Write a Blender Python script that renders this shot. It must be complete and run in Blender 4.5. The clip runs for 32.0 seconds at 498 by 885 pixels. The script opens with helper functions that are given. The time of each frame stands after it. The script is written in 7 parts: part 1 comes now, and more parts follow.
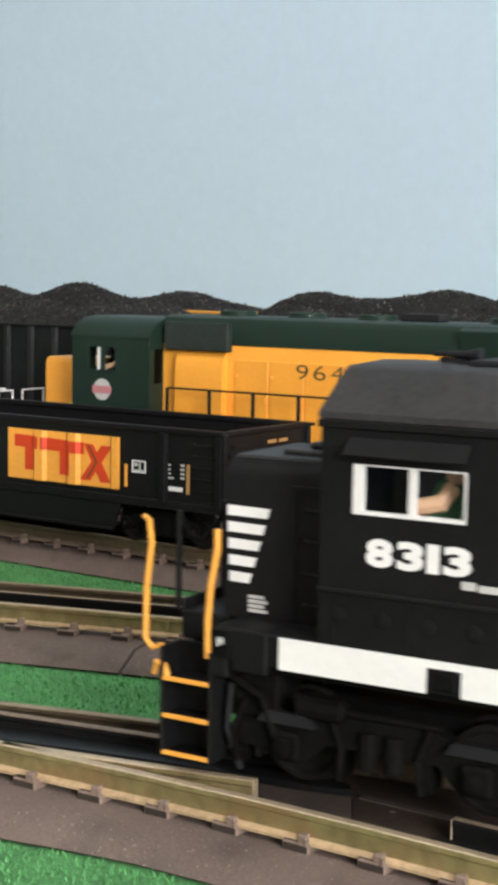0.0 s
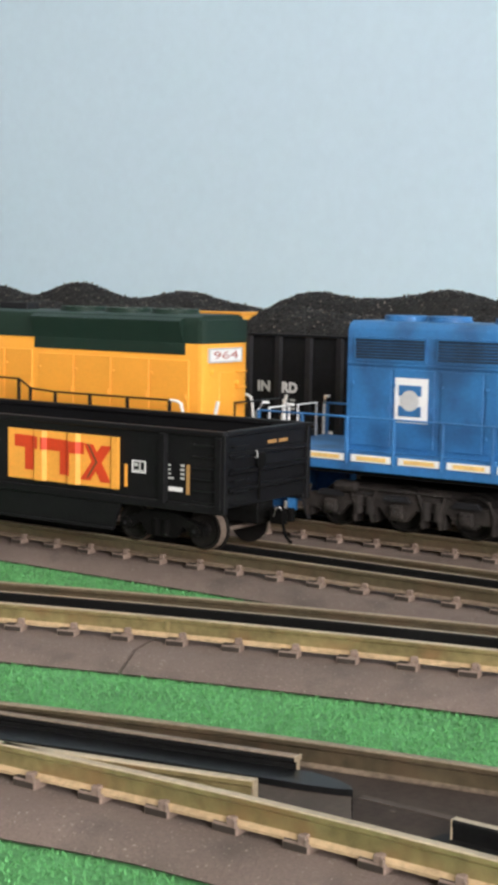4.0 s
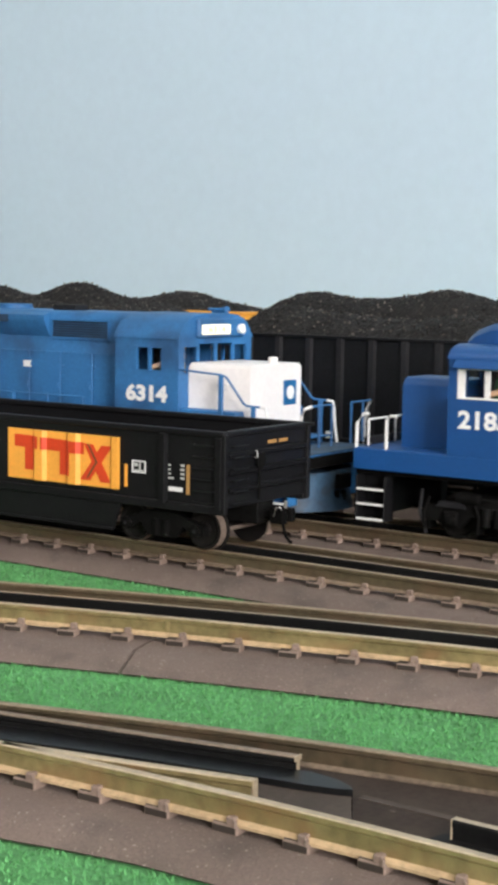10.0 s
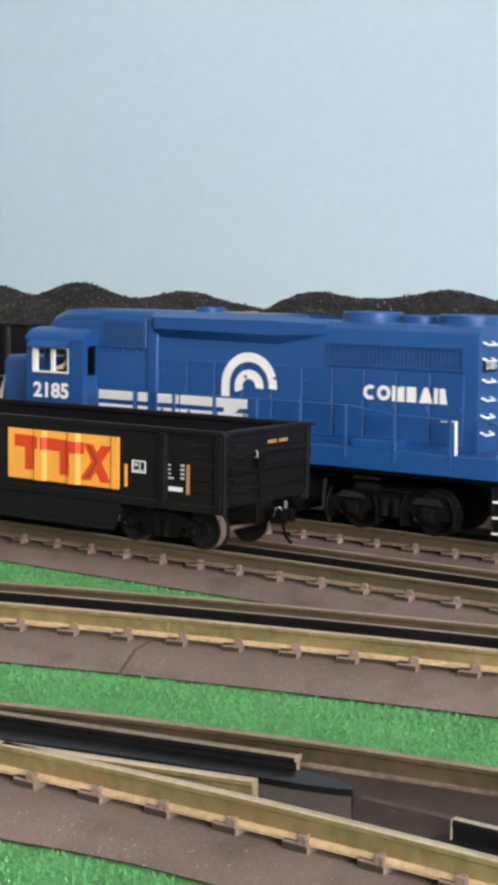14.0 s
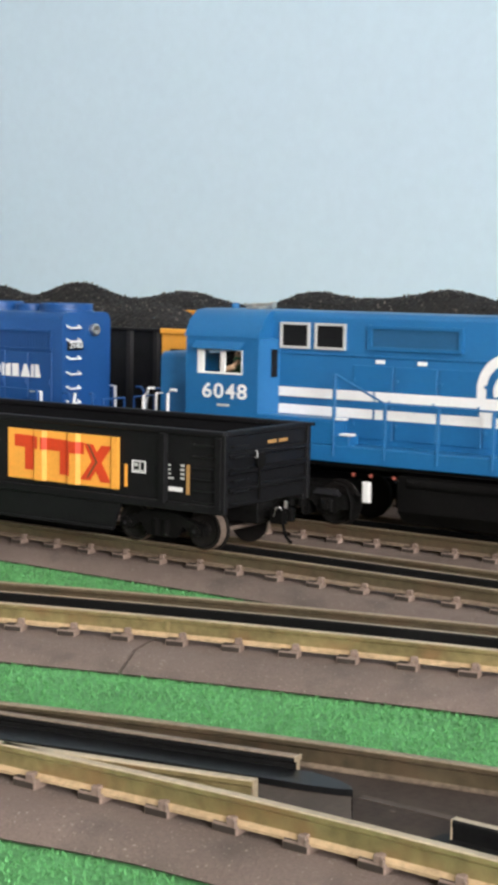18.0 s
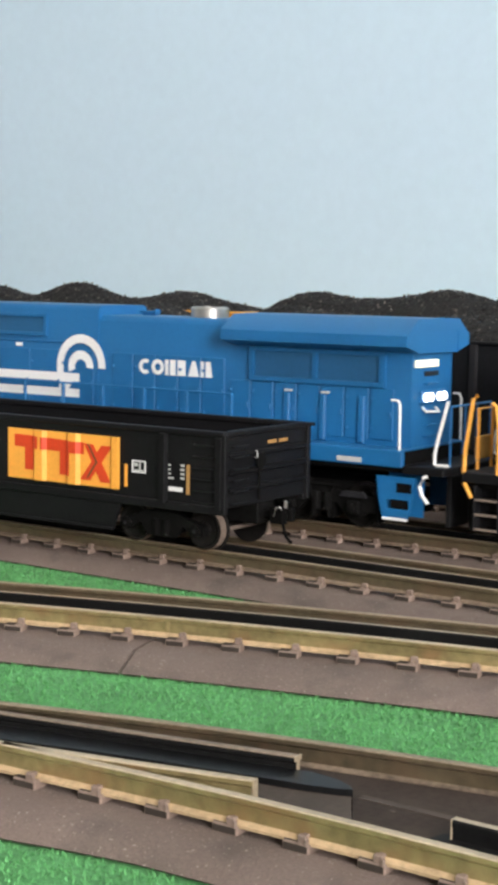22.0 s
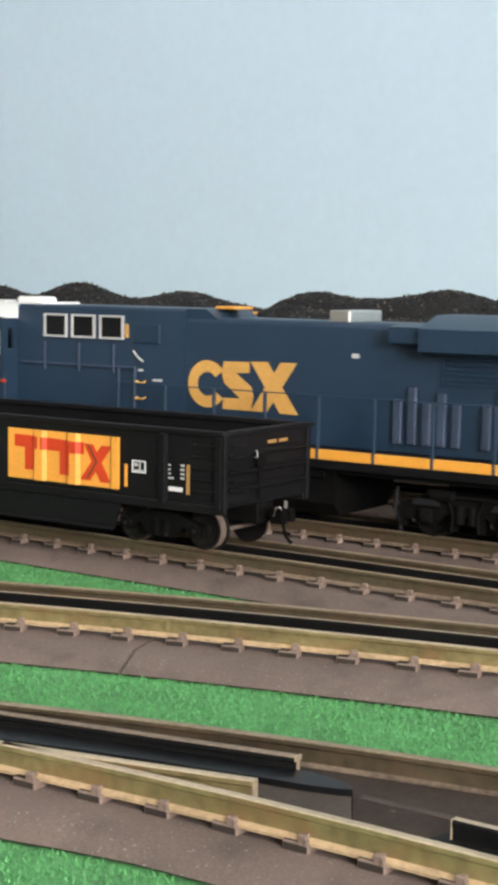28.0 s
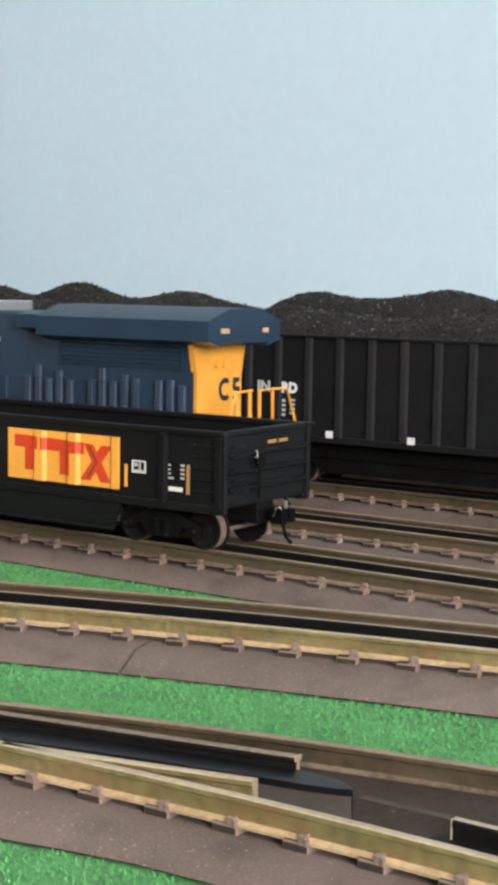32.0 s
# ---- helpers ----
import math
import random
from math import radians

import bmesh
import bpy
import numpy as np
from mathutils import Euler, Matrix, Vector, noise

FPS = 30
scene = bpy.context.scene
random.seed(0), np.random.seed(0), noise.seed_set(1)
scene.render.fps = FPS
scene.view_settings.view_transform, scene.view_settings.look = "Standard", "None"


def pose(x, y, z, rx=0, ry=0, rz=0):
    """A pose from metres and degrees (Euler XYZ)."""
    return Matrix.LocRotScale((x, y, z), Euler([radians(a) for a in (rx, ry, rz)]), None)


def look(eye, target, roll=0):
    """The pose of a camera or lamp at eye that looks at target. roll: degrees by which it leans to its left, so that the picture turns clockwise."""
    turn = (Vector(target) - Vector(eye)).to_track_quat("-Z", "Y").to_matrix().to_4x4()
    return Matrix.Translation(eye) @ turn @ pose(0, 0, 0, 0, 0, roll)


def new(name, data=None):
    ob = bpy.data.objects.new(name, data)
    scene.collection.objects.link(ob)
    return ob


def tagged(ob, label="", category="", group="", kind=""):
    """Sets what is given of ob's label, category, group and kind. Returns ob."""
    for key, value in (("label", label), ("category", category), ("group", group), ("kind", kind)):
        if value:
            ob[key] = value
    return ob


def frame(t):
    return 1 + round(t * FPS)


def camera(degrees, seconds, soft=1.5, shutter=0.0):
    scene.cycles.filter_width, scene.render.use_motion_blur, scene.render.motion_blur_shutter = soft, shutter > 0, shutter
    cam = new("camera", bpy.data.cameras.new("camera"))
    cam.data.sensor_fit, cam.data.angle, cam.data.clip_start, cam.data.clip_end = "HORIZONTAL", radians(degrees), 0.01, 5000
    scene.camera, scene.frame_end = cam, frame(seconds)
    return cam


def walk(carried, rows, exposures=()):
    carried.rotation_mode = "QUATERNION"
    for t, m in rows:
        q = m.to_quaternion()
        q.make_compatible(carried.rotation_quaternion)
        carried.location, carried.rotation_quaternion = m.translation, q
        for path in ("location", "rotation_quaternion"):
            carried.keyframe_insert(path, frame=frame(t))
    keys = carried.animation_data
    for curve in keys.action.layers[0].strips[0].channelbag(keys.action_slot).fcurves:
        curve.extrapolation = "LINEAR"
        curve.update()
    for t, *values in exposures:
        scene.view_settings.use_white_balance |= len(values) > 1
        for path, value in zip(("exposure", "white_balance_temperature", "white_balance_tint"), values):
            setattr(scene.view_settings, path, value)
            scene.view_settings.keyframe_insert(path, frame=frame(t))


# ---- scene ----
# A model railway on a table, O gauge (1:48). x runs along the tracks, y away from the camera, z up; z = 0 is the railhead.
# Shapes are written in millimetres and scaled to metres when they are linked.

# ---- camera ----
cam = camera(18.9, 32.0, soft=4.3, shutter=0.5)
EYE = pose(0, 0, 0.1101, 83.90, -0.994, 34.137)
walk(cam, [(0.0, EYE), (32.0, EYE)], [(0.0, -0.17), (2.5, -0.11), (9.0, -0.09), (14.0, -0.08), (18.0, -0.01), (32.0, -0.02)])

# ---- light ----
world = bpy.data.worlds.new("world")
world.use_nodes = True
scene.world = world
world.node_tree.nodes["Background"].inputs[0].default_value = (0.75, 0.87, 1.0, 1)
world.node_tree.nodes["Background"].inputs[1].default_value = 0.3


def area_lamp(name, m, sx, sy, watts, colour):
    data = bpy.data.lights.new(name, "AREA")
    data.shape, data.size, data.size_y, data.energy, data.color = "RECTANGLE", sx, sy, watts, colour
    ob = new(name, data)
    ob.matrix_world = m
    return ob


# daylight in the unseen window to the right of the camera, and two unseen ceiling panels added as fill
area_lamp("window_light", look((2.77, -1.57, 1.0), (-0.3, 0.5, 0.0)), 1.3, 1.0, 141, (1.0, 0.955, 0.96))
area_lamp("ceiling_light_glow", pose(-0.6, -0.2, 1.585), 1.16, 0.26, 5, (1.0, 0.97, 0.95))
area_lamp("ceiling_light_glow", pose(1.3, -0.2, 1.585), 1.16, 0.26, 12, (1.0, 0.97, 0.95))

# ---- materials ----


def surface(name, rgb, rough=0.5, metal=0.0, var=0.10, scale=40.0, bump=0.05, fine=600.0, dirt=None, dirt_at=0.62, spec=0.5, specks=None):
    """Paint, plastic, metal: colour drifting at two sizes, fine relief, and blotches of dirt where asked for."""
    m = bpy.data.materials.new(name)
    m.use_nodes = True
    nt = m.node_tree
    n, l = nt.nodes, nt.links
    b = n["Principled BSDF"]
    tc = n.new("ShaderNodeTexCoord")
    info = n.new("ShaderNodeObjectInfo")
    big = n.new("ShaderNodeTexNoise")
    big.inputs["Scale"].default_value, big.inputs["Detail"].default_value = scale, 4
    small = n.new("ShaderNodeTexNoise")
    small.inputs["Scale"].default_value, small.inputs["Detail"].default_value = fine, 3
    for x in (big, small):
        l.new(tc.outputs["Object"], x.inputs["Vector"])
    add = n.new("ShaderNodeMath")
    add.operation = "ADD"
    l.new(big.outputs["Fac"], add.inputs[0])
    l.new(small.outputs["Fac"], add.inputs[1])
    rnd = n.new("ShaderNodeMath")
    rnd.operation, rnd.inputs[1].default_value = "MULTIPLY_ADD", 0.25
    l.new(info.outputs["Random"], rnd.inputs[0])
    l.new(add.outputs[0], rnd.inputs[2])
    ramp = n.new("ShaderNodeMapRange")
    ramp.inputs["From Min"].default_value, ramp.inputs["From Max"].default_value = 0.75, 1.5
    ramp.inputs["To Min"].default_value, ramp.inputs["To Max"].default_value = 1 - var, 1 + var
    l.new(rnd.outputs[0], ramp.inputs["Value"])
    mul = n.new("ShaderNodeVectorMath")
    mul.operation = "SCALE"
    mul.inputs[0].default_value = rgb
    l.new(ramp.outputs[0], mul.inputs["Scale"])
    colour = mul.outputs[0]
    if dirt:
        spots = n.new("ShaderNodeTexNoise")
        spots.inputs["Scale"].default_value, spots.inputs["Detail"].default_value = scale * 2.7, 6
        l.new(tc.outputs["Object"], spots.inputs["Vector"])
        edge = n.new("ShaderNodeMapRange")
        edge.inputs["From Min"].default_value, edge.inputs["From Max"].default_value = dirt_at - 0.1, dirt_at + 0.1
        edge.inputs["To Max"].default_value = 0.75
        l.new(spots.outputs["Fac"], edge.inputs["Value"])
        mix = n.new("ShaderNodeMix")
        mix.data_type = "RGBA"
        for s in mix.inputs:
            if s.identifier == "A_Color":
                l.new(colour, s)
            if s.identifier == "B_Color":
                s.default_value = (*dirt, 1)
            if s.identifier == "Factor_Float":
                l.new(edge.outputs[0], s)
        colour = [s for s in mix.outputs if s.identifier == "Result_Color"][0]
    if specks:
        grit = n.new("ShaderNodeTexNoise")
        grit.inputs["Scale"].default_value, grit.inputs["Detail"].default_value = 1300, 2
        l.new(tc.outputs["Object"], grit.inputs["Vector"])
        hit = n.new("ShaderNodeMapRange")
        hit.inputs["From Min"].default_value, hit.inputs["From Max"].default_value = 0.66, 0.72
        l.new(grit.outputs["Fac"], hit.inputs["Value"])
        over = n.new("ShaderNodeMix")
        over.data_type = "RGBA"
        for s in over.inputs:
            if s.identifier == "A_Color":
                l.new(colour, s)
            if s.identifier == "B_Color":
                s.default_value = (*specks, 1)
            if s.identifier == "Factor_Float":
                l.new(hit.outputs[0], s)
        colour = [s for s in over.outputs if s.identifier == "Result_Color"][0]
    l.new(colour, b.inputs["Base Color"])
    b.inputs["Roughness"].default_value, b.inputs["Metallic"].default_value = rough, metal
    b.inputs["Specular IOR Level"].default_value = spec
    if bump:
        bp = n.new("ShaderNodeBump")
        bp.inputs["Strength"].default_value, bp.inputs["Distance"].default_value = bump, 0.0006
        l.new(small.outputs["Fac"], bp.inputs["Height"])
        l.new(bp.outputs[0], b.inputs["Normal"])
    return m


def glowing(name, rgb, power):
    m = surface(name, rgb, 0.4)
    b = m.node_tree.nodes["Principled BSDF"]
    b.inputs["Emission Color"].default_value, b.inputs["Emission Strength"].default_value = (*rgb, 1), power
    return m


def glass(name):
    m = bpy.data.materials.new(name)
    m.use_nodes = True
    b = m.node_tree.nodes["Principled BSDF"]
    b.inputs["Base Color"].default_value, b.inputs["Roughness"].default_value = (0.9, 0.95, 0.95, 1), 0.05
    b.inputs["Transmission Weight"].default_value, b.inputs["IOR"].default_value = 1.0, 1.1
    return m


YELLOW = surface("chrome yellow paint", (0.96, 0.42, 0.05), 0.40, var=0.06)
GREEN = surface("dark green paint", (0.010, 0.028, 0.019), 0.5, spec=0.35)
BLUE_A = surface("weathered mid blue paint", (0.030, 0.157, 0.375), 0.5, var=0.2, scale=16, dirt=(0.022, 0.065, 0.15), dirt_at=0.56)
BLUE_G = surface("dim blue screen", (0.009, 0.052, 0.17), 0.6, var=0.15)
BLUE_B = surface("royal blue paint", (0.010, 0.070, 0.235), 0.38, var=0.08)
BLUE_C = surface("bright blue paint", (0.011, 0.127, 0.315), 0.40, var=0.08)
BLUE_S = surface("blue screen", (0.012, 0.095, 0.22), 0.6, var=0.1)
SOOT = surface("sooty blue-black grille", (0.014, 0.030, 0.055), 0.65, var=0.3, dirt=(0.02, 0.06, 0.13), dirt_at=0.58)
BLUE_W = surface("grimy blue-grey paint", (0.035, 0.085, 0.15), 0.6, var=0.3, dirt=(0.03, 0.035, 0.04), dirt_at=0.52)
NAVY = surface("navy paint", (0.013, 0.034, 0.064), 0.42, var=0.10)
NAVY_L = surface("grey navy panels", (0.036, 0.056, 0.095), 0.5)
GOLD_D = surface("dull gold lettering paint", (0.70, 0.39, 0.10), 0.5, var=0.15)
PALE_GOLD = surface("pale worn gold patch", (0.82, 0.56, 0.20), 0.5, var=0.2, scale=200)
GOLD = surface("golden yellow paint", (0.88, 0.40, 0.055), 0.45, var=0.08)
ORANGE = surface("orange paint", (0.90, 0.40, 0.06), 0.45)
BLACK = surface("black paint", (0.0085, 0.0085, 0.0095), 0.45, var=0.25, spec=0.15)
BLACK_G = surface("satin black body paint", (0.008, 0.008, 0.0085), 0.52, var=0.25, spec=0.15)
# black plastic, taken darker to hold the deep shade under the trains
UNDER = surface("shade-dark black running gear", (0.006, 0.0058, 0.0056), 0.65, var=0.4, dirt=(0.0085, 0.008, 0.0075), dirt_at=0.68, spec=0.05)
ROAD_DUST = surface("dusty brown-black running gear", (0.024, 0.0205, 0.019), 0.7, var=0.4, dirt=(0.045, 0.037, 0.033), dirt_at=0.56, spec=0.15)
FILTER = surface("grey-green filter screen", (0.030, 0.040, 0.034), 0.7, var=0.25, scale=120, spec=0.2)
GREY = surface("dark grey plastic", (0.016, 0.016, 0.018), 0.6, spec=0.2)
WHITE = surface("white paint", (0.88, 0.87, 0.85), 0.4, var=0.05)
CREAM = surface("cream white nose paint", (0.88, 0.84, 0.81), 0.45, var=0.06)
RUST = surface("faded red lettering", (0.42, 0.10, 0.07), 0.5)
RED = surface("signal red paint", (0.68, 0.055, 0.012), 0.5)
STEEL = surface("bright steel", (0.62, 0.60, 0.56), 0.3, metal=0.9)
# wheel colour lowered too for the shade beneath the cars
WHEEL = surface("shade-dark wheel steel", (0.014, 0.0125, 0.0115), 0.5, metal=0.2, dirt=(0.010, 0.009, 0.0085), dirt_at=0.55, spec=0.2)
RAIL = surface("brass-tinted rail", (0.29, 0.232, 0.108), 0.38, metal=0.45, var=0.45, scale=28, fine=300, dirt=(0.34, 0.195, 0.095), dirt_at=0.62)
# darker rail colours for the far tracks and each track's rear rail
RAIL_FAR = surface("dark brown rail", (0.095, 0.074, 0.043), 0.45, metal=0.3, var=0.45, scale=28, fine=300, dirt=(0.13, 0.085, 0.05), dirt_at=0.55)
FOOT_FAR = surface("pale brown rail foot", (0.20, 0.15, 0.105), 0.5, metal=0.2, var=0.5, scale=50)
# the bright line along the lit foot is put into this paler colour
RAIL_BASE = surface("rail foot with painted highlight", (0.52, 0.38, 0.225), 0.42, metal=0.2, var=0.35, scale=50)
RAIL_TOP_FAR = surface("darker railhead", (0.27, 0.21, 0.14), 0.48, metal=0.3, var=0.35)
RAIL_TOP = surface("polished railhead", (0.48, 0.385, 0.26), 0.42, metal=0.4, var=0.3)
# shade on the tie ends, given as a darker colour
TIE_SHADE = surface("painted tie shade", (0.05, 0.041, 0.034), 0.7, spec=0.1)
RAIL_MID = surface("blackened centre rail", (0.008, 0.008, 0.008), 0.6, var=0.3, spec=0.15)
BED = surface("grey plastic roadbed", (0.156, 0.119, 0.102), 0.62, var=0.2, scale=22, bump=0.6, fine=1100, dirt=(0.096, 0.078, 0.068), dirt_at=0.60, spec=0.15, specks=(0.32, 0.27, 0.235))
TIE = surface("brown plastic tie", (0.24, 0.175, 0.14), 0.6, var=0.3)
PLATE_L = surface("paler charcoal plate", (0.078, 0.062, 0.052), 0.7, var=0.25, scale=30, dirt=(0.055, 0.045, 0.038), dirt_at=0.58, spec=0.1)
PLATE = surface("charcoal switch plate", (0.044, 0.033, 0.027), 0.7, var=0.3, scale=30, dirt=(0.062, 0.048, 0.039), dirt_at=0.58, spec=0.08)
TURF = surface("green turf mat", (0.085, 0.275, 0.095), 0.95, var=0.4, scale=60, bump=1.0, fine=700)
BLADE = surface("turf fibres", (0.118, 0.34, 0.125), 0.9, var=0.35, scale=500, spec=0.1)
COAL = surface("coal load", (0.016, 0.015, 0.0145), 0.65, var=0.6, scale=120, bump=1.0, fine=420, dirt=(0.04, 0.034, 0.03), dirt_at=0.66, spec=0.25)
CHIP = surface("coal lumps and dust", (0.020, 0.019, 0.018), 0.6, var=0.5, scale=200, spec=0.4)
cn, cl = CHIP.node_tree.nodes, CHIP.node_tree.links
geo = cn.new("ShaderNodeNewGeometry")
pick = cn.new("ShaderNodeValToRGB")
pick.color_ramp.elements[0].position, pick.color_ramp.elements[0].color = 0.5, (0.018, 0.017, 0.016, 1)
pick.color_ramp.elements[1].position, pick.color_ramp.elements[1].color = 1.0, (0.15, 0.125, 0.11, 1)
cl.new(geo.outputs["Random Per Island"], pick.inputs["Fac"])
cl.new(pick.outputs["Color"], cn["Principled BSDF"].inputs["Base Color"])
PALE_RUST = surface("pale rusty steel", (0.20, 0.155, 0.125), 0.6, var=0.3)
# tread steel, made paler in colour for the light on its rim
TREAD = surface("wheel tread with caught light", (0.22, 0.165, 0.13), 0.5, metal=0.2, var=0.3)
GLOSS = surface("glossy black contact ramp", (0.007, 0.0072, 0.0075), 0.35, var=0.3, spec=0.25)
ROOF_GREY = surface("grey-black roof", (0.030, 0.029, 0.029), 0.55, var=0.4, scale=60, dirt=(0.045, 0.04, 0.036), dirt_at=0.62, spec=0.3)
TAN = surface("dull yellow marking", (0.44, 0.24, 0.08), 0.5, var=0.2)
FADED = surface("faded dark lettering", (0.10, 0.065, 0.025), 0.5)
# lighter black: the side light that the ribs catch is in their colour
RIB_LIT = surface("black rib paint with side light in it", (0.019, 0.019, 0.021), 0.5, var=0.3, spec=0.3)
HOPPER = surface("black hopper paint", (0.009, 0.0095, 0.011), 0.55, var=0.3, spec=0.2)
SKY = surface("pale blue backdrop paint", (0.60, 0.755, 0.875), 0.9, var=0.03, scale=2.5, bump=0.1, fine=120)
PLASTER = surface("room wall paint", (0.62, 0.60, 0.56), 0.9, var=0.04, scale=3)
BOARD = surface("table edge wood", (0.30, 0.19, 0.10), 0.6, var=0.2, scale=8)
CARPET = surface("floor carpet", (0.14, 0.12, 0.10), 0.95, var=0.2, scale=20)
FLESH = surface("tan plastic figure", (0.60, 0.36, 0.22), 0.5)
SALMON = surface("red label", (0.55, 0.13, 0.08), 0.5)
SHIRT = surface("green plastic figure", (0.05, 0.16, 0.07), 0.6)
PINK = surface("faded pink emblem", (0.55, 0.22, 0.24), 0.5)
PALE = surface("pale grey marking", (0.55, 0.55, 0.53), 0.5)
DARK_IN = surface("dark cab interior", (0.03, 0.028, 0.025), 0.7)
LIT = glowing("lit number board", (1.0, 0.93, 0.72), 0.45)
BEAM = glowing("bright headlight", (1.0, 0.95, 0.97), 4.0)
LAMP = glowing("ceiling fill diffuser", (1.0, 0.96, 0.9), 2.0)
PANE = glass("clear pane")

# ---- shapes ----
MM = 0.001


class Shape:
    """Vertices and faces in millimetres."""

    def __init__(self):
        self.v, self.f = [], []

    def add(self, verts, faces):
        n = len(self.v)
        self.v += [tuple(p) for p in verts]
        self.f += [tuple(i + n for i in f) for f in faces]
        return self

    def box(self, x0, x1, y0, y1, z0, z1, c=0.0):
        """A box, with chamfered edges where c is given."""
        if c <= 0:
            v = [(x, y, z) for x in (x0, x1) for y in (y0, y1) for z in (z0, z1)]
            return self.add(v, [(0, 1, 3, 2), (4, 6, 7, 5), (0, 4, 5, 1), (2, 3, 7, 6), (0, 2, 6, 4), (1, 5, 7, 3)])
        v, ix = [], {}
        for i in (0, 1):
            for j in (0, 1):
                for k in (0, 1):
                    p = [(x0, x1)[i], (y0, y1)[j], (z0, z1)[k]]
                    s = [1 - 2 * i, 1 - 2 * j, 1 - 2 * k]
                    for a in range(3):
                        q = [p[d] + (0 if d == a else s[d] * c) for d in range(3)]
                        ix[i, j, k, a] = len(v)
                        v.append(q)
        f = []
        for i in (0, 1):
            f.append([ix[i, j, k, 0] for j, k in ((0, 0), (1, 0), (1, 1), (0, 1))])
            f.append([ix[j, i, k, 1] for j, k in ((0, 0), (1, 0), (1, 1), (0, 1))])
            f.append([ix[j, k, i, 2] for j, k in ((0, 0), (1, 0), (1, 1), (0, 1))])
            for j in (0, 1):
                f.append([ix[0, i, j, 1], ix[1, i, j, 1], ix[1, i, j, 2], ix[0, i, j, 2]])
                f.append([ix[i, 0, j, 0], ix[i, 1, j, 0], ix[i, 1, j, 2], ix[i, 0, j, 2]])
                f.append([ix[i, j, 0, 0], ix[i, j, 1, 0], ix[i, j, 1, 1], ix[i, j, 0, 1]])
                for k in (0, 1):
                    f.append([ix[i, j, k, 0], ix[i, j, k, 1], ix[i, j, k, 2]])
        return self.add(v, f)

    def prism(self, axis, poly, a0, a1):
        """A polygon pushed along an axis: 'x' takes (y, z), 'y' takes (x, z), 'z' takes (x, y)."""
        def put(p, a):
            return {"x": (a, p[0], p[1]), "y": (p[0], a, p[1]), "z": (p[0], p[1], a)}[axis]
        n = len(poly)
        v = [put(p, a0) for p in poly] + [put(p, a1) for p in poly]
        f = [tuple(range(n)), tuple(range(2 * n - 1, n - 1, -1))]
        f += [(i, (i + 1) % n, n + (i + 1) % n, n + i) for i in range(n)]
        return self.add(v, f)

    def loft(self, rings, closed=True, caps=True):
        """Rings of equal count, joined in order."""
        n = len(rings[0])
        v = [p for r in rings for p in r]
        f = []
        for k in range(len(rings) - 1):
            for i in range(n if closed else n - 1):
                j = (i + 1) % n
                f.append((k * n + i, k * n + j, (k + 1) * n + j, (k + 1) * n + i))
        if caps:
            f += [tuple(range(n)), tuple(range(len(v) - 1, len(v) - n - 1, -1))]
        return self.add(v, f)

    def turn(self, axis, centre, profile, n=20):
        """A body of revolution; profile: (radius, place along the axis) from end to end."""
        cx, cy, cz = centre
        rings = []
        for r, a in profile:
            ring = []
            for i in range(n):
                u, w = r * math.cos(2 * math.pi * i / n), r * math.sin(2 * math.pi * i / n)
                ring.append({"x": (cx + a, cy + u, cz + w), "y": (cx + u, cy + a, cz + w), "z": (cx + u, cy + w, cz + a)}[axis])
            rings.append(ring)
        return self.loft(rings)

    def tube(self, pts, r, n=6):
        """A round bar along points."""
        pts = [Vector(p) for p in pts]
        rings = []
        for i, p in enumerate(pts):
            d = (pts[min(i + 1, len(pts) - 1)] - pts[max(i - 1, 0)]).normalized()
            s = d.cross(Vector((0, 0, 1)) if abs(d.z) < 0.9 else Vector((1, 0, 0))).normalized()
            t = d.cross(s)
            rings.append([p + r * (math.cos(2 * math.pi * k / n) * s + math.sin(2 * math.pi * k / n) * t) for k in range(n)])
        return self.loft(rings)

    def mesh(self, name, mats, index=None, smooth=35):
        me = bpy.data.meshes.new(name)
        me.from_pydata([(x * MM, y * MM, z * MM) for x, y, z in self.v], [], self.f)
        bm = bmesh.new()
        bm.from_mesh(me)
        bmesh.ops.recalc_face_normals(bm, faces=bm.faces)
        bm.to_mesh(me)
        bm.free()
        for m in mats if isinstance(mats, (list, tuple)) else [mats]:
            me.materials.append(m)
        if index:
            for p in me.polygons:
                p.material_index = index[p.index]
        if smooth:
            me.shade_smooth()
            me.set_sharp_from_angle(angle=radians(smooth))
        return me


def part(name, shape, material, parent, label=""):
    """Links a shape as one mesh under a thing or a part."""
    ob = new(name, shape if isinstance(shape, bpy.types.Mesh) else shape.mesh(name, material))
    ob.parent = parent
    return tagged(ob, label)


def thing(name, label, category, group="", kind="", at=None):
    ob = new(name)
    ob.empty_display_size = 0.01
    if at:
        ob.matrix_world = at
    return tagged(ob, label, category, group, kind)


def solid(name, shape, material, label, category, group="", kind=""):
    return tagged(new(name, shape.mesh(name, material)), label, category, group, kind)


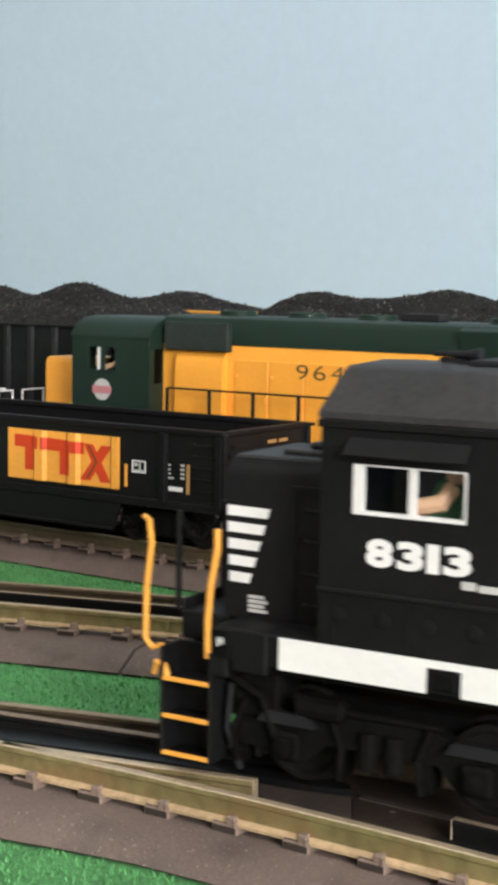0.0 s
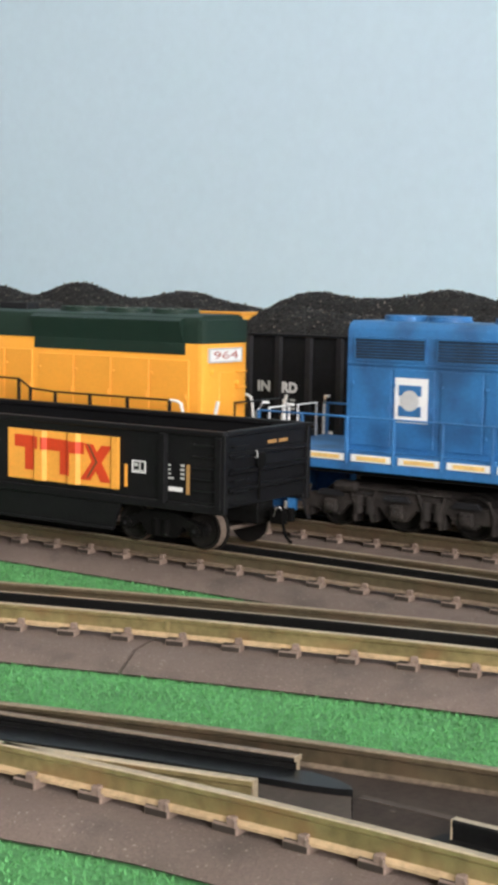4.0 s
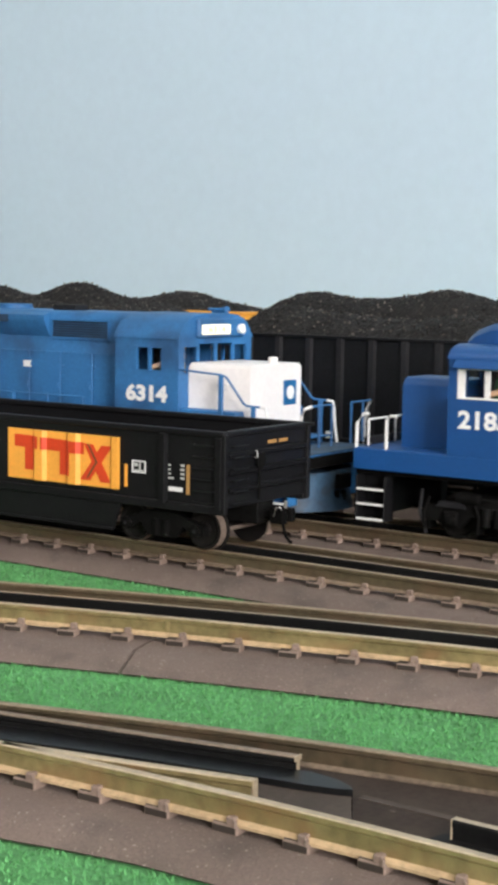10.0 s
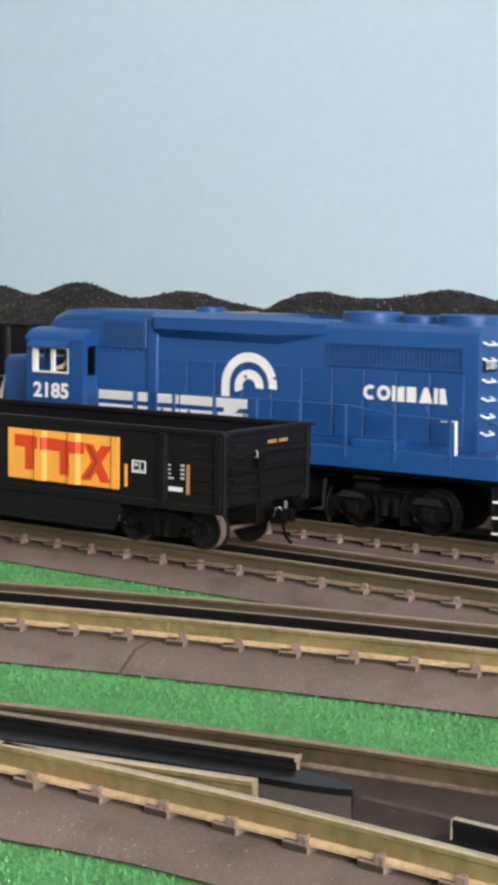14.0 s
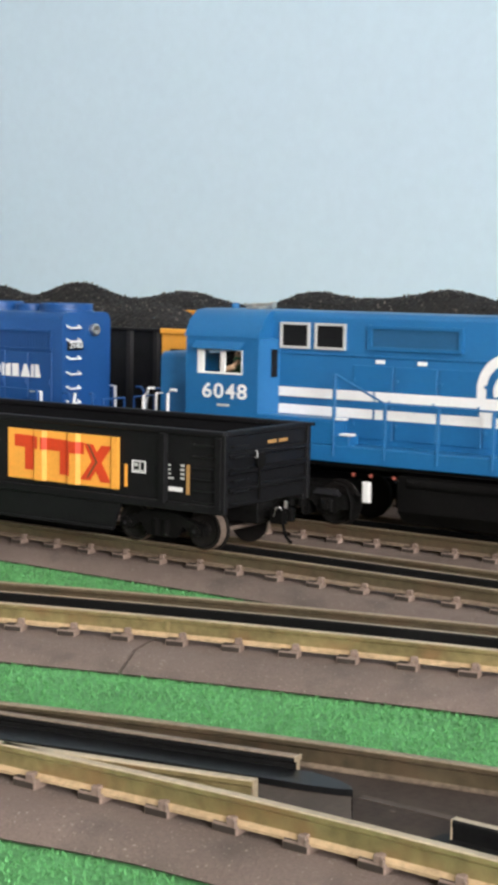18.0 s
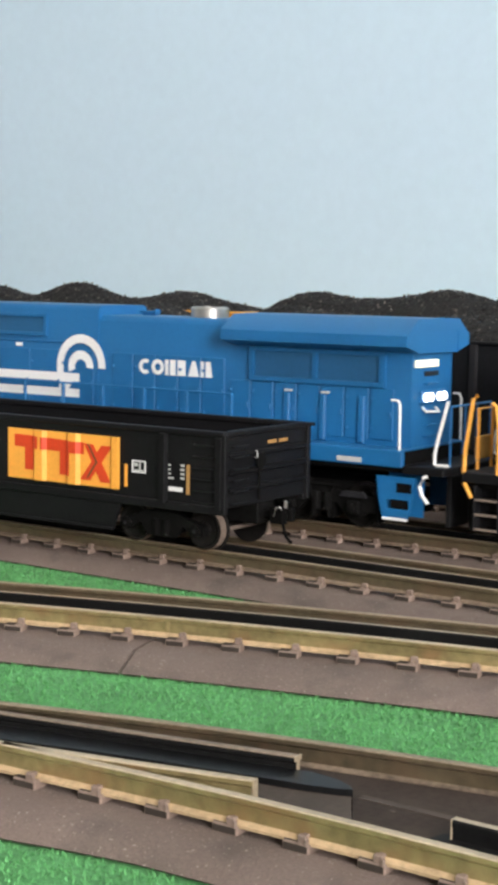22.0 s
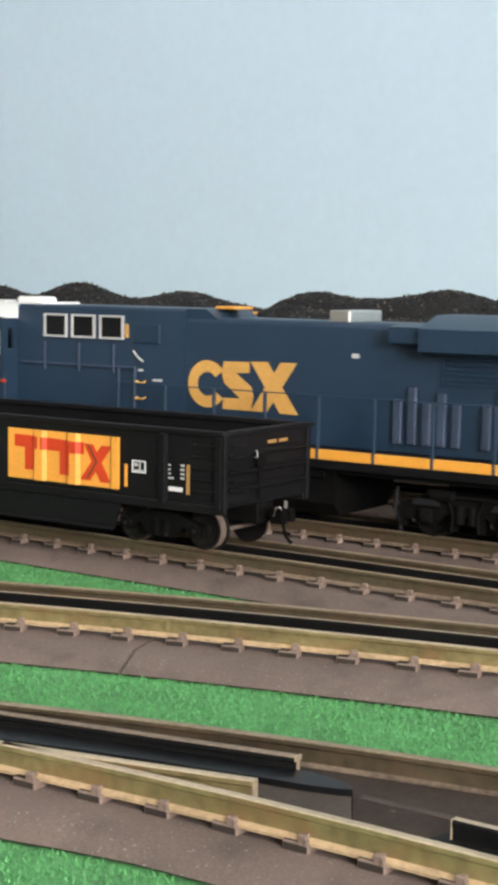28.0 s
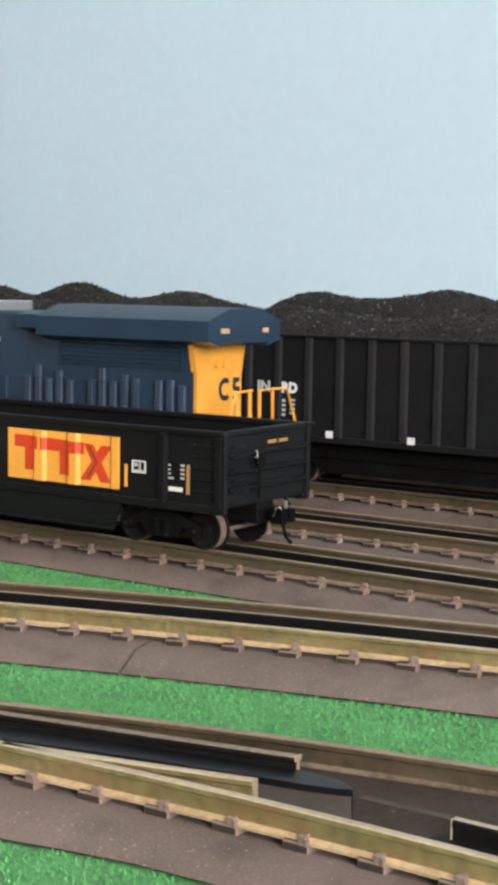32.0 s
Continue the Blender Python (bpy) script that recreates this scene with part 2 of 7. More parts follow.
def lettering(text, x0, x1, z0, z1, y, bold=0.0, face="near", depth=0.25):
    """Raised characters that fill the given box. face: near (towards -y) or end (towards +x)."""
    cu = bpy.data.curves.new("writing", "FONT")
    cu.body, cu.size, cu.offset, cu.resolution_u = text, 1.0, bold, 3
    tmp = bpy.data.objects.new("writing", cu)
    scene.collection.objects.link(tmp)
    me = bpy.data.meshes.new_from_object(tmp.evaluated_get(bpy.context.evaluated_depsgraph_get()))
    bpy.data.objects.remove(tmp)
    co = np.array([v.co[:2] for v in me.vertices])
    lo, hi = co.min(0), co.max(0)
    s = Shape()
    flat = [((p[0] - lo[0]) / (hi[0] - lo[0]), (p[1] - lo[1]) / (hi[1] - lo[1])) for p in co]
    faces = [tuple(p.vertices) for p in me.polygons]
    bpy.data.meshes.remove(me)
    if face == "near":
        s.add([(x0 + (x1 - x0) * a, y - depth, z0 + (z1 - z0) * b) for a, b in flat], faces)
    else:
        s.add([(y + depth, x0 + (x1 - x0) * a, z0 + (z1 - z0) * b) for a, b in flat], faces)
    return s


def digits(text, x0, x1, z0, z1, y, bold=0.0, gap=0.16):
    """Evenly spaced characters on a near side."""
    s, w = Shape(), (x1 - x0) / (len(text) + gap * (len(text) - 1))
    for i, ch in enumerate(text):
        a = x0 + i * w * (1 + gap)
        one = lettering(ch, a, a + w, z0, z1, y, bold)
        s.add(one.v, one.f)
    return s


# ---- room ----


def panel_wall(x0, x1, ys, zs, hole):
    """A wall with one window opening (y0, y1, z0, z1)."""
    y0, y1, z0, z1 = hole
    s = Shape().box(x0, x1, y1, ys[1], zs[0], zs[1])
    if y0 > ys[0]:
        s.box(x0, x1, ys[0], y0, zs[0], zs[1])
    return s.box(x0, x1, y0, y1, zs[0], z0).box(x0, x1, y0, y1, z1, zs[1])


solid("floor", Shape().box(-3000, 2900, -2300, 1200, -950, -900), CARPET, "brown carpeted floor under the layout table", "floor", kind="structure")
solid("ceiling", Shape().box(-3000, 2900, -2300, 1200, 1600, 1640), PLASTER, "plain off-white ceiling", "ceiling", kind="structure")
solid("backdrop", Shape().box(-3000, 2900, 1080, 1110, -900, 1600), SKY, "pale blue painted sky backdrop behind the layout", "backdrop", kind="structure")
solid("wall_south", Shape().box(-3000, 2860, -2300, -2240, -900, 1600), PLASTER, "plain off-white room wall", "wall", kind="structure")
solid("wall_west", Shape().box(-3000, -2960, -2240, 1080, -900, 1600), PLASTER, "plain off-white room wall", "wall", kind="structure")
solid("wall_east", panel_wall(2800, 2860, (-2240, 1080), (-900, 1600), (-2240, -900, 440, 1560)), PLASTER, "off-white room wall with a window opening", "wall", kind="structure")
win = thing("window_1", "white framed window letting in daylight", "window", kind="structure")
part("window_frame", Shape().box(2805, 2855, -2240, -900, 440, 480, 3).box(2805, 2855, -2240, -900, 1520, 1560, 3).box(2805, 2855, -2240, -2200, 480, 1520, 3)
     .box(2805, 2855, -940, -900, 480, 1520, 3).box(2805, 2855, -1590, -1550, 480, 1520, 3), WHITE, win)
for p0, p1 in ((-2200, -1590), (-1550, -940)):
    p = part("pane", Shape().box(2828, 2832, p0, p1, 480, 1520), PANE, win)
    p.visible_shadow = False
# ceiling panels out of view, added to hold the fill lamps
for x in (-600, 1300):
    f = thing("ceiling_fill_panel", "unseen white ceiling panel, added for fill light", "lamp", "ceiling lights", at=pose(x * MM, -0.2, 1.6))
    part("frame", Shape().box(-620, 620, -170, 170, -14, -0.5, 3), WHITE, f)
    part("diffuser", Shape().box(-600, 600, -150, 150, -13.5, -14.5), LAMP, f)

# ---- table, turf ----
solid("ground", Shape().box(-2900, 2780, 165, 1075, -40, -14), TURF, "green artificial turf mat covering the layout table", "turf mat", kind="structure")
tb = thing("layout_table", "wooden table frame under the turf", "table")
part("apron", Shape().box(-2900, 2780, 145, 165, -130, -12, 2), BOARD, tb)
for x in (-2700, -900, 900, 2600):
    for y in (210, 1000):
        part("leg", Shape().box(x - 35, x + 35, y - 35, y + 35, -900, -40, 3), BOARD, tb)
rng = random.Random(4)
blades = Shape()


def blade(x, y):
    a, h, w0 = rng.random() * 6.28, rng.uniform(0.5, 1.5), rng.uniform(0.22, 0.45)
    lx, ly = rng.uniform(-1.0, 1.0), rng.uniform(-1.0, 1.0)
    c, s = math.cos(a) * w0, math.sin(a) * w0
    blades.add([(x - c, y - s, -14.2), (x + c, y + s, -14.2), (x + lx, y + ly, -14 + h)], [(0, 1, 2)])

# ---- tracks ----


def straight(x0, x1, y, step=400.0):
    n = max(1, int((x1 - x0) / step))
    return [(x0 + (x1 - x0) * i / n, y, 0.0) for i in range(n + 1)]


def arc(x, y, heading, radius, s0, s1, step=12.0):
    """Points with headings on a circle that bends to the right; s = 0 at (x, y)."""
    out, n, th0 = [], int((s1 - s0) / step), radians(heading)
    for i in range(n + 1):
        s = s0 + (s1 - s0) * i / n
        th = th0 - s / radius
        out.append((x + radius * (math.sin(th0) - math.sin(th)), y + radius * (math.cos(th) - math.cos(th0)), th))
    return out


def sweep(path, profile):
    """A cross-section (offset to the left, height) carried along a path."""
    rings = [[(x - o * math.sin(h), y + o * math.cos(h), z) for o, z in profile] for x, y, h in path]
    return Shape().loft(rings)


def rail_profile(o, w=1.0):
    """Foot, web and head of a rail; w widens the head and web."""
    if w > 1:
        return [(o - 2.1, -6.6), (o + 2.1, -6.6), (o + 2.1, -5.9), (o + 1.0, -5.4), (o + 1.0, -1.9), (o + 1.3, -1.3), (o + 1.3, -0.3), (o + 1.0, 0.1),
                (o - 1.0, 0.1), (o - 1.3, -0.3), (o - 1.3, -1.3), (o - 1.0, -1.9), (o - 1.0, -5.4), (o - 2.1, -5.9)]
    return [(o - 2.1, -6.6), (o + 2.1, -6.6), (o + 2.1, -5.9), (o + 0.65, -5.2), (o + 0.65, -1.9), (o + 1.35, -1.3), (o + 1.35, -0.25), (o + 1.0, 0),
            (o - 1.0, 0), (o - 1.35, -0.25), (o - 1.35, -1.3), (o - 0.65, -1.9), (o - 0.65, -5.2), (o - 2.1, -5.9)]


def add_rail(track, path, o, name="rail", dark=False, far=False, black=False):
    s = sweep(path, rail_profile(o, 1.6 if dark else 1.0))
    n, rings = 14, len(path)
    index = [0] * len(s.f)
    if dark:
        for k in range(rings - 1):
            index[k * n + 7] = 1
    else:
        for k in range(rings - 1):
            for i in (6, 7, 8):
                index[k * n + i] = 1
            # foot faces take the paler colour that holds their highlight
            for i in (1, 2, 12, 13):
                index[k * n + i] = 2
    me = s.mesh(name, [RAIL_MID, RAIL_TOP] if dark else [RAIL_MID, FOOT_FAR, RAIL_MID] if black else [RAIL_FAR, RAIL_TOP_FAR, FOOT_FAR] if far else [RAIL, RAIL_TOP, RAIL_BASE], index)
    return part(name, me, None, track, "blackened centre rail with a polished top" if dark else "")


def tie_model(rails):
    """A moulded tie: a thin bar across, a broad raised end under each rail with shade painted on its front and top, and
    rail clips.
    """
    both = 16 in rails
    s = Shape().box(-4.6, -1.8, -17, 17 if both else -10, -10, -7.6, 0.3)
    for o in rails:
        for d in (-1, 1):
            s.box(-3.0, -0.7, o + d * 2.6 - 0.7, o + d * 2.6 + 0.7, -7.6, -4.3, 0.3)
            s.box(-2.6, -1.1, o + d * 1.6 - 0.9, o + d * 1.6 + 0.9, -5.4, -4.5, 0.2)
            s.box(-1.0, -0.2, o + d * 3.2 - 0.5, o + d * 3.2 + 0.5, -6.6, -4.9, 0.2)
    index = [0] * len(s.f)
    for d in (-1, 1) if both else (-1,):
        y0, y1 = sorted((d * 17.6, d * 22.2))
        s.box(-6.6, 0, y0, y1, -10, -6.1, 0.25)
        index += [0] * 26
        # thin dark inlays carry the shade of the tie end
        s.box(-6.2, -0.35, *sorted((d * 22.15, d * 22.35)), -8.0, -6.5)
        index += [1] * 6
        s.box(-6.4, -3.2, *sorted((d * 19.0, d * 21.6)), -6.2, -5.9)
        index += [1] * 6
    assert len(index) == len(s.f)
    return s.mesh("tie", [TIE, TIE_SHADE], index)


tie_mesh = tie_model((-16, 16))
half_tie_mesh = tie_model((-18.8,))


def walk_along(path, spacing, first=0.0):
    """Places at even spacing along a path."""
    left = first
    for (x0, y0, h0), (x1, y1, h1) in zip(path, path[1:]):
        d = math.hypot(x1 - x0, y1 - y0)
        while left < d:
            k = left / d
            yield x0 + (x1 - x0) * k, y0 + (y1 - y0) * k, h0 + (h1 - h0) * k
            left += spacing
        left -= d


def add_ties(track, path, near, spacing=19.6, mesh=None, first=0.0):
    """Ties in the stretch that the camera passes are parts; the rest are one mesh."""
    rest = Shape()
    for x, y, h in walk_along(path, spacing, first):
        if near[0] < x < near[1]:
            ob = new("tie", mesh or tie_mesh)
            ob.parent = track
            ob.matrix_local = pose(x * MM, y * MM, 0, 0, 0, math.degrees(h))
        else:
            c, s = math.cos(h), math.sin(h)
            rest.add([(x + c * a - s * b, y + s * a + c * b, z) for z in (-10, -6.7) for a, b in ((-2, -24.5), (2, -24.5), (2, 24.5), (-2, 24.5))],
                     [(0, 1, 2, 3), (4, 5, 6, 7), (0, 1, 5, 4), (1, 2, 6, 5), (2, 3, 7, 6), (3, 0, 4, 7)])
    if rest.v:
        tagged(part("ties", rest, TIE, track), kind="stuff")


BED_WIDE = [(-41.6, -14), (36.4, -14), (38, -12.9), (37.6, -12.4), (29.4, -8.2), (-31.4, -8.2), (-43.0, -12.4), (-43.4, -12.9)]
BED_PROFILE = [(-36.4, -14), (36.4, -14), (38, -12.9), (37.6, -12.4), (29.4, -8.2), (-29.4, -8.2), (-37.6, -12.4), (-38, -12.9)]


def railway(label, path, near, cuts=(), far=True, first=0.0, bed=BED_PROFILE):
    """A three-rail track: roadbed in lengths, three rails, ties."""
    t = thing("railway_track", label, "track", "tracks of the layout", "structure")
    marks = [path[0][0]] + list(cuts) + [path[-1][0]]
    for a, b in zip(marks, marks[1:]):
        piece = [p for p in path if a - 1e-6 <= p[0] <= b + 1e-6]
        ends = []
        for (p, q) in zip(path, path[1:]):
            for x in (a, b):
                if p[0] < x < q[0]:
                    k = (x - p[0]) / (q[0] - p[0])
                    ends.append(tuple(p[i] + (q[i] - p[i]) * k for i in range(3)))
        piece = sorted(set(piece + ends))
        (x0, y0, h0), (x1, y1, h1) = piece[0], piece[-1]
        piece[0] = (x0 + 0.5 * math.cos(h0), y0 + 0.5 * math.sin(h0), h0)
        piece[-1] = (x1 - 0.5 * math.cos(h1), y1 - 0.5 * math.sin(h1), h1)
        part("roadbed", sweep(piece, bed), BED, t)
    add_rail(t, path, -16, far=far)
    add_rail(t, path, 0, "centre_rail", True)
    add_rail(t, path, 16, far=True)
    add_ties(t, path, near, first=first)
    return t


FAR_Y, BACK_Y, TRAIN_Y, GON_Y = 840.0, 723.0, 606.0, 514.0
railway("far three-rail track behind the coal cars, on grey roadbed", straight(-2850, 2700, FAR_Y), (0, 0))
railway("three-rail track with brass rails under the black coal cars", straight(-2850, 2700, BACK_Y), (-520, -290), (-700, -446, -190), first=6.9)
railway("three-rail track with brass rails under the passing locomotives", straight(-2850, 2700, TRAIN_Y), (-460, -230), (-620, -366, -112), first=16.80)
railway("three-rail track with brass rails under the parked gondola", straight(-2850, 2700, GON_Y), (-490, -200), (-760, -506, -195), first=4.50)
H_PATH = arc(-269, 410.5, 15.0, 1680.0, -420, 190)
railway("slanting three-rail track with brass rails on jointed grey roadbed", H_PATH, (-400, -150), (-545, -302.4), False, 7.0, BED_WIDE)
hj = thing("rail_joint", "small bright metal joint on the slanting rails", "rail joint", kind="structure", at=pose(-0.2942, 0.3985, 0, 0, 0, 15.9))
part("joint_clip", Shape().box(-2.4, -0.6, -12.5, -11.6, -4.8, -1.4, 0.2), RAIL, hj)


# the switch in front: a straight siding that leaves the curved track
def route(s):
    th = radians(13.0) - s / 914.0
    if s > 208:
        x, y, th = route(208)
        return x + math.cos(th) * (s - 208), y + math.sin(th) * (s - 208), th
    return -200 + 914 * (math.sin(radians(13.0)) - math.sin(th)), 281.5 + 914 * (math.cos(th) - math.cos(radians(13.0))), th


def near_edge(x, y):
    """The front edge of the switch's roadbed."""
    return float(np.interp(x, [-300, -262, -225, -206, -190, -170, -100], [y, 229.0, 234.2, 238.4, 241.0, 242.0, 242.0])) if x > -300 else y


I_PATH = [route(s) for s in range(-330, 220, 10)] + [route(s) for s in range(400, 2900, 250)]
sw = thing("track_switch", "three-rail track switch with brass rails and charcoal plates", "track switch", "tracks of the layout", "structure")
rings = []
for x, y, h in I_PATH[:55]:
    near, far = near_edge(x, y - 37 / math.cos(h)), y + 37 / math.cos(h)
    if x > -30:
        near = y - 37
    rings.append([(x, near + 1.6, -14), (x, far - 1.6, -14), (x, far, -12.9), (x, far - 0.4, -12.4), (x, far - 8, -8.2), (x, near + 8, -8.2), (x, near + 0.4, -12.4), (x, near, -12.9)])
part("roadbed", Shape().loft(rings), BED, sw)
part("roadbed", sweep(I_PATH[54:], BED_PROFILE), BED, sw)
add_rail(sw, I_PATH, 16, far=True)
add_rail(sw, [p for p in I_PATH if p[0] < -255], -16)
add_rail(sw, [p for p in I_PATH if p[0] > -118], -16)
add_rail(sw, [p for p in I_PATH if p[0] > -100], 0, "centre_rail", True)
add_rail(sw, [(-252, 255.0, 0.05), (-225, 256.7, 0.05), (-200, 258.3, 0.05), (-173, 259.5, 0.03), (-145, 259.9, 0.0), (-118, 259.7, 0.0), (-24, 259.7, 0.0)], 0)
add_rail(sw, [(-242, 255.6, 0.22), (-210, 262.6, 0.22), (-179.2, 269.8, 0.22)], 0, "closure_rail")
# this rail's shadow side is painted: black sides under a brown top
add_rail(sw, [(-272, 271.5, 0.21), (-220, 281.8, 0.2), (-180.5, 289.9, 0.2)], 0, "closure_rail", black=True)
add_rail(sw, [(-131.9, 274.3, 0.0), (-24, 274.3, 0.0)], 0, "centre_rail", True)
part("rail_tip", Shape().box(-132.3, -131.9, 273.0, 275.6, -4.6, 0.1, 0.1), RAIL_TOP, sw)
part("rail_tip", Shape().box(-179.4, -178.7, 268.8, 270.8, -5.6, 0.1, 0.15), RAIL_TOP, sw)
part("rail_tip", Shape().box(-180.6, -180.1, 289.3, 290.5, -5.4, -1.2, 0.1).box(-180.6, -180.1, 288.5, 291.3, -1.2, 0.1, 0.1), RAIL_TOP, sw)
add_ties(sw, [(-248.4, 272.6, 0.04), (-232, 274.2, 0.06), (-214, 276.2, 0.06), (-196, 277.8, 0.05), (-178, 278.7, 0.03), (-141, 279.0, 0.0), (-24, 279.0, 0.0)], (-260, -20), 18.35, half_tie_mesh)
add_ties(sw, [p for p in I_PATH if p[0] < -260], (0, 0))
add_ties(sw, [p for p in I_PATH if p[0] > -20], (0, 0))
part("plate", Shape().prism("z", [(-262, 266), (-199, 279.5), (-160, 285.2), (-118, 284.2), (-24, 284.2), (-24, 318), (-60, 316), (-139, 306), (-199, 294.5), (-262, 276)], -8.4, -5.4), PLATE, sw, "charcoal plastic plate between the switch rails")
part("plate", Shape().prism("z", [(-262, 258), (-149.6, 262.2), (-163.0, 285.2), (-199, 279.3), (-262, 265.8)], -8.4, -4.6), PLATE_L, sw, "paler charcoal plate beside the contact ramp")
part("plate", Shape().prism("z", [(-149.3, 262.2), (-24, 262.4), (-24, 284.0), (-118, 284.0), (-162.75, 285.2)], -8.4, -4.65), PLATE, sw)
part("plate_edge", Shape().prism("z", [(-160.6, 284.2), (-24, 283.2), (-24, 285.6), (-160.6, 286.6)], -5.0, -4.4), PLATE_L, sw)
for x, y in ((-150.5, 281.5), (-206.0, 268.0), (-120.5, 281.8)):
    part("plate_screw", Shape().turn("z", (x, y, -4.8), [(0.7, 0), (0.7, 0.3), (0.3, 0.4)], 10), PLATE_L, sw)
RAMP = [(-282, 255.5), (-251, 264.4), (-229, 270.0), (-207, 274.8), (-185, 279.0), (-173, 281.0), (-165, 283.2), (-162.3, 284.6), (-164, 286.4), (-168.5, 288.6), (-176.5, 289.6), (-190, 286.6), (-217, 281.6), (-246, 275.6), (-278, 268.6)]
part("ramp", Shape().prism("z", RAMP, -4.9, -3.0), GLOSS, sw, "glossy black tapered contact ramp")
part("ramp", Shape().prism("z", [(-136, 271), (-131, 269), (-60, 269), (-60, 278), (-131, 278), (-135, 275)], -4.9, -4.2), RAIL_MID, sw, "black tapered contact ramp")

# turf fibres in the strips between the tracks
for _ in range(90000):
    x = rng.uniform(-470, -90)
    y = rng.uniform(205, 490)
    hy = 410.5 + (x + 269) * 0.262 - (x + 269) ** 2 / 3360
    iy = 281.5 + (x + 200) * 0.225 - (x + 200) ** 2 / 1830
    if -43.2 < y - hy < 38.4 or (near_edge(x, 238) - 0.2 < y < iy + 37.6) or y > 477.0:
        continue
    blade(x, y)
tagged(new("turf_fibres", blades.mesh("turf_fibres", BLADE, smooth=0)), "short green turf fibres between the tracks", "grass", kind="stuff")

# ---- gondola ----
def panel_frame(x0, x1, z0, z1, y, w):
    """A thin square outline on a side."""
    return Shape().box(x0, x1, y - 0.3, y, z1 - w, z1).box(x0, x1, y - 0.3, y, z0, z0 + w).box(x0, x0 + w, y - 0.3, y, z0 + w, z1 - w).box(x1 - w, x1, y - 0.3, y, z0 + w, z1 - w)


gon = thing("gondola_car", "black open gondola wagon with an orange sign, parked on the track", "railway wagon", at=pose(-0.500, GON_Y * MM, 0))
GX0, GX1, GW = -165.0, 162.0, 31.0
side = Shape().box(GX0, GX1, -GW, -GW + 1.2, 20, 49, 0.2)
part("side", side, BLACK, gon)
part("side", Shape().box(GX0, GX1, GW - 1.2, GW, 20, 49, 0.2), BLACK, gon)
for y0, y1 in ((-GW - 1.0, -GW + 2.2), (GW - 2.2, GW + 1.0)):
    part("top_chord", Shape().box(GX0, GX1 + 0.5, y0, y1, 48.6, 51.0, 0.5), BLACK, gon)
for x in (GX0, GX1 - 1.6):
    part("end_panel", Shape().box(x, x + 1.6, -GW + 1.2, GW - 1.2, 20, 49.2, 0.2), BLACK, gon)
    part("top_chord", Shape().box(x - 0.6, x + 2.2, -GW + 2.2, GW - 2.2, 48.7, 51.1, 0.5), BLACK, gon)
part("floor_panel", Shape().box(GX0 + 1.6, GX1 - 1.6, -GW + 1.2, GW - 1.2, 20, 22), UNDER, gon)
part("side_sill", Shape().box(GX0, GX1, -GW - 1.0, -GW + 2.0, 17.5, 21.0, 0.4), BLACK, gon)
part("side_sill", Shape().box(GX0, GX1, GW - 2.0, GW + 1.0, 17.5, 21.0, 0.4), BLACK, gon)
part("centre_sill", Shape().box(GX0, GX1, -6, 6, 11, 20, 0.5), UNDER, gon)
for y0, y1 in ((-GW - 0.4, -GW + 0.8), (GW - 0.8, GW + 0.4)):
    part("fishbelly_sill", Shape().prism("y", [(-110, 17.6), (-106, 6.6), (106, 6.6), (110, 17.6)], y0, y1), BLACK, gon, "deep black fishbelly sill")
    part("sill_flange", Shape().box(-106, 106, y0 - 1.0, y1 + 0.4, 6.0, 7.0, 0.2), BLACK, gon)
for x in (-70, 0, 62):
    part("cross_bearer", Shape().box(x - 2, x + 2, -GW + 1, GW - 1, 9, 20, 0.3), UNDER, gon)
part("brake_beam", Shape().tube([(150, -16, 8.4), (150, 16, 8.4)], 0.9), PALE_RUST, gon)
part("corner_lip", Shape().prism("z", [(GX1 - 0.5, GW + 0.6), (GX1 + 3.4, GW + 0.9), (GX1 + 3.4, GW - 0.4), (GX1 - 0.5, GW - 2.4)], 49.6, 50.9), BLACK, gon)
for x in (-160, -128, -96, -64, 132, 160):
    part("side_post", Shape().prism("z", [(x - 2.2, -GW), (x - 1.3, -GW - 1.8), (x + 1.3, -GW - 1.8), (x + 2.2, -GW)], 20, 48.6), BLACK, gon)
for x in (-32, 0, 64 - 0.2, 83, 132):
    part("side_post", Shape().prism("z", [(x - 2.2, GW), (x - 1.3, GW + 1.8), (x + 1.3, GW + 1.8), (x + 2.2, GW)], 20, 48.6), BLACK, gon)
for z in (26, 33, 40):
    part("end_rib", Shape().prism("y", [(GX1, z), (GX1 + 1.6, z + 0.7), (GX1 + 1.6, z + 2.0), (GX1, z + 2.7)], -GW + 2, GW - 2), BLACK, gon)
part("corner_post", Shape().box(GX1 - 1, GX1 + 1.4, -GW - 1.2, -GW + 1.4, 18, 50, 0.3), BLACK, gon)
part("corner_post", Shape().box(GX1 - 1, GX1 + 1.4, GW - 1.4, GW + 1.2, 18, 50, 0.3), BLACK, gon)
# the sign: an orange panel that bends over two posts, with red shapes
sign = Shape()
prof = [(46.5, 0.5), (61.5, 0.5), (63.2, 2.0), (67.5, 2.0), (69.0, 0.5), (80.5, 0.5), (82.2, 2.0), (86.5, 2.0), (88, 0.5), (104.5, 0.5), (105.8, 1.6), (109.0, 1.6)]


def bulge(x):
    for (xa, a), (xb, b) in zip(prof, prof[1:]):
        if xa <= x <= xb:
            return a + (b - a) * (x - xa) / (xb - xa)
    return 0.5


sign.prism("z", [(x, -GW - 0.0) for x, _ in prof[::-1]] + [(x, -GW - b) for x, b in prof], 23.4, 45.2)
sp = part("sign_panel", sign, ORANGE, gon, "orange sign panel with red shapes")


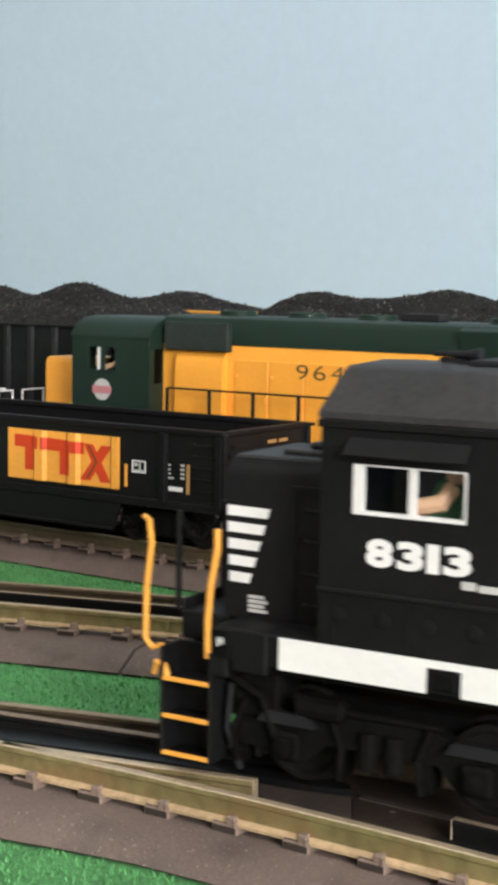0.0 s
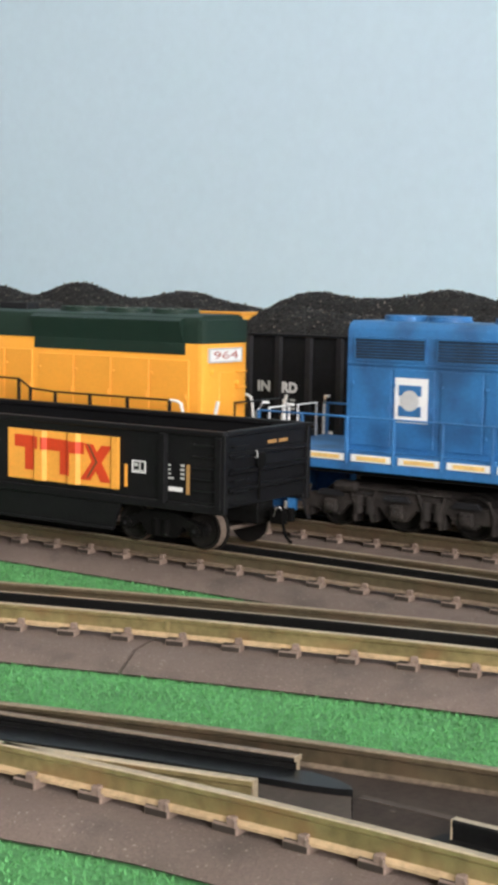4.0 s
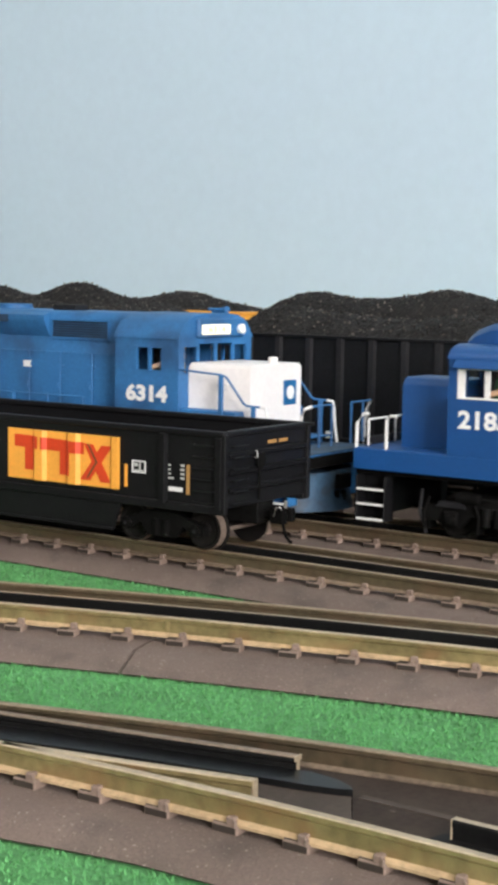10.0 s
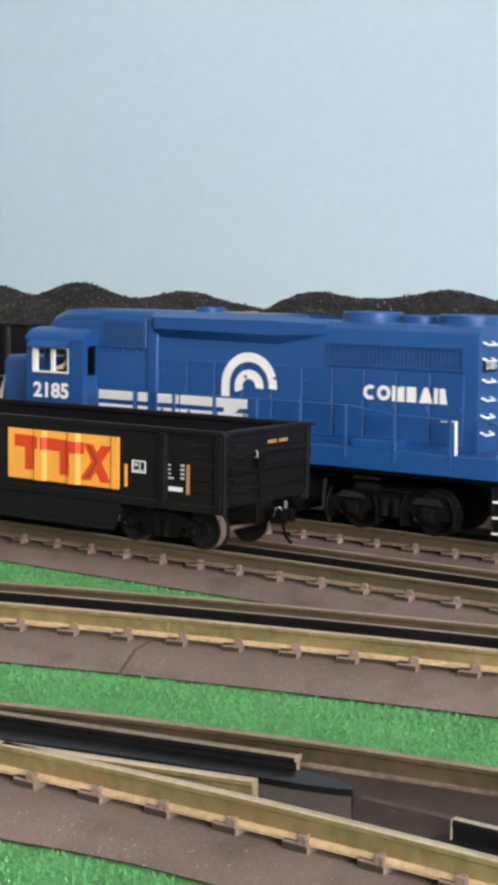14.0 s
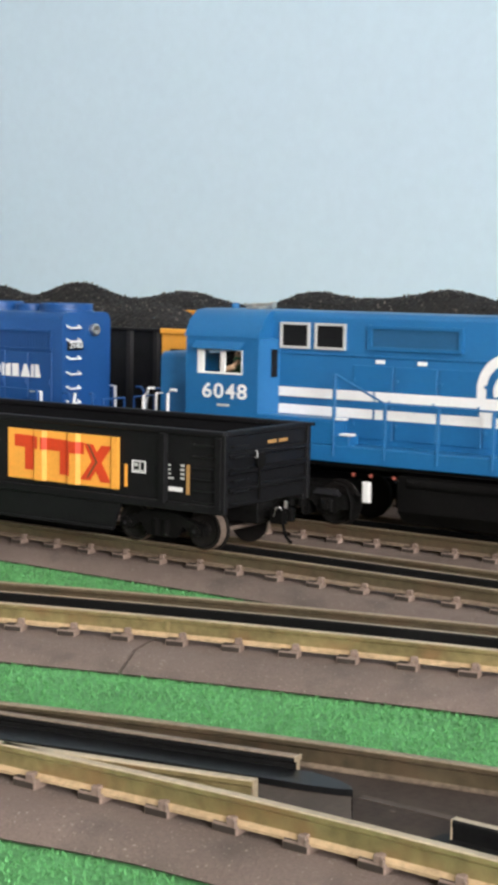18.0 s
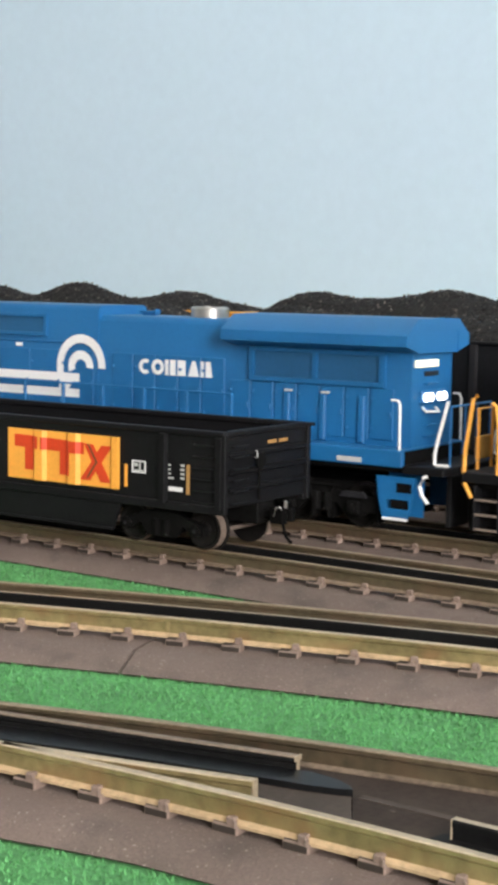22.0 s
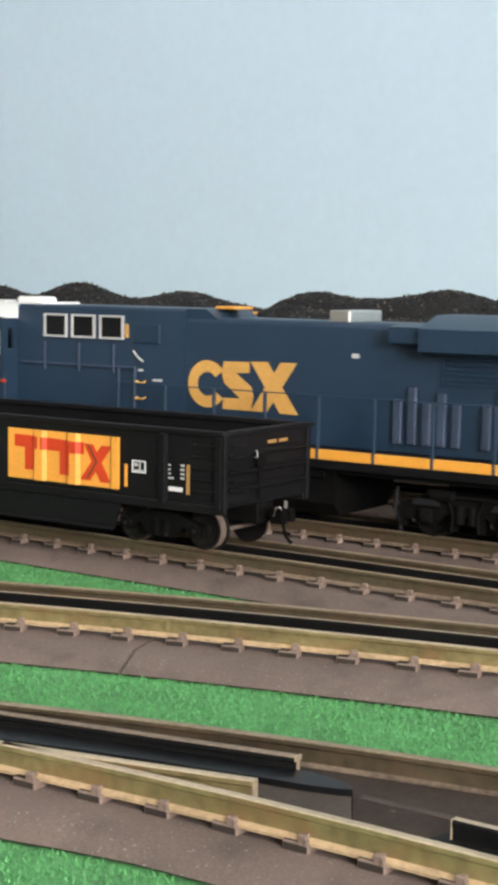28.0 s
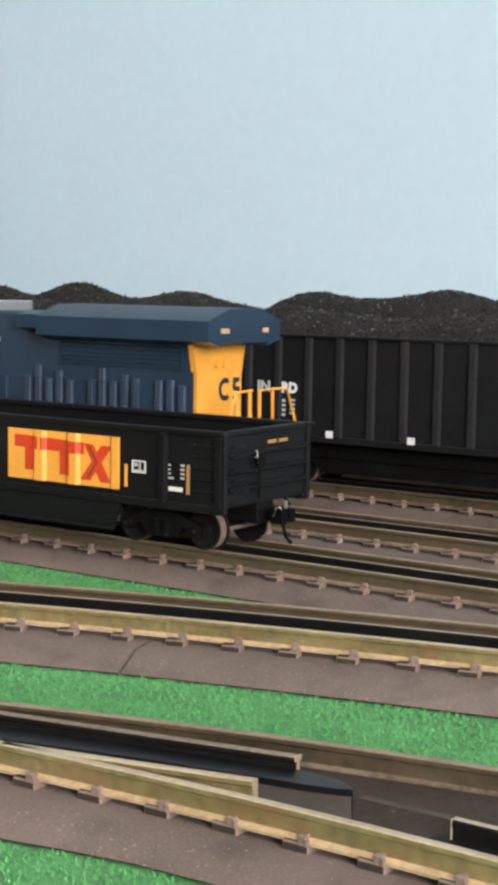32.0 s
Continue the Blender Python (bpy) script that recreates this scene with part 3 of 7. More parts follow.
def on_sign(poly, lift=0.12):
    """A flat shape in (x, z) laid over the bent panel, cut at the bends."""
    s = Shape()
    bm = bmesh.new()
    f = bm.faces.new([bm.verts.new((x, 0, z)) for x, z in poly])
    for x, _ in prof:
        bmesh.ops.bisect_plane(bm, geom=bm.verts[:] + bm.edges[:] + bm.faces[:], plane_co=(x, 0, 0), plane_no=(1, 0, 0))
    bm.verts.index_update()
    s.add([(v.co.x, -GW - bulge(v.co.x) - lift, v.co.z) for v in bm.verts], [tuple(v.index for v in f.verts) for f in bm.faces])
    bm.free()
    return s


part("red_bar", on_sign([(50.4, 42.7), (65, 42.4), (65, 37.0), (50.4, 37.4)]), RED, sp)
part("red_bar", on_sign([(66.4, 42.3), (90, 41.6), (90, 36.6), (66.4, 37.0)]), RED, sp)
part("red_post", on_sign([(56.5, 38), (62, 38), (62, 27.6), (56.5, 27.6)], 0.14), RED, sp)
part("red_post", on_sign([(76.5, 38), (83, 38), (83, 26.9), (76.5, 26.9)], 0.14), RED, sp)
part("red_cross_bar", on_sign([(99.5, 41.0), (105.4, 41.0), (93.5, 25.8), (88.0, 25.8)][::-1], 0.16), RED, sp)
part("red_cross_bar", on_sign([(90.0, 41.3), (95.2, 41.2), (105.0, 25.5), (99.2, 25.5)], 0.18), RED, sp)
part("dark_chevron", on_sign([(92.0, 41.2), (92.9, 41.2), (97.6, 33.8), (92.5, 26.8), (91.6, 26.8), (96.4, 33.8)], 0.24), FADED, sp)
part("orange_stripe", Shape().box(111.8, 113.2, -GW - 0.3, -GW, 24.8, 34.3), ORANGE, gon)
part("orange_stripe", Shape().box(143.9, 145.4, -GW - 0.5, -GW, 24.5, 36.6), TAN, gon)
stn = part("stencil_frame", panel_frame(115.7, 122.8, 31.2, 36.3, -GW, 0.55), WHITE, gon, "white stencil box")
part("stencil_mark", Shape().box(116.8, 118.6, -GW - 0.3, -GW, 33.8, 35.2).box(119.4, 120.1, -GW - 0.3, -GW, 32.2, 35.4).box(117, 121.6, -GW - 0.3, -GW, 31.9, 32.5), PALE, stn)
for k in range(4):
    part("stencil_mark", Shape().box(134.6, 135.6 + (k == 3) * 1.6, -GW - 0.3, -GW, 35.4 - k * 1.75, 36.1 - k * 1.75), PALE, gon)
    part("stencil_mark", Shape().box(140.8, 142.6, -GW - 0.3, -GW, 35.6 - k * 1.75, 36.4 - k * 1.75), PALE, gon)
for k in range(5):
    part("stencil_mark", Shape().box(134.8 + k * 1.45, 135.95 + k * 1.45, -GW - 0.3, -GW, 25.2, 27.0), WHITE, gon)
for k in range(9):
    if k != 4:
        part("end_marking", Shape().box(GX1, GX1 + 0.3, 0.4 + k * 1.7, 1.6 + k * 1.7, 44.1, 45.5), TAN, gon, "small yellow end marking")
for k in range(6):
    part("ladder_rung", Shape().tube([(GX1 - 14, -GW - 0.4, 22 + k * 4.6), (GX1 - 13.8, -GW - 2.0, 22 + k * 4.6), (GX1 - 4.2, -GW - 2.0, 22 + k * 4.6), (GX1 - 4, -GW - 0.4, 22 + k * 4.6)], 0.35), BLACK, gon)
    part("ladder_rung", Shape().tube([(GX1 + 1.2, -GW + 3, 22 + k * 4.6), (GX1 + 2.6, -GW + 3.2, 22 + k * 4.6), (GX1 + 2.6, -GW + 13.8, 22 + k * 4.6), (GX1 + 1.2, -GW + 14, 22 + k * 4.6)], 0.35), BLACK, gon)
part("brake_wheel", Shape().turn("x", (GX1 + 2, -8, 38), [(0.5, 0), (3.2, 0.1), (3.4, 0.6), (0.6, 0.9)], 14).tube([(GX1 + 1.8, -8, 22), (GX1 + 1.8, -8, 38)], 0.5), UNDER, gon)
part("grab_iron", Shape().tube([(GX1 + 1.4, -11, 42), (GX1 + 2.6, -11, 42), (GX1 + 2.6, -11, 39.5), (GX1 + 1.4, -11, 39.5)], 0.25), PALE, gon)


def coupler(parent, x, d, up=0.0):
    c = part("coupler", Shape().box(min(x, x + d * 9), max(x, x + d * 9), -2.2, 2.2, 8.2 + up, 11.8 + up, 0.5)
             .prism("z", [(x + d * 8, -4.5), (x + d * 14, -4.8), (x + d * 14.5, -1.6), (x + d * 12, -0.6), (x + d * 12, 3.2), (x + d * 8, 4.2)], 6.8 + up, 13.2 + up), UNDER, parent)
    part("coupler_knuckle", Shape().box(min(x + d * 11.5, x + d * 15), max(x + d * 11.5, x + d * 15), 1.2, 4.4, 7.2 + up, 12.8 + up, 0.6), UNDER, c)
    part("coupler_pin", Shape().turn("z", (x + d * 12, 1, 7 + up), [(0.8, 0), (0.8, 8.5), (0.3, 9)], 8), STEEL, c)
    if up:
        part("uncoupling_lever", Shape().tube([(x + d * 10, -5.0, 10 + up), (x + d * 11, -4.9, 13.4 + up), (x + d * 12.5, -4.4, 14 + up), (x + d * 13.6, -3.6, 12.4 + up), (x + d * 13.8, -3.4, 9.6 + up)], 0.4), STEEL, c)
    part("air_hose", Shape().tube([(x + d * 2, 6, 11 + up), (x + d * 6, 6.5, 9 + up), (x + d * 9, 6.2, 5), (x + d * 12, 6, 2.5)], 0.7), UNDER, parent)


def wheelset(parent, x, r=8.6, tread=None):
    s = Shape()
    for d in (-1, 1):
        s.turn("y", (0, 0, 0), [(1.2, d * 13.6), (r + 0.9, d * 13.6), (r + 0.9, d * 14.6), (r, d * 14.9), (r - 0.2, d * 18.6), (r - 1.4, d * 18.8), (r - 2.2, d * 18.0), (3.0, d * 17.6), (2.6, d * 19), (1.2, d * 19)], 22)
    s.turn("y", (0, 0, 0), [(1.1, -24.5), (1.1, 24.5)], 8)
    index = []
    for i in range(len(s.f)):
        k = i % (9 * 22 + 2)
        index.append(1 if i < 2 * (9 * 22 + 2) and k // 22 == 3 and k < 9 * 22 else 0)
    w = part("wheelset", s.mesh("wheelset", [WHEEL, tread or TREAD], index), None, parent)
    w.matrix_local = pose(x * MM, 0, r * MM)
    return w


def freight_truck(parent, x):
    t = part("truck", Shape().box(-4, 4, -22, 22, 8, 14, 0.6), UNDER, parent)
    t.matrix_local = pose(x * MM, 0, 0)
    for d in (-1, 1):
        y0, y1 = sorted((d * 21.0, d * 24.4))
        part("side_frame", Shape().prism("y", [(-22, 6.6), (-17, 6.2), (-11, 9.5), (-7, 4.6), (7, 4.6), (11, 9.5), (17, 6.2), (22, 6.6), (22, 10.4), (14, 12.4), (8, 15), (-8, 15), (-14, 12.4), (-22, 10.4)], y0, y1), UNDER, t)
        for a in (-18, 18):
            part("axle_box", Shape().turn("y", (a, 0, 8.6), [(2.4, d * 24), (2.4, d * 25.6), (1.4, d * 26.0), (0.5, d * 26.1)], 12), UNDER, t)
            part("axle_cap", Shape().turn("y", (a, 0, 8.6), [(0.9, d * 26), (0.9, d * 26.4), (0.3, d * 26.5)], 8), GREY, t)
        part("spring_set", Shape().turn("z", (-2.6, d * 23.8, 5.4), [(1.9, 0), (1.9, 6.5)], 10).turn("z", (2.6, d * 23.8, 5.4), [(1.9, 0), (1.9, 6.5)], 10), UNDER, t)
    for a in (-18, 18):
        wheelset(t, a)
    return t


for x in (-122, 126):
    freight_truck(gon, x)
coupler(gon, GX1 - 3, 1, 5)
coupler(gon, GX0 + 3, -1, 5)

# ---- coal wagons ----


def coal_heap(parent, x0, x1, half, base, peaks, seed, res=1.3, label="heap of black coal", taper=22.0):
    """A rough heap over the car: bumps in x, rounded across, with lumps."""
    r = random.Random(seed)
    off = Vector((r.random() * 50, r.random() * 50, 0))
    nx, ny = int((x1 - x0) / res), int(2 * half / res)
    v, f = [], []
    for i in range(nx + 1):
        x = x0 + (x1 - x0) * i / nx
        ridge = 0.0
        for c, w, h in peaks:
            ridge = max(ridge, 0) + h * math.exp(-((x - c) / w) ** 2)
        ridge *= min(1.0, max(0.0, (x - x0) / taper)) * min(1.0, max(0.0, (x1 - x) / taper))
        for j in range(ny + 1):
            y = -half + 2 * half * j / ny
            k = max(0.0, 1 - (abs(y) / half) ** 2.2)
            p = Vector((x, y, 0)) * 0.16 + off
            lump = noise.noise(p) * 0.9 + abs(noise.noise(p * 2.7)) * 1.6 + noise.noise(p * 5.5) * 0.8
            v.append((x, y, base + ridge * k + lump * (0.5 + 0.5 * k)))
    for i in range(nx):
        for j in range(ny):
            a = i * (ny + 1) + j
            f.append((a, a + ny + 1, a + ny + 2, a + 1))
    s = Shape()
    s.v, s.f = v, f
    ob = part("coal_load", s.mesh("coal_load", COAL, smooth=0), None, parent, label)
    chips = Shape()
    for _ in range(int((x1 - x0) * 5.5)):
        i, j = r.randrange(2, nx - 2), r.randrange(2, ny - 2)
        x, y, z = v[i * (ny + 1) + j]
        a = r.uniform(0.5, 1.25)
        q = [Vector((r.uniform(-1, 1), r.uniform(-1, 1), r.uniform(-0.8, 1))).normalized() * a for _ in range(5)]
        chips.add([(x + p.x, y + p.y, z + 0.35 + p.z) for p in q], [(0, 1, 2), (0, 2, 3), (0, 3, 4), (1, 2, 4), (2, 3, 4), (0, 1, 4)])
    tagged(part("loose_coal", chips.mesh("loose_coal", CHIP, smooth=0), None, parent), kind="stuff")
    return ob


def coal_car(label, x0, x1, y, peaks, seed, ribs, yellow_end=False, body=HOPPER, rim=82.6, sill=26.0, taper=22.0):
    """A high-sided coal car from x0 to x1, on the track at y."""
    xc = (x0 + x1) / 2
    t = thing("coal_car", label, "railway wagon", "loaded coal cars", at=pose(xc * MM, y * MM, 0))
    a, b, W = x0 - xc, x1 - xc, 31.0
    for d in (-1, 1):
        ya, yb = sorted((d * W, d * (W - 1.4)))
        part("side", Shape().box(a, b, ya, yb, sill, rim, 0.2), body, t)
        yc, yd = sorted((d * (W - 2), d * (W + 2.0)))
        part("top_chord", Shape().box(a - 0.4, b + 0.4, yc, yd, rim - 1.6, rim, 0.4), body, t)
        part("side_sill", Shape().box(a, b, yc, yd, sill - 1.5, sill + 2.0, 0.4), body, t)
        for x in ribs:
            x -= xc
            part("side_rib", Shape().prism("z", [(x - 2.4, d * W), (x - 1.5, d * (W + 1.9)), (x + 1.5, d * (W + 1.9)), (x + 2.4, d * W)], sill + 2, rim - 1.6), RIB_LIT if body is HOPPER else body, t)
    for x, d in ((a, 1), (b - 1.4, -1)):
        part("end_panel", Shape().box(x, x + 1.4, -W + 1.4, W - 1.4, sill, rim, 0.2), GOLD if yellow_end and d < 0 else body, t)
        part("end_chord", Shape().box(x - 0.5, x + 1.9, -W + 2, W - 2, rim - 1.8, rim + 0.1, 0.4), GOLD if yellow_end and d < 0 else body, t)
    part("underframe", Shape().box(a + 6, b - 6, -24, 24, 15, sill, 0.6), UNDER, t)
    part("bay", Shape().prism("y", [(a + 48, sill), (b - 48, sill), (b - 70, 7), (a + 70, 7)], -22, 22), UNDER, t)
    part("load_floor", Shape().box(a + 1.4, b - 1.4, -W + 1.4, W - 1.4, rim - 8, rim - 5), UNDER, t)
    if yellow_end:
        p = part("end_marking", Shape().box(b - 24.4, b + 0.3, -W - 0.9, -W, 44.5, rim - 1.4, 0.3), GOLD, t, "golden yellow end panel with dark lines of writing")
        for k, (u, w) in enumerate(((6.5, 11), (5.8, 13), (9.0, 6.5))):
            part("writing_bar", Shape().box(b - 24.4 + u, b - 24.4 + u + w, -W - 1.15, -W - 0.9, 69.5 - k * 5.6, 71.3 - k * 5.6), UNDER, p)
        part("end_chord", Shape().box(b - 24.6, b + 0.6, -W - 2.4, -W - 0.9, rim - 2.6, rim + 0.4, 0.3), GOLD, t)
    coal_heap(t, a + 1.5, b - 1.5, W - 2, rim - 3.5, [(c - xc, w, h) for c, w, h in peaks], seed, taper=taper)
    for x in (a + 38, b - 38):
        freight_truck(t, x)
    coupler(t, a, -1)
    coupler(t, b, 1)
    return t


RIBS = 19.6
coal_car("black ribbed coal car with a golden yellow end panel", -760, -504.6, BACK_Y, [(-705, 30, 15), (-650, 28, 16), (-606, 26, 10), (-558, 33, 17)], 3,
                 [-572.4 - RIBS * k for k in range(-2, 10)], yellow_end=True, taper=8)
car_b = coal_car("black ribbed coal car heaped with dark coal", -494.2, -238, BACK_Y, [(-470, 24, 12), (-430, 42, 13), (-345, 50, 15), (-270, 30, 11)], 5,
                 [-487.6 + RIBS * k for k in range(13)], taper=14)
for x in (-413.8, -364.1):
    part("reflector", Shape().box(x + 366.1 - 2.2, x + 366.1 + 2.2, -33.4, -32.9, 27.4, 31.2, 0.1), WHITE, car_b, "white reflector plate")
part("lettering", lettering("IN", -462 + 366.1, -453.6 + 366.1, 50.4, 56.4, -31.0, 0.05), PALE, car_b, "pale grey lettering")
part("lettering", lettering("RD", -446 + 366.1, -435.8 + 366.1, 50.2, 56.2, -31.0, 0.06), WHITE, car_b, "white lettering")
for k in range(4):
    part("stencil_mark", Shape().box(-445.6 + 366.1, -443.6 + 366.1, -31.3, -31, 45.2 - k * 2.6, 46.6 - k * 2.6), PALE, car_b)
    part("stencil_mark", Shape().box(-440.6 + 366.1, -437.4 + 366.1, -31.3, -31, 45.8 - k * 2.4, 47.0 - k * 2.4), PALE, car_b)
coal_car("golden yellow coal car behind the black ones", -806, -553, FAR_Y, [(-806, 26, 17), (-772, 22, 5), (-719, 36, 20), (-622, 36, 15), (-668, 24, 4), (-572, 22, 4)], 7,
         [-796 + 20 * k for k in range(13)], body=GOLD, rim=91, taper=6)
coal_car("black coal car heaped high with coal, behind the others", -550, -290, FAR_Y, [(-516, 42, 21.5), (-465, 26, 8), (-420, 38, 23), (-350, 40, 18)], 9,
         [-540 + 20 * k for k in range(12)], rim=86, taper=6)
coal_car("black coal car heaped high with coal, behind the others", -1070, -811, FAR_Y, [(-1000, 40, 20), (-880, 50, 20)], 11, [-1060 + 20 * k for k in range(13)], rim=86)

# ---- locomotives ----
WHEELS = {}


def panel(axis, a0, a1, u0, u1, z0, z1, openings=()):
    """A wall a0..a1 thick across an axis, in one piece, with openings (u0, u1, z0, z1) through it."""
    us = sorted({u0, u1, *[o[0] for o in openings], *[o[1] for o in openings]})
    zs = sorted({z0, z1, *[o[2] for o in openings], *[o[3] for o in openings]})

    def full(i, j):
        if not (0 <= i < len(us) - 1 and 0 <= j < len(zs) - 1):
            return False
        um, zm = (us[i] + us[i + 1]) / 2, (zs[j] + zs[j + 1]) / 2
        return not any(o[0] < um < o[1] and o[2] < zm < o[3] for o in openings)

    ix, v, f = {}, [], []

    def at(i, j, k):
        if (i, j, k) not in ix:
            ix[i, j, k] = len(v)
            a = (a0, a1)[k]
            v.append((us[i], a, zs[j]) if axis == "y" else (a, us[i], zs[j]))
        return ix[i, j, k]

    for i in range(len(us) - 1):
        for j in range(len(zs) - 1):
            if not full(i, j):
                continue
            for k in (0, 1):
                f.append((at(i, j, k), at(i + 1, j, k), at(i + 1, j + 1, k), at(i, j + 1, k)))
            for di, dj, p, q in ((-1, 0, (i, j), (i, j + 1)), (1, 0, (i + 1, j), (i + 1, j + 1)), (0, -1, (i, j), (i + 1, j)), (0, 1, (i, j + 1), (i + 1, j + 1))):
                if not full(i + di, j + dj):
                    f.append((at(*p, 0), at(*q, 0), at(*q, 1), at(*p, 1)))
    return Shape().add(v, f)


def ring_sector(cx, cz, r0, r1, a0, a1, y, n=28, depth=0.25):
    """A flat arc in (x, z) on a side at y."""
    s, rows = Shape(), []
    for i in range(n + 1):
        a = radians(a0 + (a1 - a0) * i / n)
        rows.append([(cx + r * math.cos(a), yy, cz + r * math.sin(a)) for r, yy in ((r0, y), (r1, y), (r1, y - depth), (r0, y - depth))])
    return s.loft(rows)


def flat(poly, y, depth=0.25):
    return Shape().prism("y", poly, y - depth, y)


def hood(parent, x0, x1, half, z0, z1, mat, name="hood", c=4.0, label=""):
    poly = [(-half, z0), (half, z0), (half, z1 - c), (half - 0.35 * c, z1 - 0.35 * c), (half - c, z1), (-half + c, z1), (-half + 0.35 * c, z1 - 0.35 * c), (-half, z1 - c)]
    return part(name, Shape().prism("x", poly, x0, x1), mat, parent, label)


def doors(parent, x0, x1, n, z0, z1, y, mat, hinges=None):
    """Hood doors, a little proud, each with two hinges and a latch."""
    w = (x1 - x0) / n
    for d in (-1, 1):
        for i in range(n):
            a, b = x0 + i * w + 0.6, x0 + (i + 1) * w - 0.6
            ya, yb = sorted((d * y, d * (y + 0.7)))
            p = part("hood_door", Shape().box(a, b, ya, yb, z0, z1, 0.2), mat, parent)
            if d < 0:
                for z in (z0 + 0.2 * (z1 - z0), z0 + 0.8 * (z1 - z0)):
                    part("hinge", Shape().box(a - 0.2, a + 1.3, -y - 1.3, -y - 0.6, z - 0.7, z + 0.7, 0.15), hinges or mat, p)
                part("latch", Shape().box(b - 1.8, b - 1.0, -y - 1.3, -y - 0.6, (z0 + z1) / 2 - 1.4, (z0 + z1) / 2 + 1.4, 0.15), hinges or mat, p)


def grille(parent, x0, x1, z0, z1, y, frame_mat, slat_mat, n=7, upright=False):
    for d in (-1, 1):
        ya, yb = sorted((d * y, d * (y + 0.9)))
        p = part("grille", panel("y", ya, yb, x0, x1, z0, z1, [(x0 + 1, x1 - 1, z0 + 1, z1 - 1)]), frame_mat, parent)
        s = Shape()
        if upright:
            for i in range(n):
                x = x0 + 1 + (x1 - x0 - 2) * (i + 0.5) / n
                s.box(x - 0.35, x + 0.35, min(d * y, d * (y + 0.5)), max(d * y, d * (y + 0.5)), z0 + 1, z1 - 1)
        else:
            for i in range(n):
                z = z0 + 1 + (z1 - z0 - 2) * (i + 0.5) / n
                s.prism("x", [(d * y, z + 0.5), (d * (y + 0.6), z), (d * (y + 0.6), z - 0.3), (d * y, z - 0.1)], x0 + 1, x1 - 1)
        part("slat_panel", s, slat_mat, p)


def fan(parent, x, r, z, mat, h=3.0, y=0.0, guard=None):
    f = part("roof_fan", Shape().turn("z", (x, y, z), [(r + 0.6, 0), (r + 0.6, 0.6), (r, 0.9), (r, h - 0.4), (r - 0.4, h), (r - 1.3, h), (r - 1.6, h - 1.0), (0.5, h - 1.0)], 26), mat, parent)
    s = Shape()
    for k in range(8):
        a = k * math.pi / 4
        s.tube([(x, y, z + h - 0.5), (x + (r - 1) * math.cos(a), y + (r - 1) * math.sin(a), z + h - 0.5)], 0.3, 4)
    part("fan_guard", s, guard or mat, f)


def fuel_tank(parent, x0, x1, z0=5.0, z1=27.0):
    poly = [(-22, z0), (22, z0), (28, z0 + 6), (28.5, z1), (-28.5, z1), (-28, z0 + 6)]
    t = part("fuel_tank", Shape().prism("x", poly, x0, x1), UNDER, parent)
    part("filler_cap", Shape().turn("y", ((x0 + x1) / 2, 0, z1 - 4), [(1.6, -28), (1.6, -29.6), (0.8, -30)], 10), UNDER, t)
    part("air_reservoir", Shape().turn("x", (0, -27.0, z1 - 3.2), [(0.6, x0 + 4), (2.6, x0 + 5), (2.6, x1 - 5), (0.6, x1 - 4)], 12), UNDER, t)
    return t


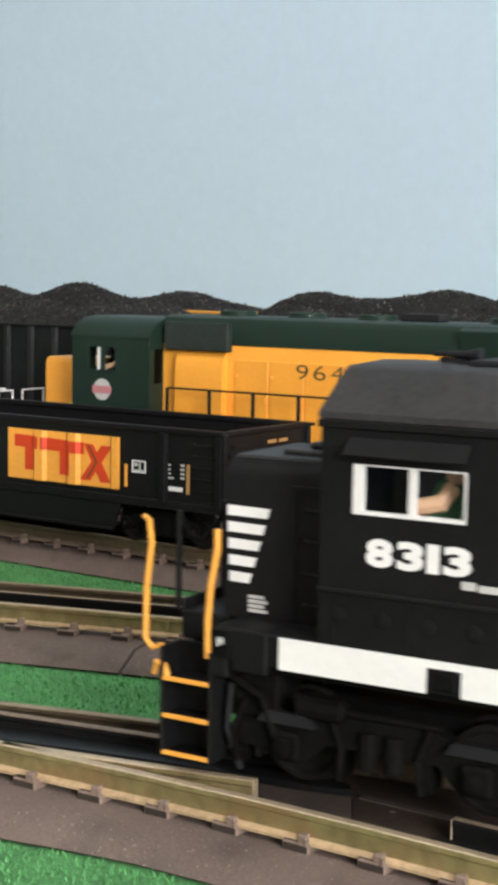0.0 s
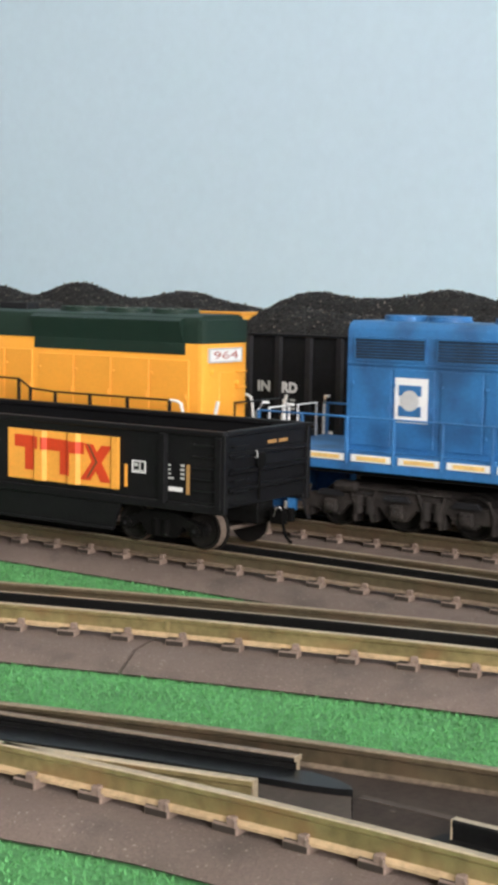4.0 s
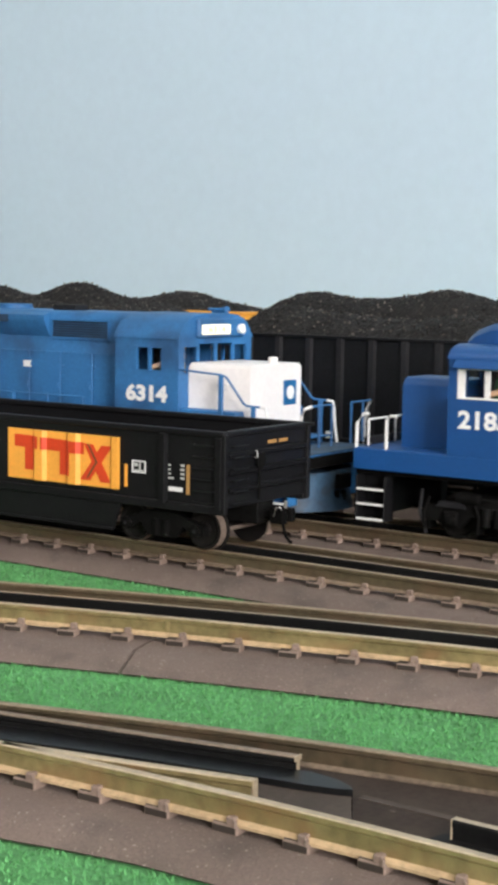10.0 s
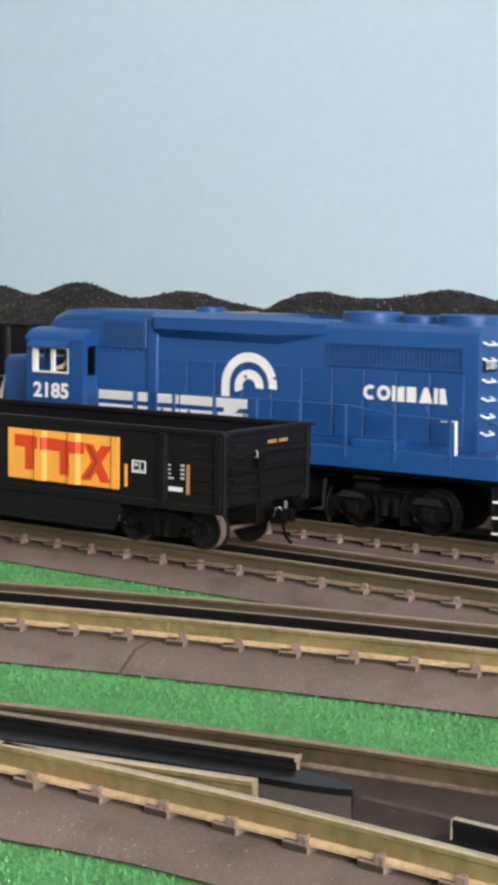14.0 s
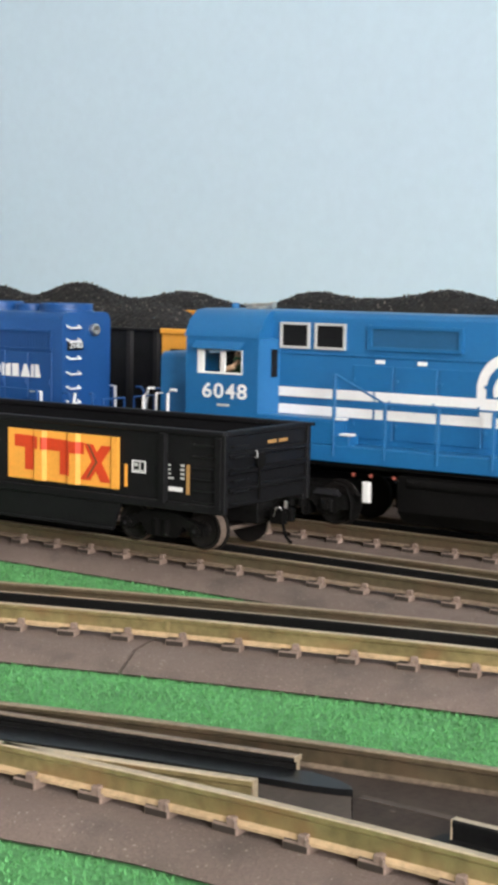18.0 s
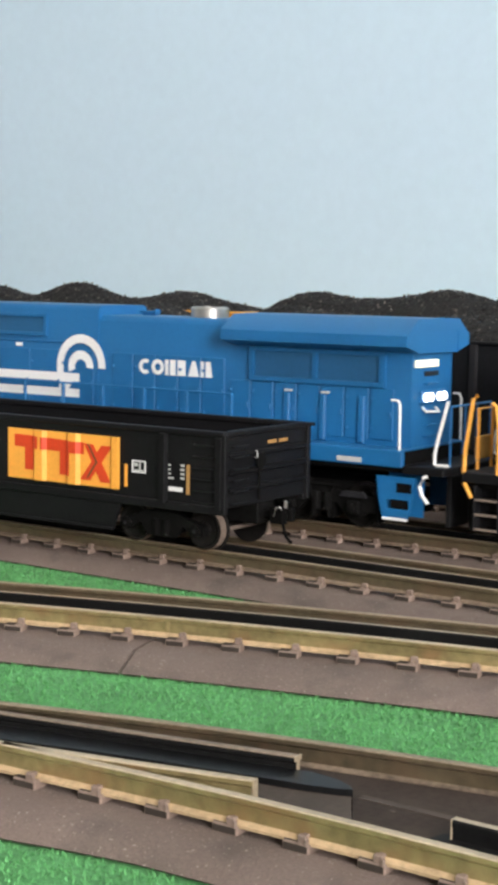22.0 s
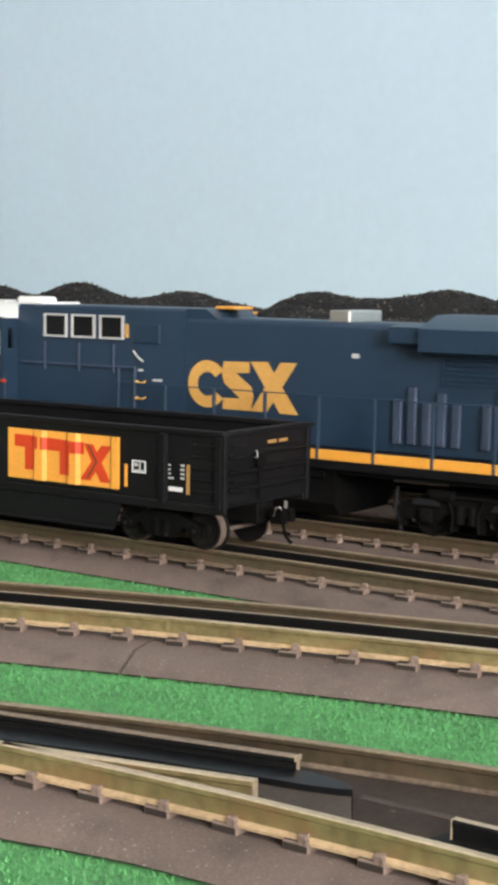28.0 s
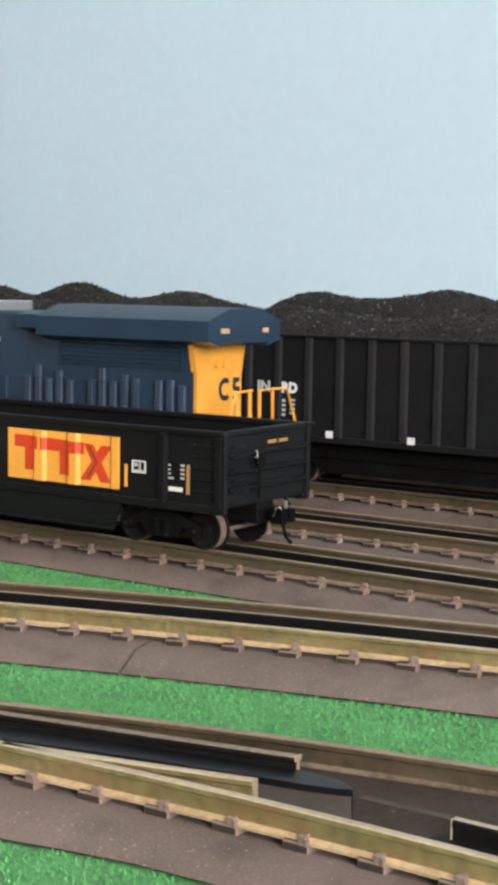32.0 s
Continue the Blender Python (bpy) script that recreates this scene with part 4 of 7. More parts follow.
def loco_truck(parent, x, axles=3, pitch=34.0, r=10.0, mat=UNDER, detail=True):
    span = pitch * (axles - 1) / 2
    t = part("truck", Shape().box(-span, span, -15, 15, 11, 20, 1), mat, parent)
    t.matrix_local = pose(x * MM, 0, 0)
    ax = [-span + pitch * i for i in range(axles)]
    for d in (-1, 1):
        ya, yb = sorted((d * 22.0, d * 26.0))
        low, up = [], [(span + 15, 12), (span + 12, 15.5), (span - 4, 15.5), (span - 9, 18.5), (-span + 9, 18.5), (-span + 4, 15.5), (-span - 12, 15.5), (-span - 15, 12)]
        low = [(-span - 15, 9)]
        for i, a in enumerate(ax):
            low += [(a - 6, 8.2), (a - 4, 6.2), (a + 4, 6.2), (a + 6, 8.2)]
            if i < axles - 1:
                low += [(a + 9, 11.5), (a + pitch - 9, 11.5)]
        low += [(span + 15, 9)]
        part("side_frame", Shape().prism("y", low + up, ya, yb), mat, t)
        for a in ax:
            part("axle_box", Shape().box(a - 3.4, a + 3.4, min(d * 25.6, d * 28.2), max(d * 25.6, d * 28.2), 7.0, 13.4, 0.8)
                 .turn("y", (a, 0, 10), [(2.2, d * 28), (2.2, d * 29.2), (1.2, d * 29.6)], 10), mat, t)
        for a, b in zip(ax, ax[1:]):
            m = (a + b) / 2
            part("spring_set", Shape().turn("z", (m - 3, d * 25.6, 8), [(2.2, 0), (2.2, 8)], 10).turn("z", (m + 3, d * 25.6, 8), [(2.2, 0), (2.2, 8)], 10), mat, t)
        part("brake_cylinder", Shape().turn("x", (0, d * 26.4, 19.5), [(0.8, -span + 2), (2.6, -span + 3), (2.6, -span + 13), (1, -span + 14), (0.7, span - 8)], 10), mat, t)
    if detail:
        for d in (-1, 1):
            for a in ax:
                for e in (-1, 1):
                    part("brake_shoe", Shape().prism("y", [(a + e * 10.6, 5), (a + e * 12.6, 4), (a + e * 13.4, 14), (a + e * 11.2, 15)], *sorted((d * 19, d * 25))), mat, t)
                    part("brake_hanger", Shape().tube([(a + e * 12.6, d * 26.6, 4.6), (a + e * 13.2, d * 27, 12), (a + e * 10.4, d * 27, 19)], 0.7), mat, t)
                part("leaf_spring", Shape().prism("y", [(a - 7, 15), (a + 7, 15), (a + 5, 17.6), (a - 5, 17.6)], *sorted((d * 25.6, d * 28))), GREY, t)
            part("sand_pipe", Shape().tube([(-span - 14, d * 27, 22), (-span - 15, d * 27, 12), (-span - 12.6, d * 25, 2.4)], 0.8), GREY, t)
    for a in ax:
        WHEELS.setdefault(parent.name, []).append((wheelset(t, a, r, WHEEL), a, r))
    return t


def deck(parent, x0, x1, mat, z0=27.0, z1=34.0, half=31.0, top=None):
    f = part("frame", Shape().box(x0, x1, -half + 3, half - 3, z0 - 2, z1 - 0.6), UNDER, parent)
    for d in (-1, 1):
        ya, yb = sorted((d * (half - 3), d * half))
        part("side_sill", Shape().box(x0, x1, ya, yb, z0, z1, 0.35), mat, parent)
    part("walkway", Shape().box(x0 + 0.4, x1 - 0.4, -half + 0.5, half - 0.5, z1 - 0.5, z1 + 0.3, 0.1), top or GREY, parent)
    return f


def end_steps(parent, x, d, mat, tread, z1=26.0, half=31.0, w=15.0, back=1.5, pilot=None, z0=5.6):
    """Pilot plate, and a step well with three bright treads at each side. x: the end of the deck, d: the way it faces."""
    p = part("pilot", Shape().prism("y", [(x - d * 2.2, 5.0), (x - d * 0.2, 5.0), (x + d * 0.4, 12), (x + d * 0.4, 27), (x - d * 2.2, 27)], -half + 8.5, half - 8.5), pilot or mat, parent)
    xa, xb = sorted((x - d * back, x - d * (back + w)))
    for s in (-1, 1):
        y0, y1 = sorted((s * half, s * (half - 8)))
        st = part("step_well", Shape().box(xa, xa + 0.9, y0, y1, z0, z1, 0.2).box(xb - 0.9, xb, y0, y1, z0, z1, 0.2)
                  .box(xa, xb, min(s * (half - 8), s * (half - 7)), max(s * (half - 8), s * (half - 7)), z0, z1), mat, parent)
        for k in range(3):
            z = z0 + 0.2 + k * (z1 - z0 - 3) / 2.6
            part("step", Shape().box(xa + 0.9, xb - 0.9, y0 + 0.3, y1 - 0.3, z, z + 0.9, 0.2), mat, st)
            ya, yb = sorted((s * half + s * 0.1, s * (half - 0.8)))
            part("step_edge", Shape().box(xa + 0.7, xb - 0.7, ya, yb, z + 0.2, z + 1.15, 0.1), tread, st)
    coupler(parent, x, d)


def rail_run(parent, posts, z0, heights, mat, half=30.4, r=0.55, post=0.7):
    """Posts and a handrail on both sides. heights: one for each post."""
    for s in (-1, 1):
        for x, h in zip(posts, heights):
            part("rail_post", Shape().box(x - post, x + post, *sorted((s * (half - 0.5), s * (half + 1.1))), z0 - 5, h, 0.2), mat, parent)
        part("handrail", Shape().tube([(x, s * half, h) for x, h in zip(posts, heights)], r), mat, parent)


def end_rails(parent, x, d, z0, mat, h=20.0, half=30.0, gap=7.0):
    """Grab rails beside the steps and a rail across the end."""
    for s in (-1, 1):
        y = s * half
        part("grab_rail", Shape().tube([(x - d * 2, y, z0 - 7), (x - d * 1, y, z0), (x - d * 1.2, y, z0 + h - 4), (x - d * 3, y * 0.93, z0 + h), (x - d * 5.5, y * 0.9, z0 + h)], 0.75), mat, parent)
        part("grab_rail", Shape().tube([(x - d * (2 + 15), y, z0 - 5), (x - d * 16, y, z0), (x - d * 16, y, z0 + h - 2), (x - d * 18, y, z0 + h), (x - d * 21, y, z0 + h)], 0.75), mat, parent)
    part("end_rail", Shape().tube([(x - d * 2, -half + 9, z0), (x - d * 2, -half + 9, z0 + h - 3), (x - d * 2, -4, z0 + h - 3), (x - d * 2, -4, z0)], 0.6)
         .tube([(x - d * 2, half - 9, z0), (x - d * 2, half - 9, z0 + h - 3), (x - d * 2, 4, z0 + h - 3), (x - d * 2, 4, z0)], 0.6), mat, parent)
    part("end_plate", Shape().box(min(x, x - d * 1.4), max(x, x - d * 1.4), -half + 8, half - 8, z0 - 1, z0 + 6, 0.3), mat if mat not in (WHITE,) else GREY, parent)


def cab(parent, x0, x1, z0, eave, top, mat, win, frame_mat=WHITE, roof_mat=None, half=31.0, ends=((), ()), visor=None, arch=9.0, roof_name="cab_roof", fig=1.0, bars=(0.13, 0.52, 0.61), lift=0.0, crease=False):
    """A cab with window openings in its four walls, a floor, a roof, window frames, panes and a figure at the controls."""
    for s in (-1, 1):
        ya, yb = sorted((s * half, s * (half - 1.2)))
        part("cab_side", panel("y", ya, yb, x0, x1, z0, eave, [win]), mat, parent)
        fr = part("window_frame", panel("y", min(s * (half + 0.35), s * (half - 1.0)), max(s * (half + 0.35), s * (half - 1.0)), win[0], win[1], win[2], win[3],
                  [(win[0] + bars[0] * (win[1] - win[0]), win[0] + bars[1] * (win[1] - win[0]), win[2] + 0.8, win[3] - 0.3), (win[0] + bars[2] * (win[1] - win[0]), win[1] - 0.4, win[2] + 0.8, win[3] - 0.3)]), frame_mat, parent)
        pane = part("pane", Shape().box(win[0] + 0.8, win[1] - 0.8, min(s * (half - 0.7), s * (half - 0.5)), max(s * (half - 0.7), s * (half - 0.5)), win[2] + 0.7, win[3] - 0.4), PANE, fr)
        pane.visible_shadow = False
        if visor:
            v = part("sun_visor", Shape().prism("x", [(s * half, win[3] + 3.6 + lift), (s * (half + 0.4), win[3] + 3.9 + lift), (s * (half + 4.0), win[3] + 0.6 + lift), (s * (half + 3.6), win[3] + 0.2 + lift)], win[0] - 1, win[1] + 1), visor, parent)
    for x, ops, d in ((x0, ends[0], 1), (x1, ends[1], -1)):
        xa, xb = sorted((x, x + d * 1.2))
        part("cab_end", panel("x", xa, xb, -half + 1.2, half - 1.2, z0, eave, ops), mat, parent)
        for u0, u1, za, zb in ops:
            pane = part("pane", Shape().box(xa + 0.4, xa + 0.6, u0, u1, za, zb), PANE, parent)
            pane.visible_shadow = False
    part("cab_floor", Shape().box(x0 + 1.2, x1 - 1.2, -half + 1.2, half - 1.2, z0, z0 + 14), DARK_IN, parent)
    part("control_stand", Shape().box(x0 + 6, x0 + 11, -8, 10, z0 + 14, win[3] - 2, 0.5), DARK_IN, parent)
    a = arch
    poly = [(-half - 0.5, eave), (half + 0.5, eave), (half + 0.3, eave + 1.2), (half - a * 0.45, eave + (top - eave) * 0.62), (half - a * 1.2, top - 0.8), (half - a * 2, top), (-half + a * 2, top),
            (-half + a * 1.2, top - 0.8), (-half + a * 0.45, eave + (top - eave) * 0.62), (-half - 0.3, eave + 1.2)]
    if crease:
        poly = [(-half - 0.5, eave), (half + 0.5, eave), (half + 0.3, eave + 1.4), (half - 11.5, top - 1.6), (half - 13.5, top - 0.7), (0, top), (13.5 - half, top - 0.7), (11.5 - half, top - 1.6), (-half - 0.3, eave + 1.4)]
    r = part(roof_name, Shape().prism("x", poly, x0 - 0.6, x1 + 0.4), roof_mat or mat, parent)
    fx = (win[0] + win[1]) / 2 + 2.2 + 1.6 * fig
    body = Shape().turn("z", (fx, -half + 11, z0 + 14), [(3.5 * fig, 0), (4.2 * fig, 5), (4.4 * fig, 10), (3.0, win[3] - z0 - 18), (1.0, win[3] - z0 - 16)], 12)
    k = len(body.f)
    body.tube([(fx + 2, -half + 7, win[2] + 6), (fx + 1, -half + 4, win[2] + 3.2), (fx - 4.2 * fig ** 0.3, -half + 3.4, win[2] + 1.8)], 1.3 * fig, 8)
    body.turn("z", (fx + 1.5 * (fig > 1), -half + 10.5, win[3] - 4.5), [(0.6, 0), (2.1, 1), (2.3, 2.4), (1.4, 4), (0.4, 4.4)], 12)
    part("figurine", body.mesh("figurine", [SHIRT, FLESH], [0] * k + [1] * (len(body.f) - k)), None, parent, "small plastic driver figure")
    return r


def horn(parent, x, y, z, mat):
    part("horn", Shape().box(x - 4, x + 4, y - 0.8, y + 0.8, z, z + 1.2, 0.2).turn("x", (x, y - 1.2, z + 2), [(0.6, -5), (0.8, 3), (1.7, 6)], 10).turn("x", (x, y + 1.2, z + 2), [(0.6, -4), (0.8, 2), (1.6, 5)], 10), mat, parent)


def curved_emblem(parent, cx, cz, R, y, z_low, x_from, z_up, z_dn, bar, seg=24.0):
    """Two concentric arcs over two stripes that run in from one side."""
    e = part("emblem", ring_sector(cx, cz, R - 4.4, R, -4, 180, y), WHITE, parent, "white emblem of arcs and stripes")
    part("emblem_leg", Shape().box(cx - R, cx - R + 4.4, y - 0.25, y, z_up, cz), WHITE, e)
    part("emblem_arc", ring_sector(cx, cz - 0.6, R * 0.24, R * 0.52, -4, 200, y), WHITE, e)
    part("emblem_foot", Shape().box(cx - R + 1.5, cx - 0.8, y - 0.25, y, z_up - bar, z_up), WHITE, e)
    part("emblem_foot", Shape().box(cx - R + 1.5, cx - 0.8, y - 0.25, y, z_low, z_low + bar), WHITE, e)
    part("emblem_link", flat([(cx - R + 1.5, z_up - bar), (cx - 5, z_up - bar), (cx - 8, z_low + bar), (cx - R + 1.5, z_low + bar)], y), WHITE, e)
    n = max(1, round((cx - R + 1.5 - x_from) / seg))
    for k in range(n):
        xa, xb = (x_from + (cx - R + 1.5 - x_from) * q / n for q in (k, k + 1))
        for z in (z_up - bar, z_low):
            part("stripe", Shape().box(xa, xb - (1.0 if k < n - 1 else 0), y - 0.25, y, z, z + bar), WHITE, e)


def word_shapes(parent, x0, x1, z0, z1, y):
    """A row of plain white shapes: arc, ring, posts, wedge."""
    h, w = z1 - z0, (x1 - x0) / 6.6
    zc, r, t = (z0 + z1) / 2, (z1 - z0) / 2, h * 0.26
    x = x0
    part("emblem_arc", ring_sector(x + r, zc, r - t, r, 50, 310, y), WHITE, parent)
    x += 2 * r + 0.2
    part("emblem_ring", ring_sector(x + r, zc, r - t, r, 0, 359.9, y), WHITE, parent)
    x += 2 * r + 0.8
    part("emblem_post", Shape().box(x, x + t, y - 0.25, y, z0, z1), WHITE, parent)
    part("emblem_post", Shape().box(x + t * 1.5, x + w * 0.95, y - 0.25, y, z0, z1), WHITE, parent)
    x += w * 1.12
    part("emblem_block", flat([(x, z0), (x + w * 0.75, z0), (x + w * 0.7, z1), (x, z1)], y), WHITE, parent)
    x += w * 0.95
    part("emblem_wedge", flat([(x, z0), (x + w * 0.36, z1), (x + w * 0.64, z1), (x + w, z0)], y), WHITE, parent)
    x += w * 1.12
    part("emblem_post", Shape().box(x, x + t, y - 0.25, y, z0, z1), WHITE, parent)
    x += t * 1.5
    part("emblem_block", flat([(x, z0), (x + w * 0.6, z0), (x + t * 1.4, z1), (x, z1)], y), WHITE, parent)


def at_u(u):
    return pose(u * MM, TRAIN_Y * MM, 0)


HOOD = 19.5
TRAIN = []


# yellow and green six-axle diesel
def yellow_loco():
    c = -356.7
    t = thing("locomotive", "yellow and dark green six-axle diesel locomotive, running cab first", "locomotive", "locomotives of the passing train", at=at_u(c))
    TRAIN.append((t, c))
    deck(t, -208, 201, GREEN, 26.7, 32.5)
    x0, x1 = 448 - 357 - 182, 175
    hood(t, -91, 176.6, HOOD, 32.5, 80.2, YELLOW, c=0.2)
    part("hood_end", Shape().prism("z", [(176.6, -HOOD), (178.4, -HOOD + 0.6), (180, -HOOD + 3.2), (180, HOOD - 3.2), (178.4, HOOD - 0.6), (176.6, HOOD)], 32.5, 80.2), YELLOW, t, "yellow rear end with rounded corners")
    part("roof_end", Shape().prism("z", [(176.6, -HOOD - 0.3), (178.6, -HOOD + 0.4), (180.2, -HOOD + 3), (180.2, HOOD - 3), (178.6, HOOD - 0.4), (176.6, HOOD + 0.3)], 80.2, 91.6), GREEN, t)
    top = part("hood_roof", Shape().prism("x", [(-HOOD - 0.4, 80.2), (-HOOD - 0.4, 90), (-HOOD + 1.5, 92.8), (-HOOD + 5, 94), (HOOD - 5, 94), (HOOD - 1.5, 92.8), (HOOD + 0.4, 90), (HOOD + 0.4, 80.2)], -91, 176.6), GREEN, t, "dark green upper hood and roof")
    part("radiator_band", Shape().prism("x", [(-HOOD - 0.4, 75.2), (-HOOD - 0.4, 80.2), (-HOOD - 4.0, 89.5), (-HOOD - 4.0, 91), (-HOOD, 92.5)], 71, 168), GREEN, t, "dark green flared radiator")
    part("radiator_band", Shape().prism("x", [(HOOD + 0.4, 75.2), (HOOD + 0.4, 80.2), (HOOD + 4.0, 89.5), (HOOD + 4.0, 91), (HOOD, 92.5)], 71, 168), GREEN, t, "dark green flared radiator")
    part("radiator_band", Shape().box(71, 169, -HOOD - 0.5, HOOD + 0.5, 74.6, 80.2, 0.1), GREEN, t)
    part("air_filter_box", Shape().box(-88, -50, -HOOD - 4, HOOD + 4, 77, 90.6, 0.7), FILTER, t, "grey-green air filter box")
    doors(t, -48, 70, 6, 36, 73.5, HOOD, YELLOW)
    doors(t, 74, 172, 4, 36, 72, HOOD, YELLOW)
    for s in (-1, 1):
        part("blower_duct", Shape().prism("x", [(s * HOOD, 36), (s * (HOOD + 3.4), 37), (s * (HOOD + 4.0), 40), (s * (HOOD + 4.0), 68), (s * (HOOD + 3.4), 72), (s * (HOOD + 1.6), 75), (s * HOOD, 76.2)], -81.0, -53.0), YELLOW, t, "bulged yellow duct")
    part("road_number", digits("964", -13.0, 12.4, 66.0, 72.8, -HOOD - 0.75, -0.008, 0.42), FADED, t, "dark road number")
    cab(t, -140, -91, 32.5, 82, 92.2, GREEN, (-131.6, -111.5, 65, 77.5), roof_mat=GREEN, frame_mat=GREEN, ends=([(-26, -18, 64, 76), (-14, -1, 66, 77), (1, 14, 66, 77), (18, 26, 64, 76)], [(-27, -20, 60, 77), (20, 27, 60, 77)]))
    part("sliding_pane", Shape().box(-124, -120.5, -30.6, -30.0, 65.5, 77), WHITE, t)
    e = part("emblem", Shape().turn("y", (-120.4, -31.0, 56), [(5.4, 0), (5.4, -0.3), (0.5, -0.35)], 22), PALE, t, "round pink and grey emblem")
    part("emblem_band", Shape().box(-126.4, -114.4, -31.5, -31.3, 54.2, 57.8), PINK, e)
    hood(t, -171, -140, 16, 32.5, 70, YELLOW, "nose", 3)
    part("headlight", Shape().turn("x", (-140.6, 0, 87), [(3.2, 0), (3.4, -2), (2.8, -2.4), (0.4, -2.2)], 16), STEEL, t)
    # pale guards stand in for the highlights on the fan tops
    for x in (-60, -20, 18):
        fan(t, x, 9, 94, GREEN, 2.4, guard=PALE)
    for x in (88, 118, 148):
        fan(t, x, 12, 94, GREEN, 2.4, guard=PALE)
    part("exhaust_outlet", Shape().box(32, 52, -5, 5, 94, 97.5, 0.5), GREY, t)
    part("number_board", Shape().box(179.6, 180.8, -15.6, 11.4, 71.4, 77.4, 0.3), WHITE, t, "white number board")
    part("board_frame", panel("x", 179.8, 181.0, -16.2, 12.0, 70.8, 78.0, [(-15.4, 11.2, 71.6, 77.2)]), PALE, t)
    part("marker_light", Shape().turn("x", (180, -12, 66), [(1.5, 0), (1.5, 1), (0.4, 1.3)], 12).turn("x", (180, 9, 60), [(1.6, 0), (1.6, 1), (0.4, 1.3)], 12), YELLOW, t)
    part("end_door", Shape().box(179.6, 180.5, -6.5, 5.5, 36, 66, 0.3), YELLOW, t)
    part("road_number", lettering("964", -12.4, 8.2, 72.6, 76.4, 180.8, 0.0, "end", 0.15), RUST, t)
    posts = [-80, -55, -30, -5, 19.5, 44, 70]
    rail_run(t, posts + [78, 95, 118, 142, 168], 32, [59] * 6 + [58.5, 54, 53, 53, 53, 53], BLACK)
    for z in range(4):
        part("ladder_rung", Shape().tube([(180, 8, 42 + z * 8), (181.6, 8, 42 + z * 8), (181.6, 15, 42 + z * 8), (180, 15, 42 + z * 8)], 0.4), YELLOW, t)
    for s in (-1, 1):
        y = s * 30
        part("grab_rail", Shape().tube([(167.2, y, 53), (172, y, 52.8), (174.4, y, 51.6), (175.4, y, 48), (177.0, y, 32), (178.6, y, 30.9), (190, y, 30.6)], 0.75), WHITE, t, "white grab rail")
        part("grab_rail", Shape().tube([(196.2, y, 54), (195.2, y, 50), (193.7, y, 40), (193.9, y, 33), (195, y, 32.3), (198.6, y, 32.2)], 0.85), WHITE, t, "white grab rail")
        part("walkway_edge", Shape().box(179.5, 191, min(s * 24.6, s * 25.6), max(s * 24.6, s * 25.6), 32.8, 34.2, 0.2), WHITE, t)
    part("end_rail", Shape().tube([(199, -20, 32), (199, -20, 53), (199, 20, 53), (199, 20, 32)], 0.6), BLACK, t)
    end_rails(t, -208, -1, 32.5, WHITE)
    end_steps(t, 201, 1, GREEN, WHITE, w=14, back=13.5, z0=8.4, pilot=UNDER)
    end_steps(t, -208, -1, GREEN, WHITE, w=17)
    fuel_tank(t, -48, 52)
    for x in (-128, 128):
        loco_truck(t, x)


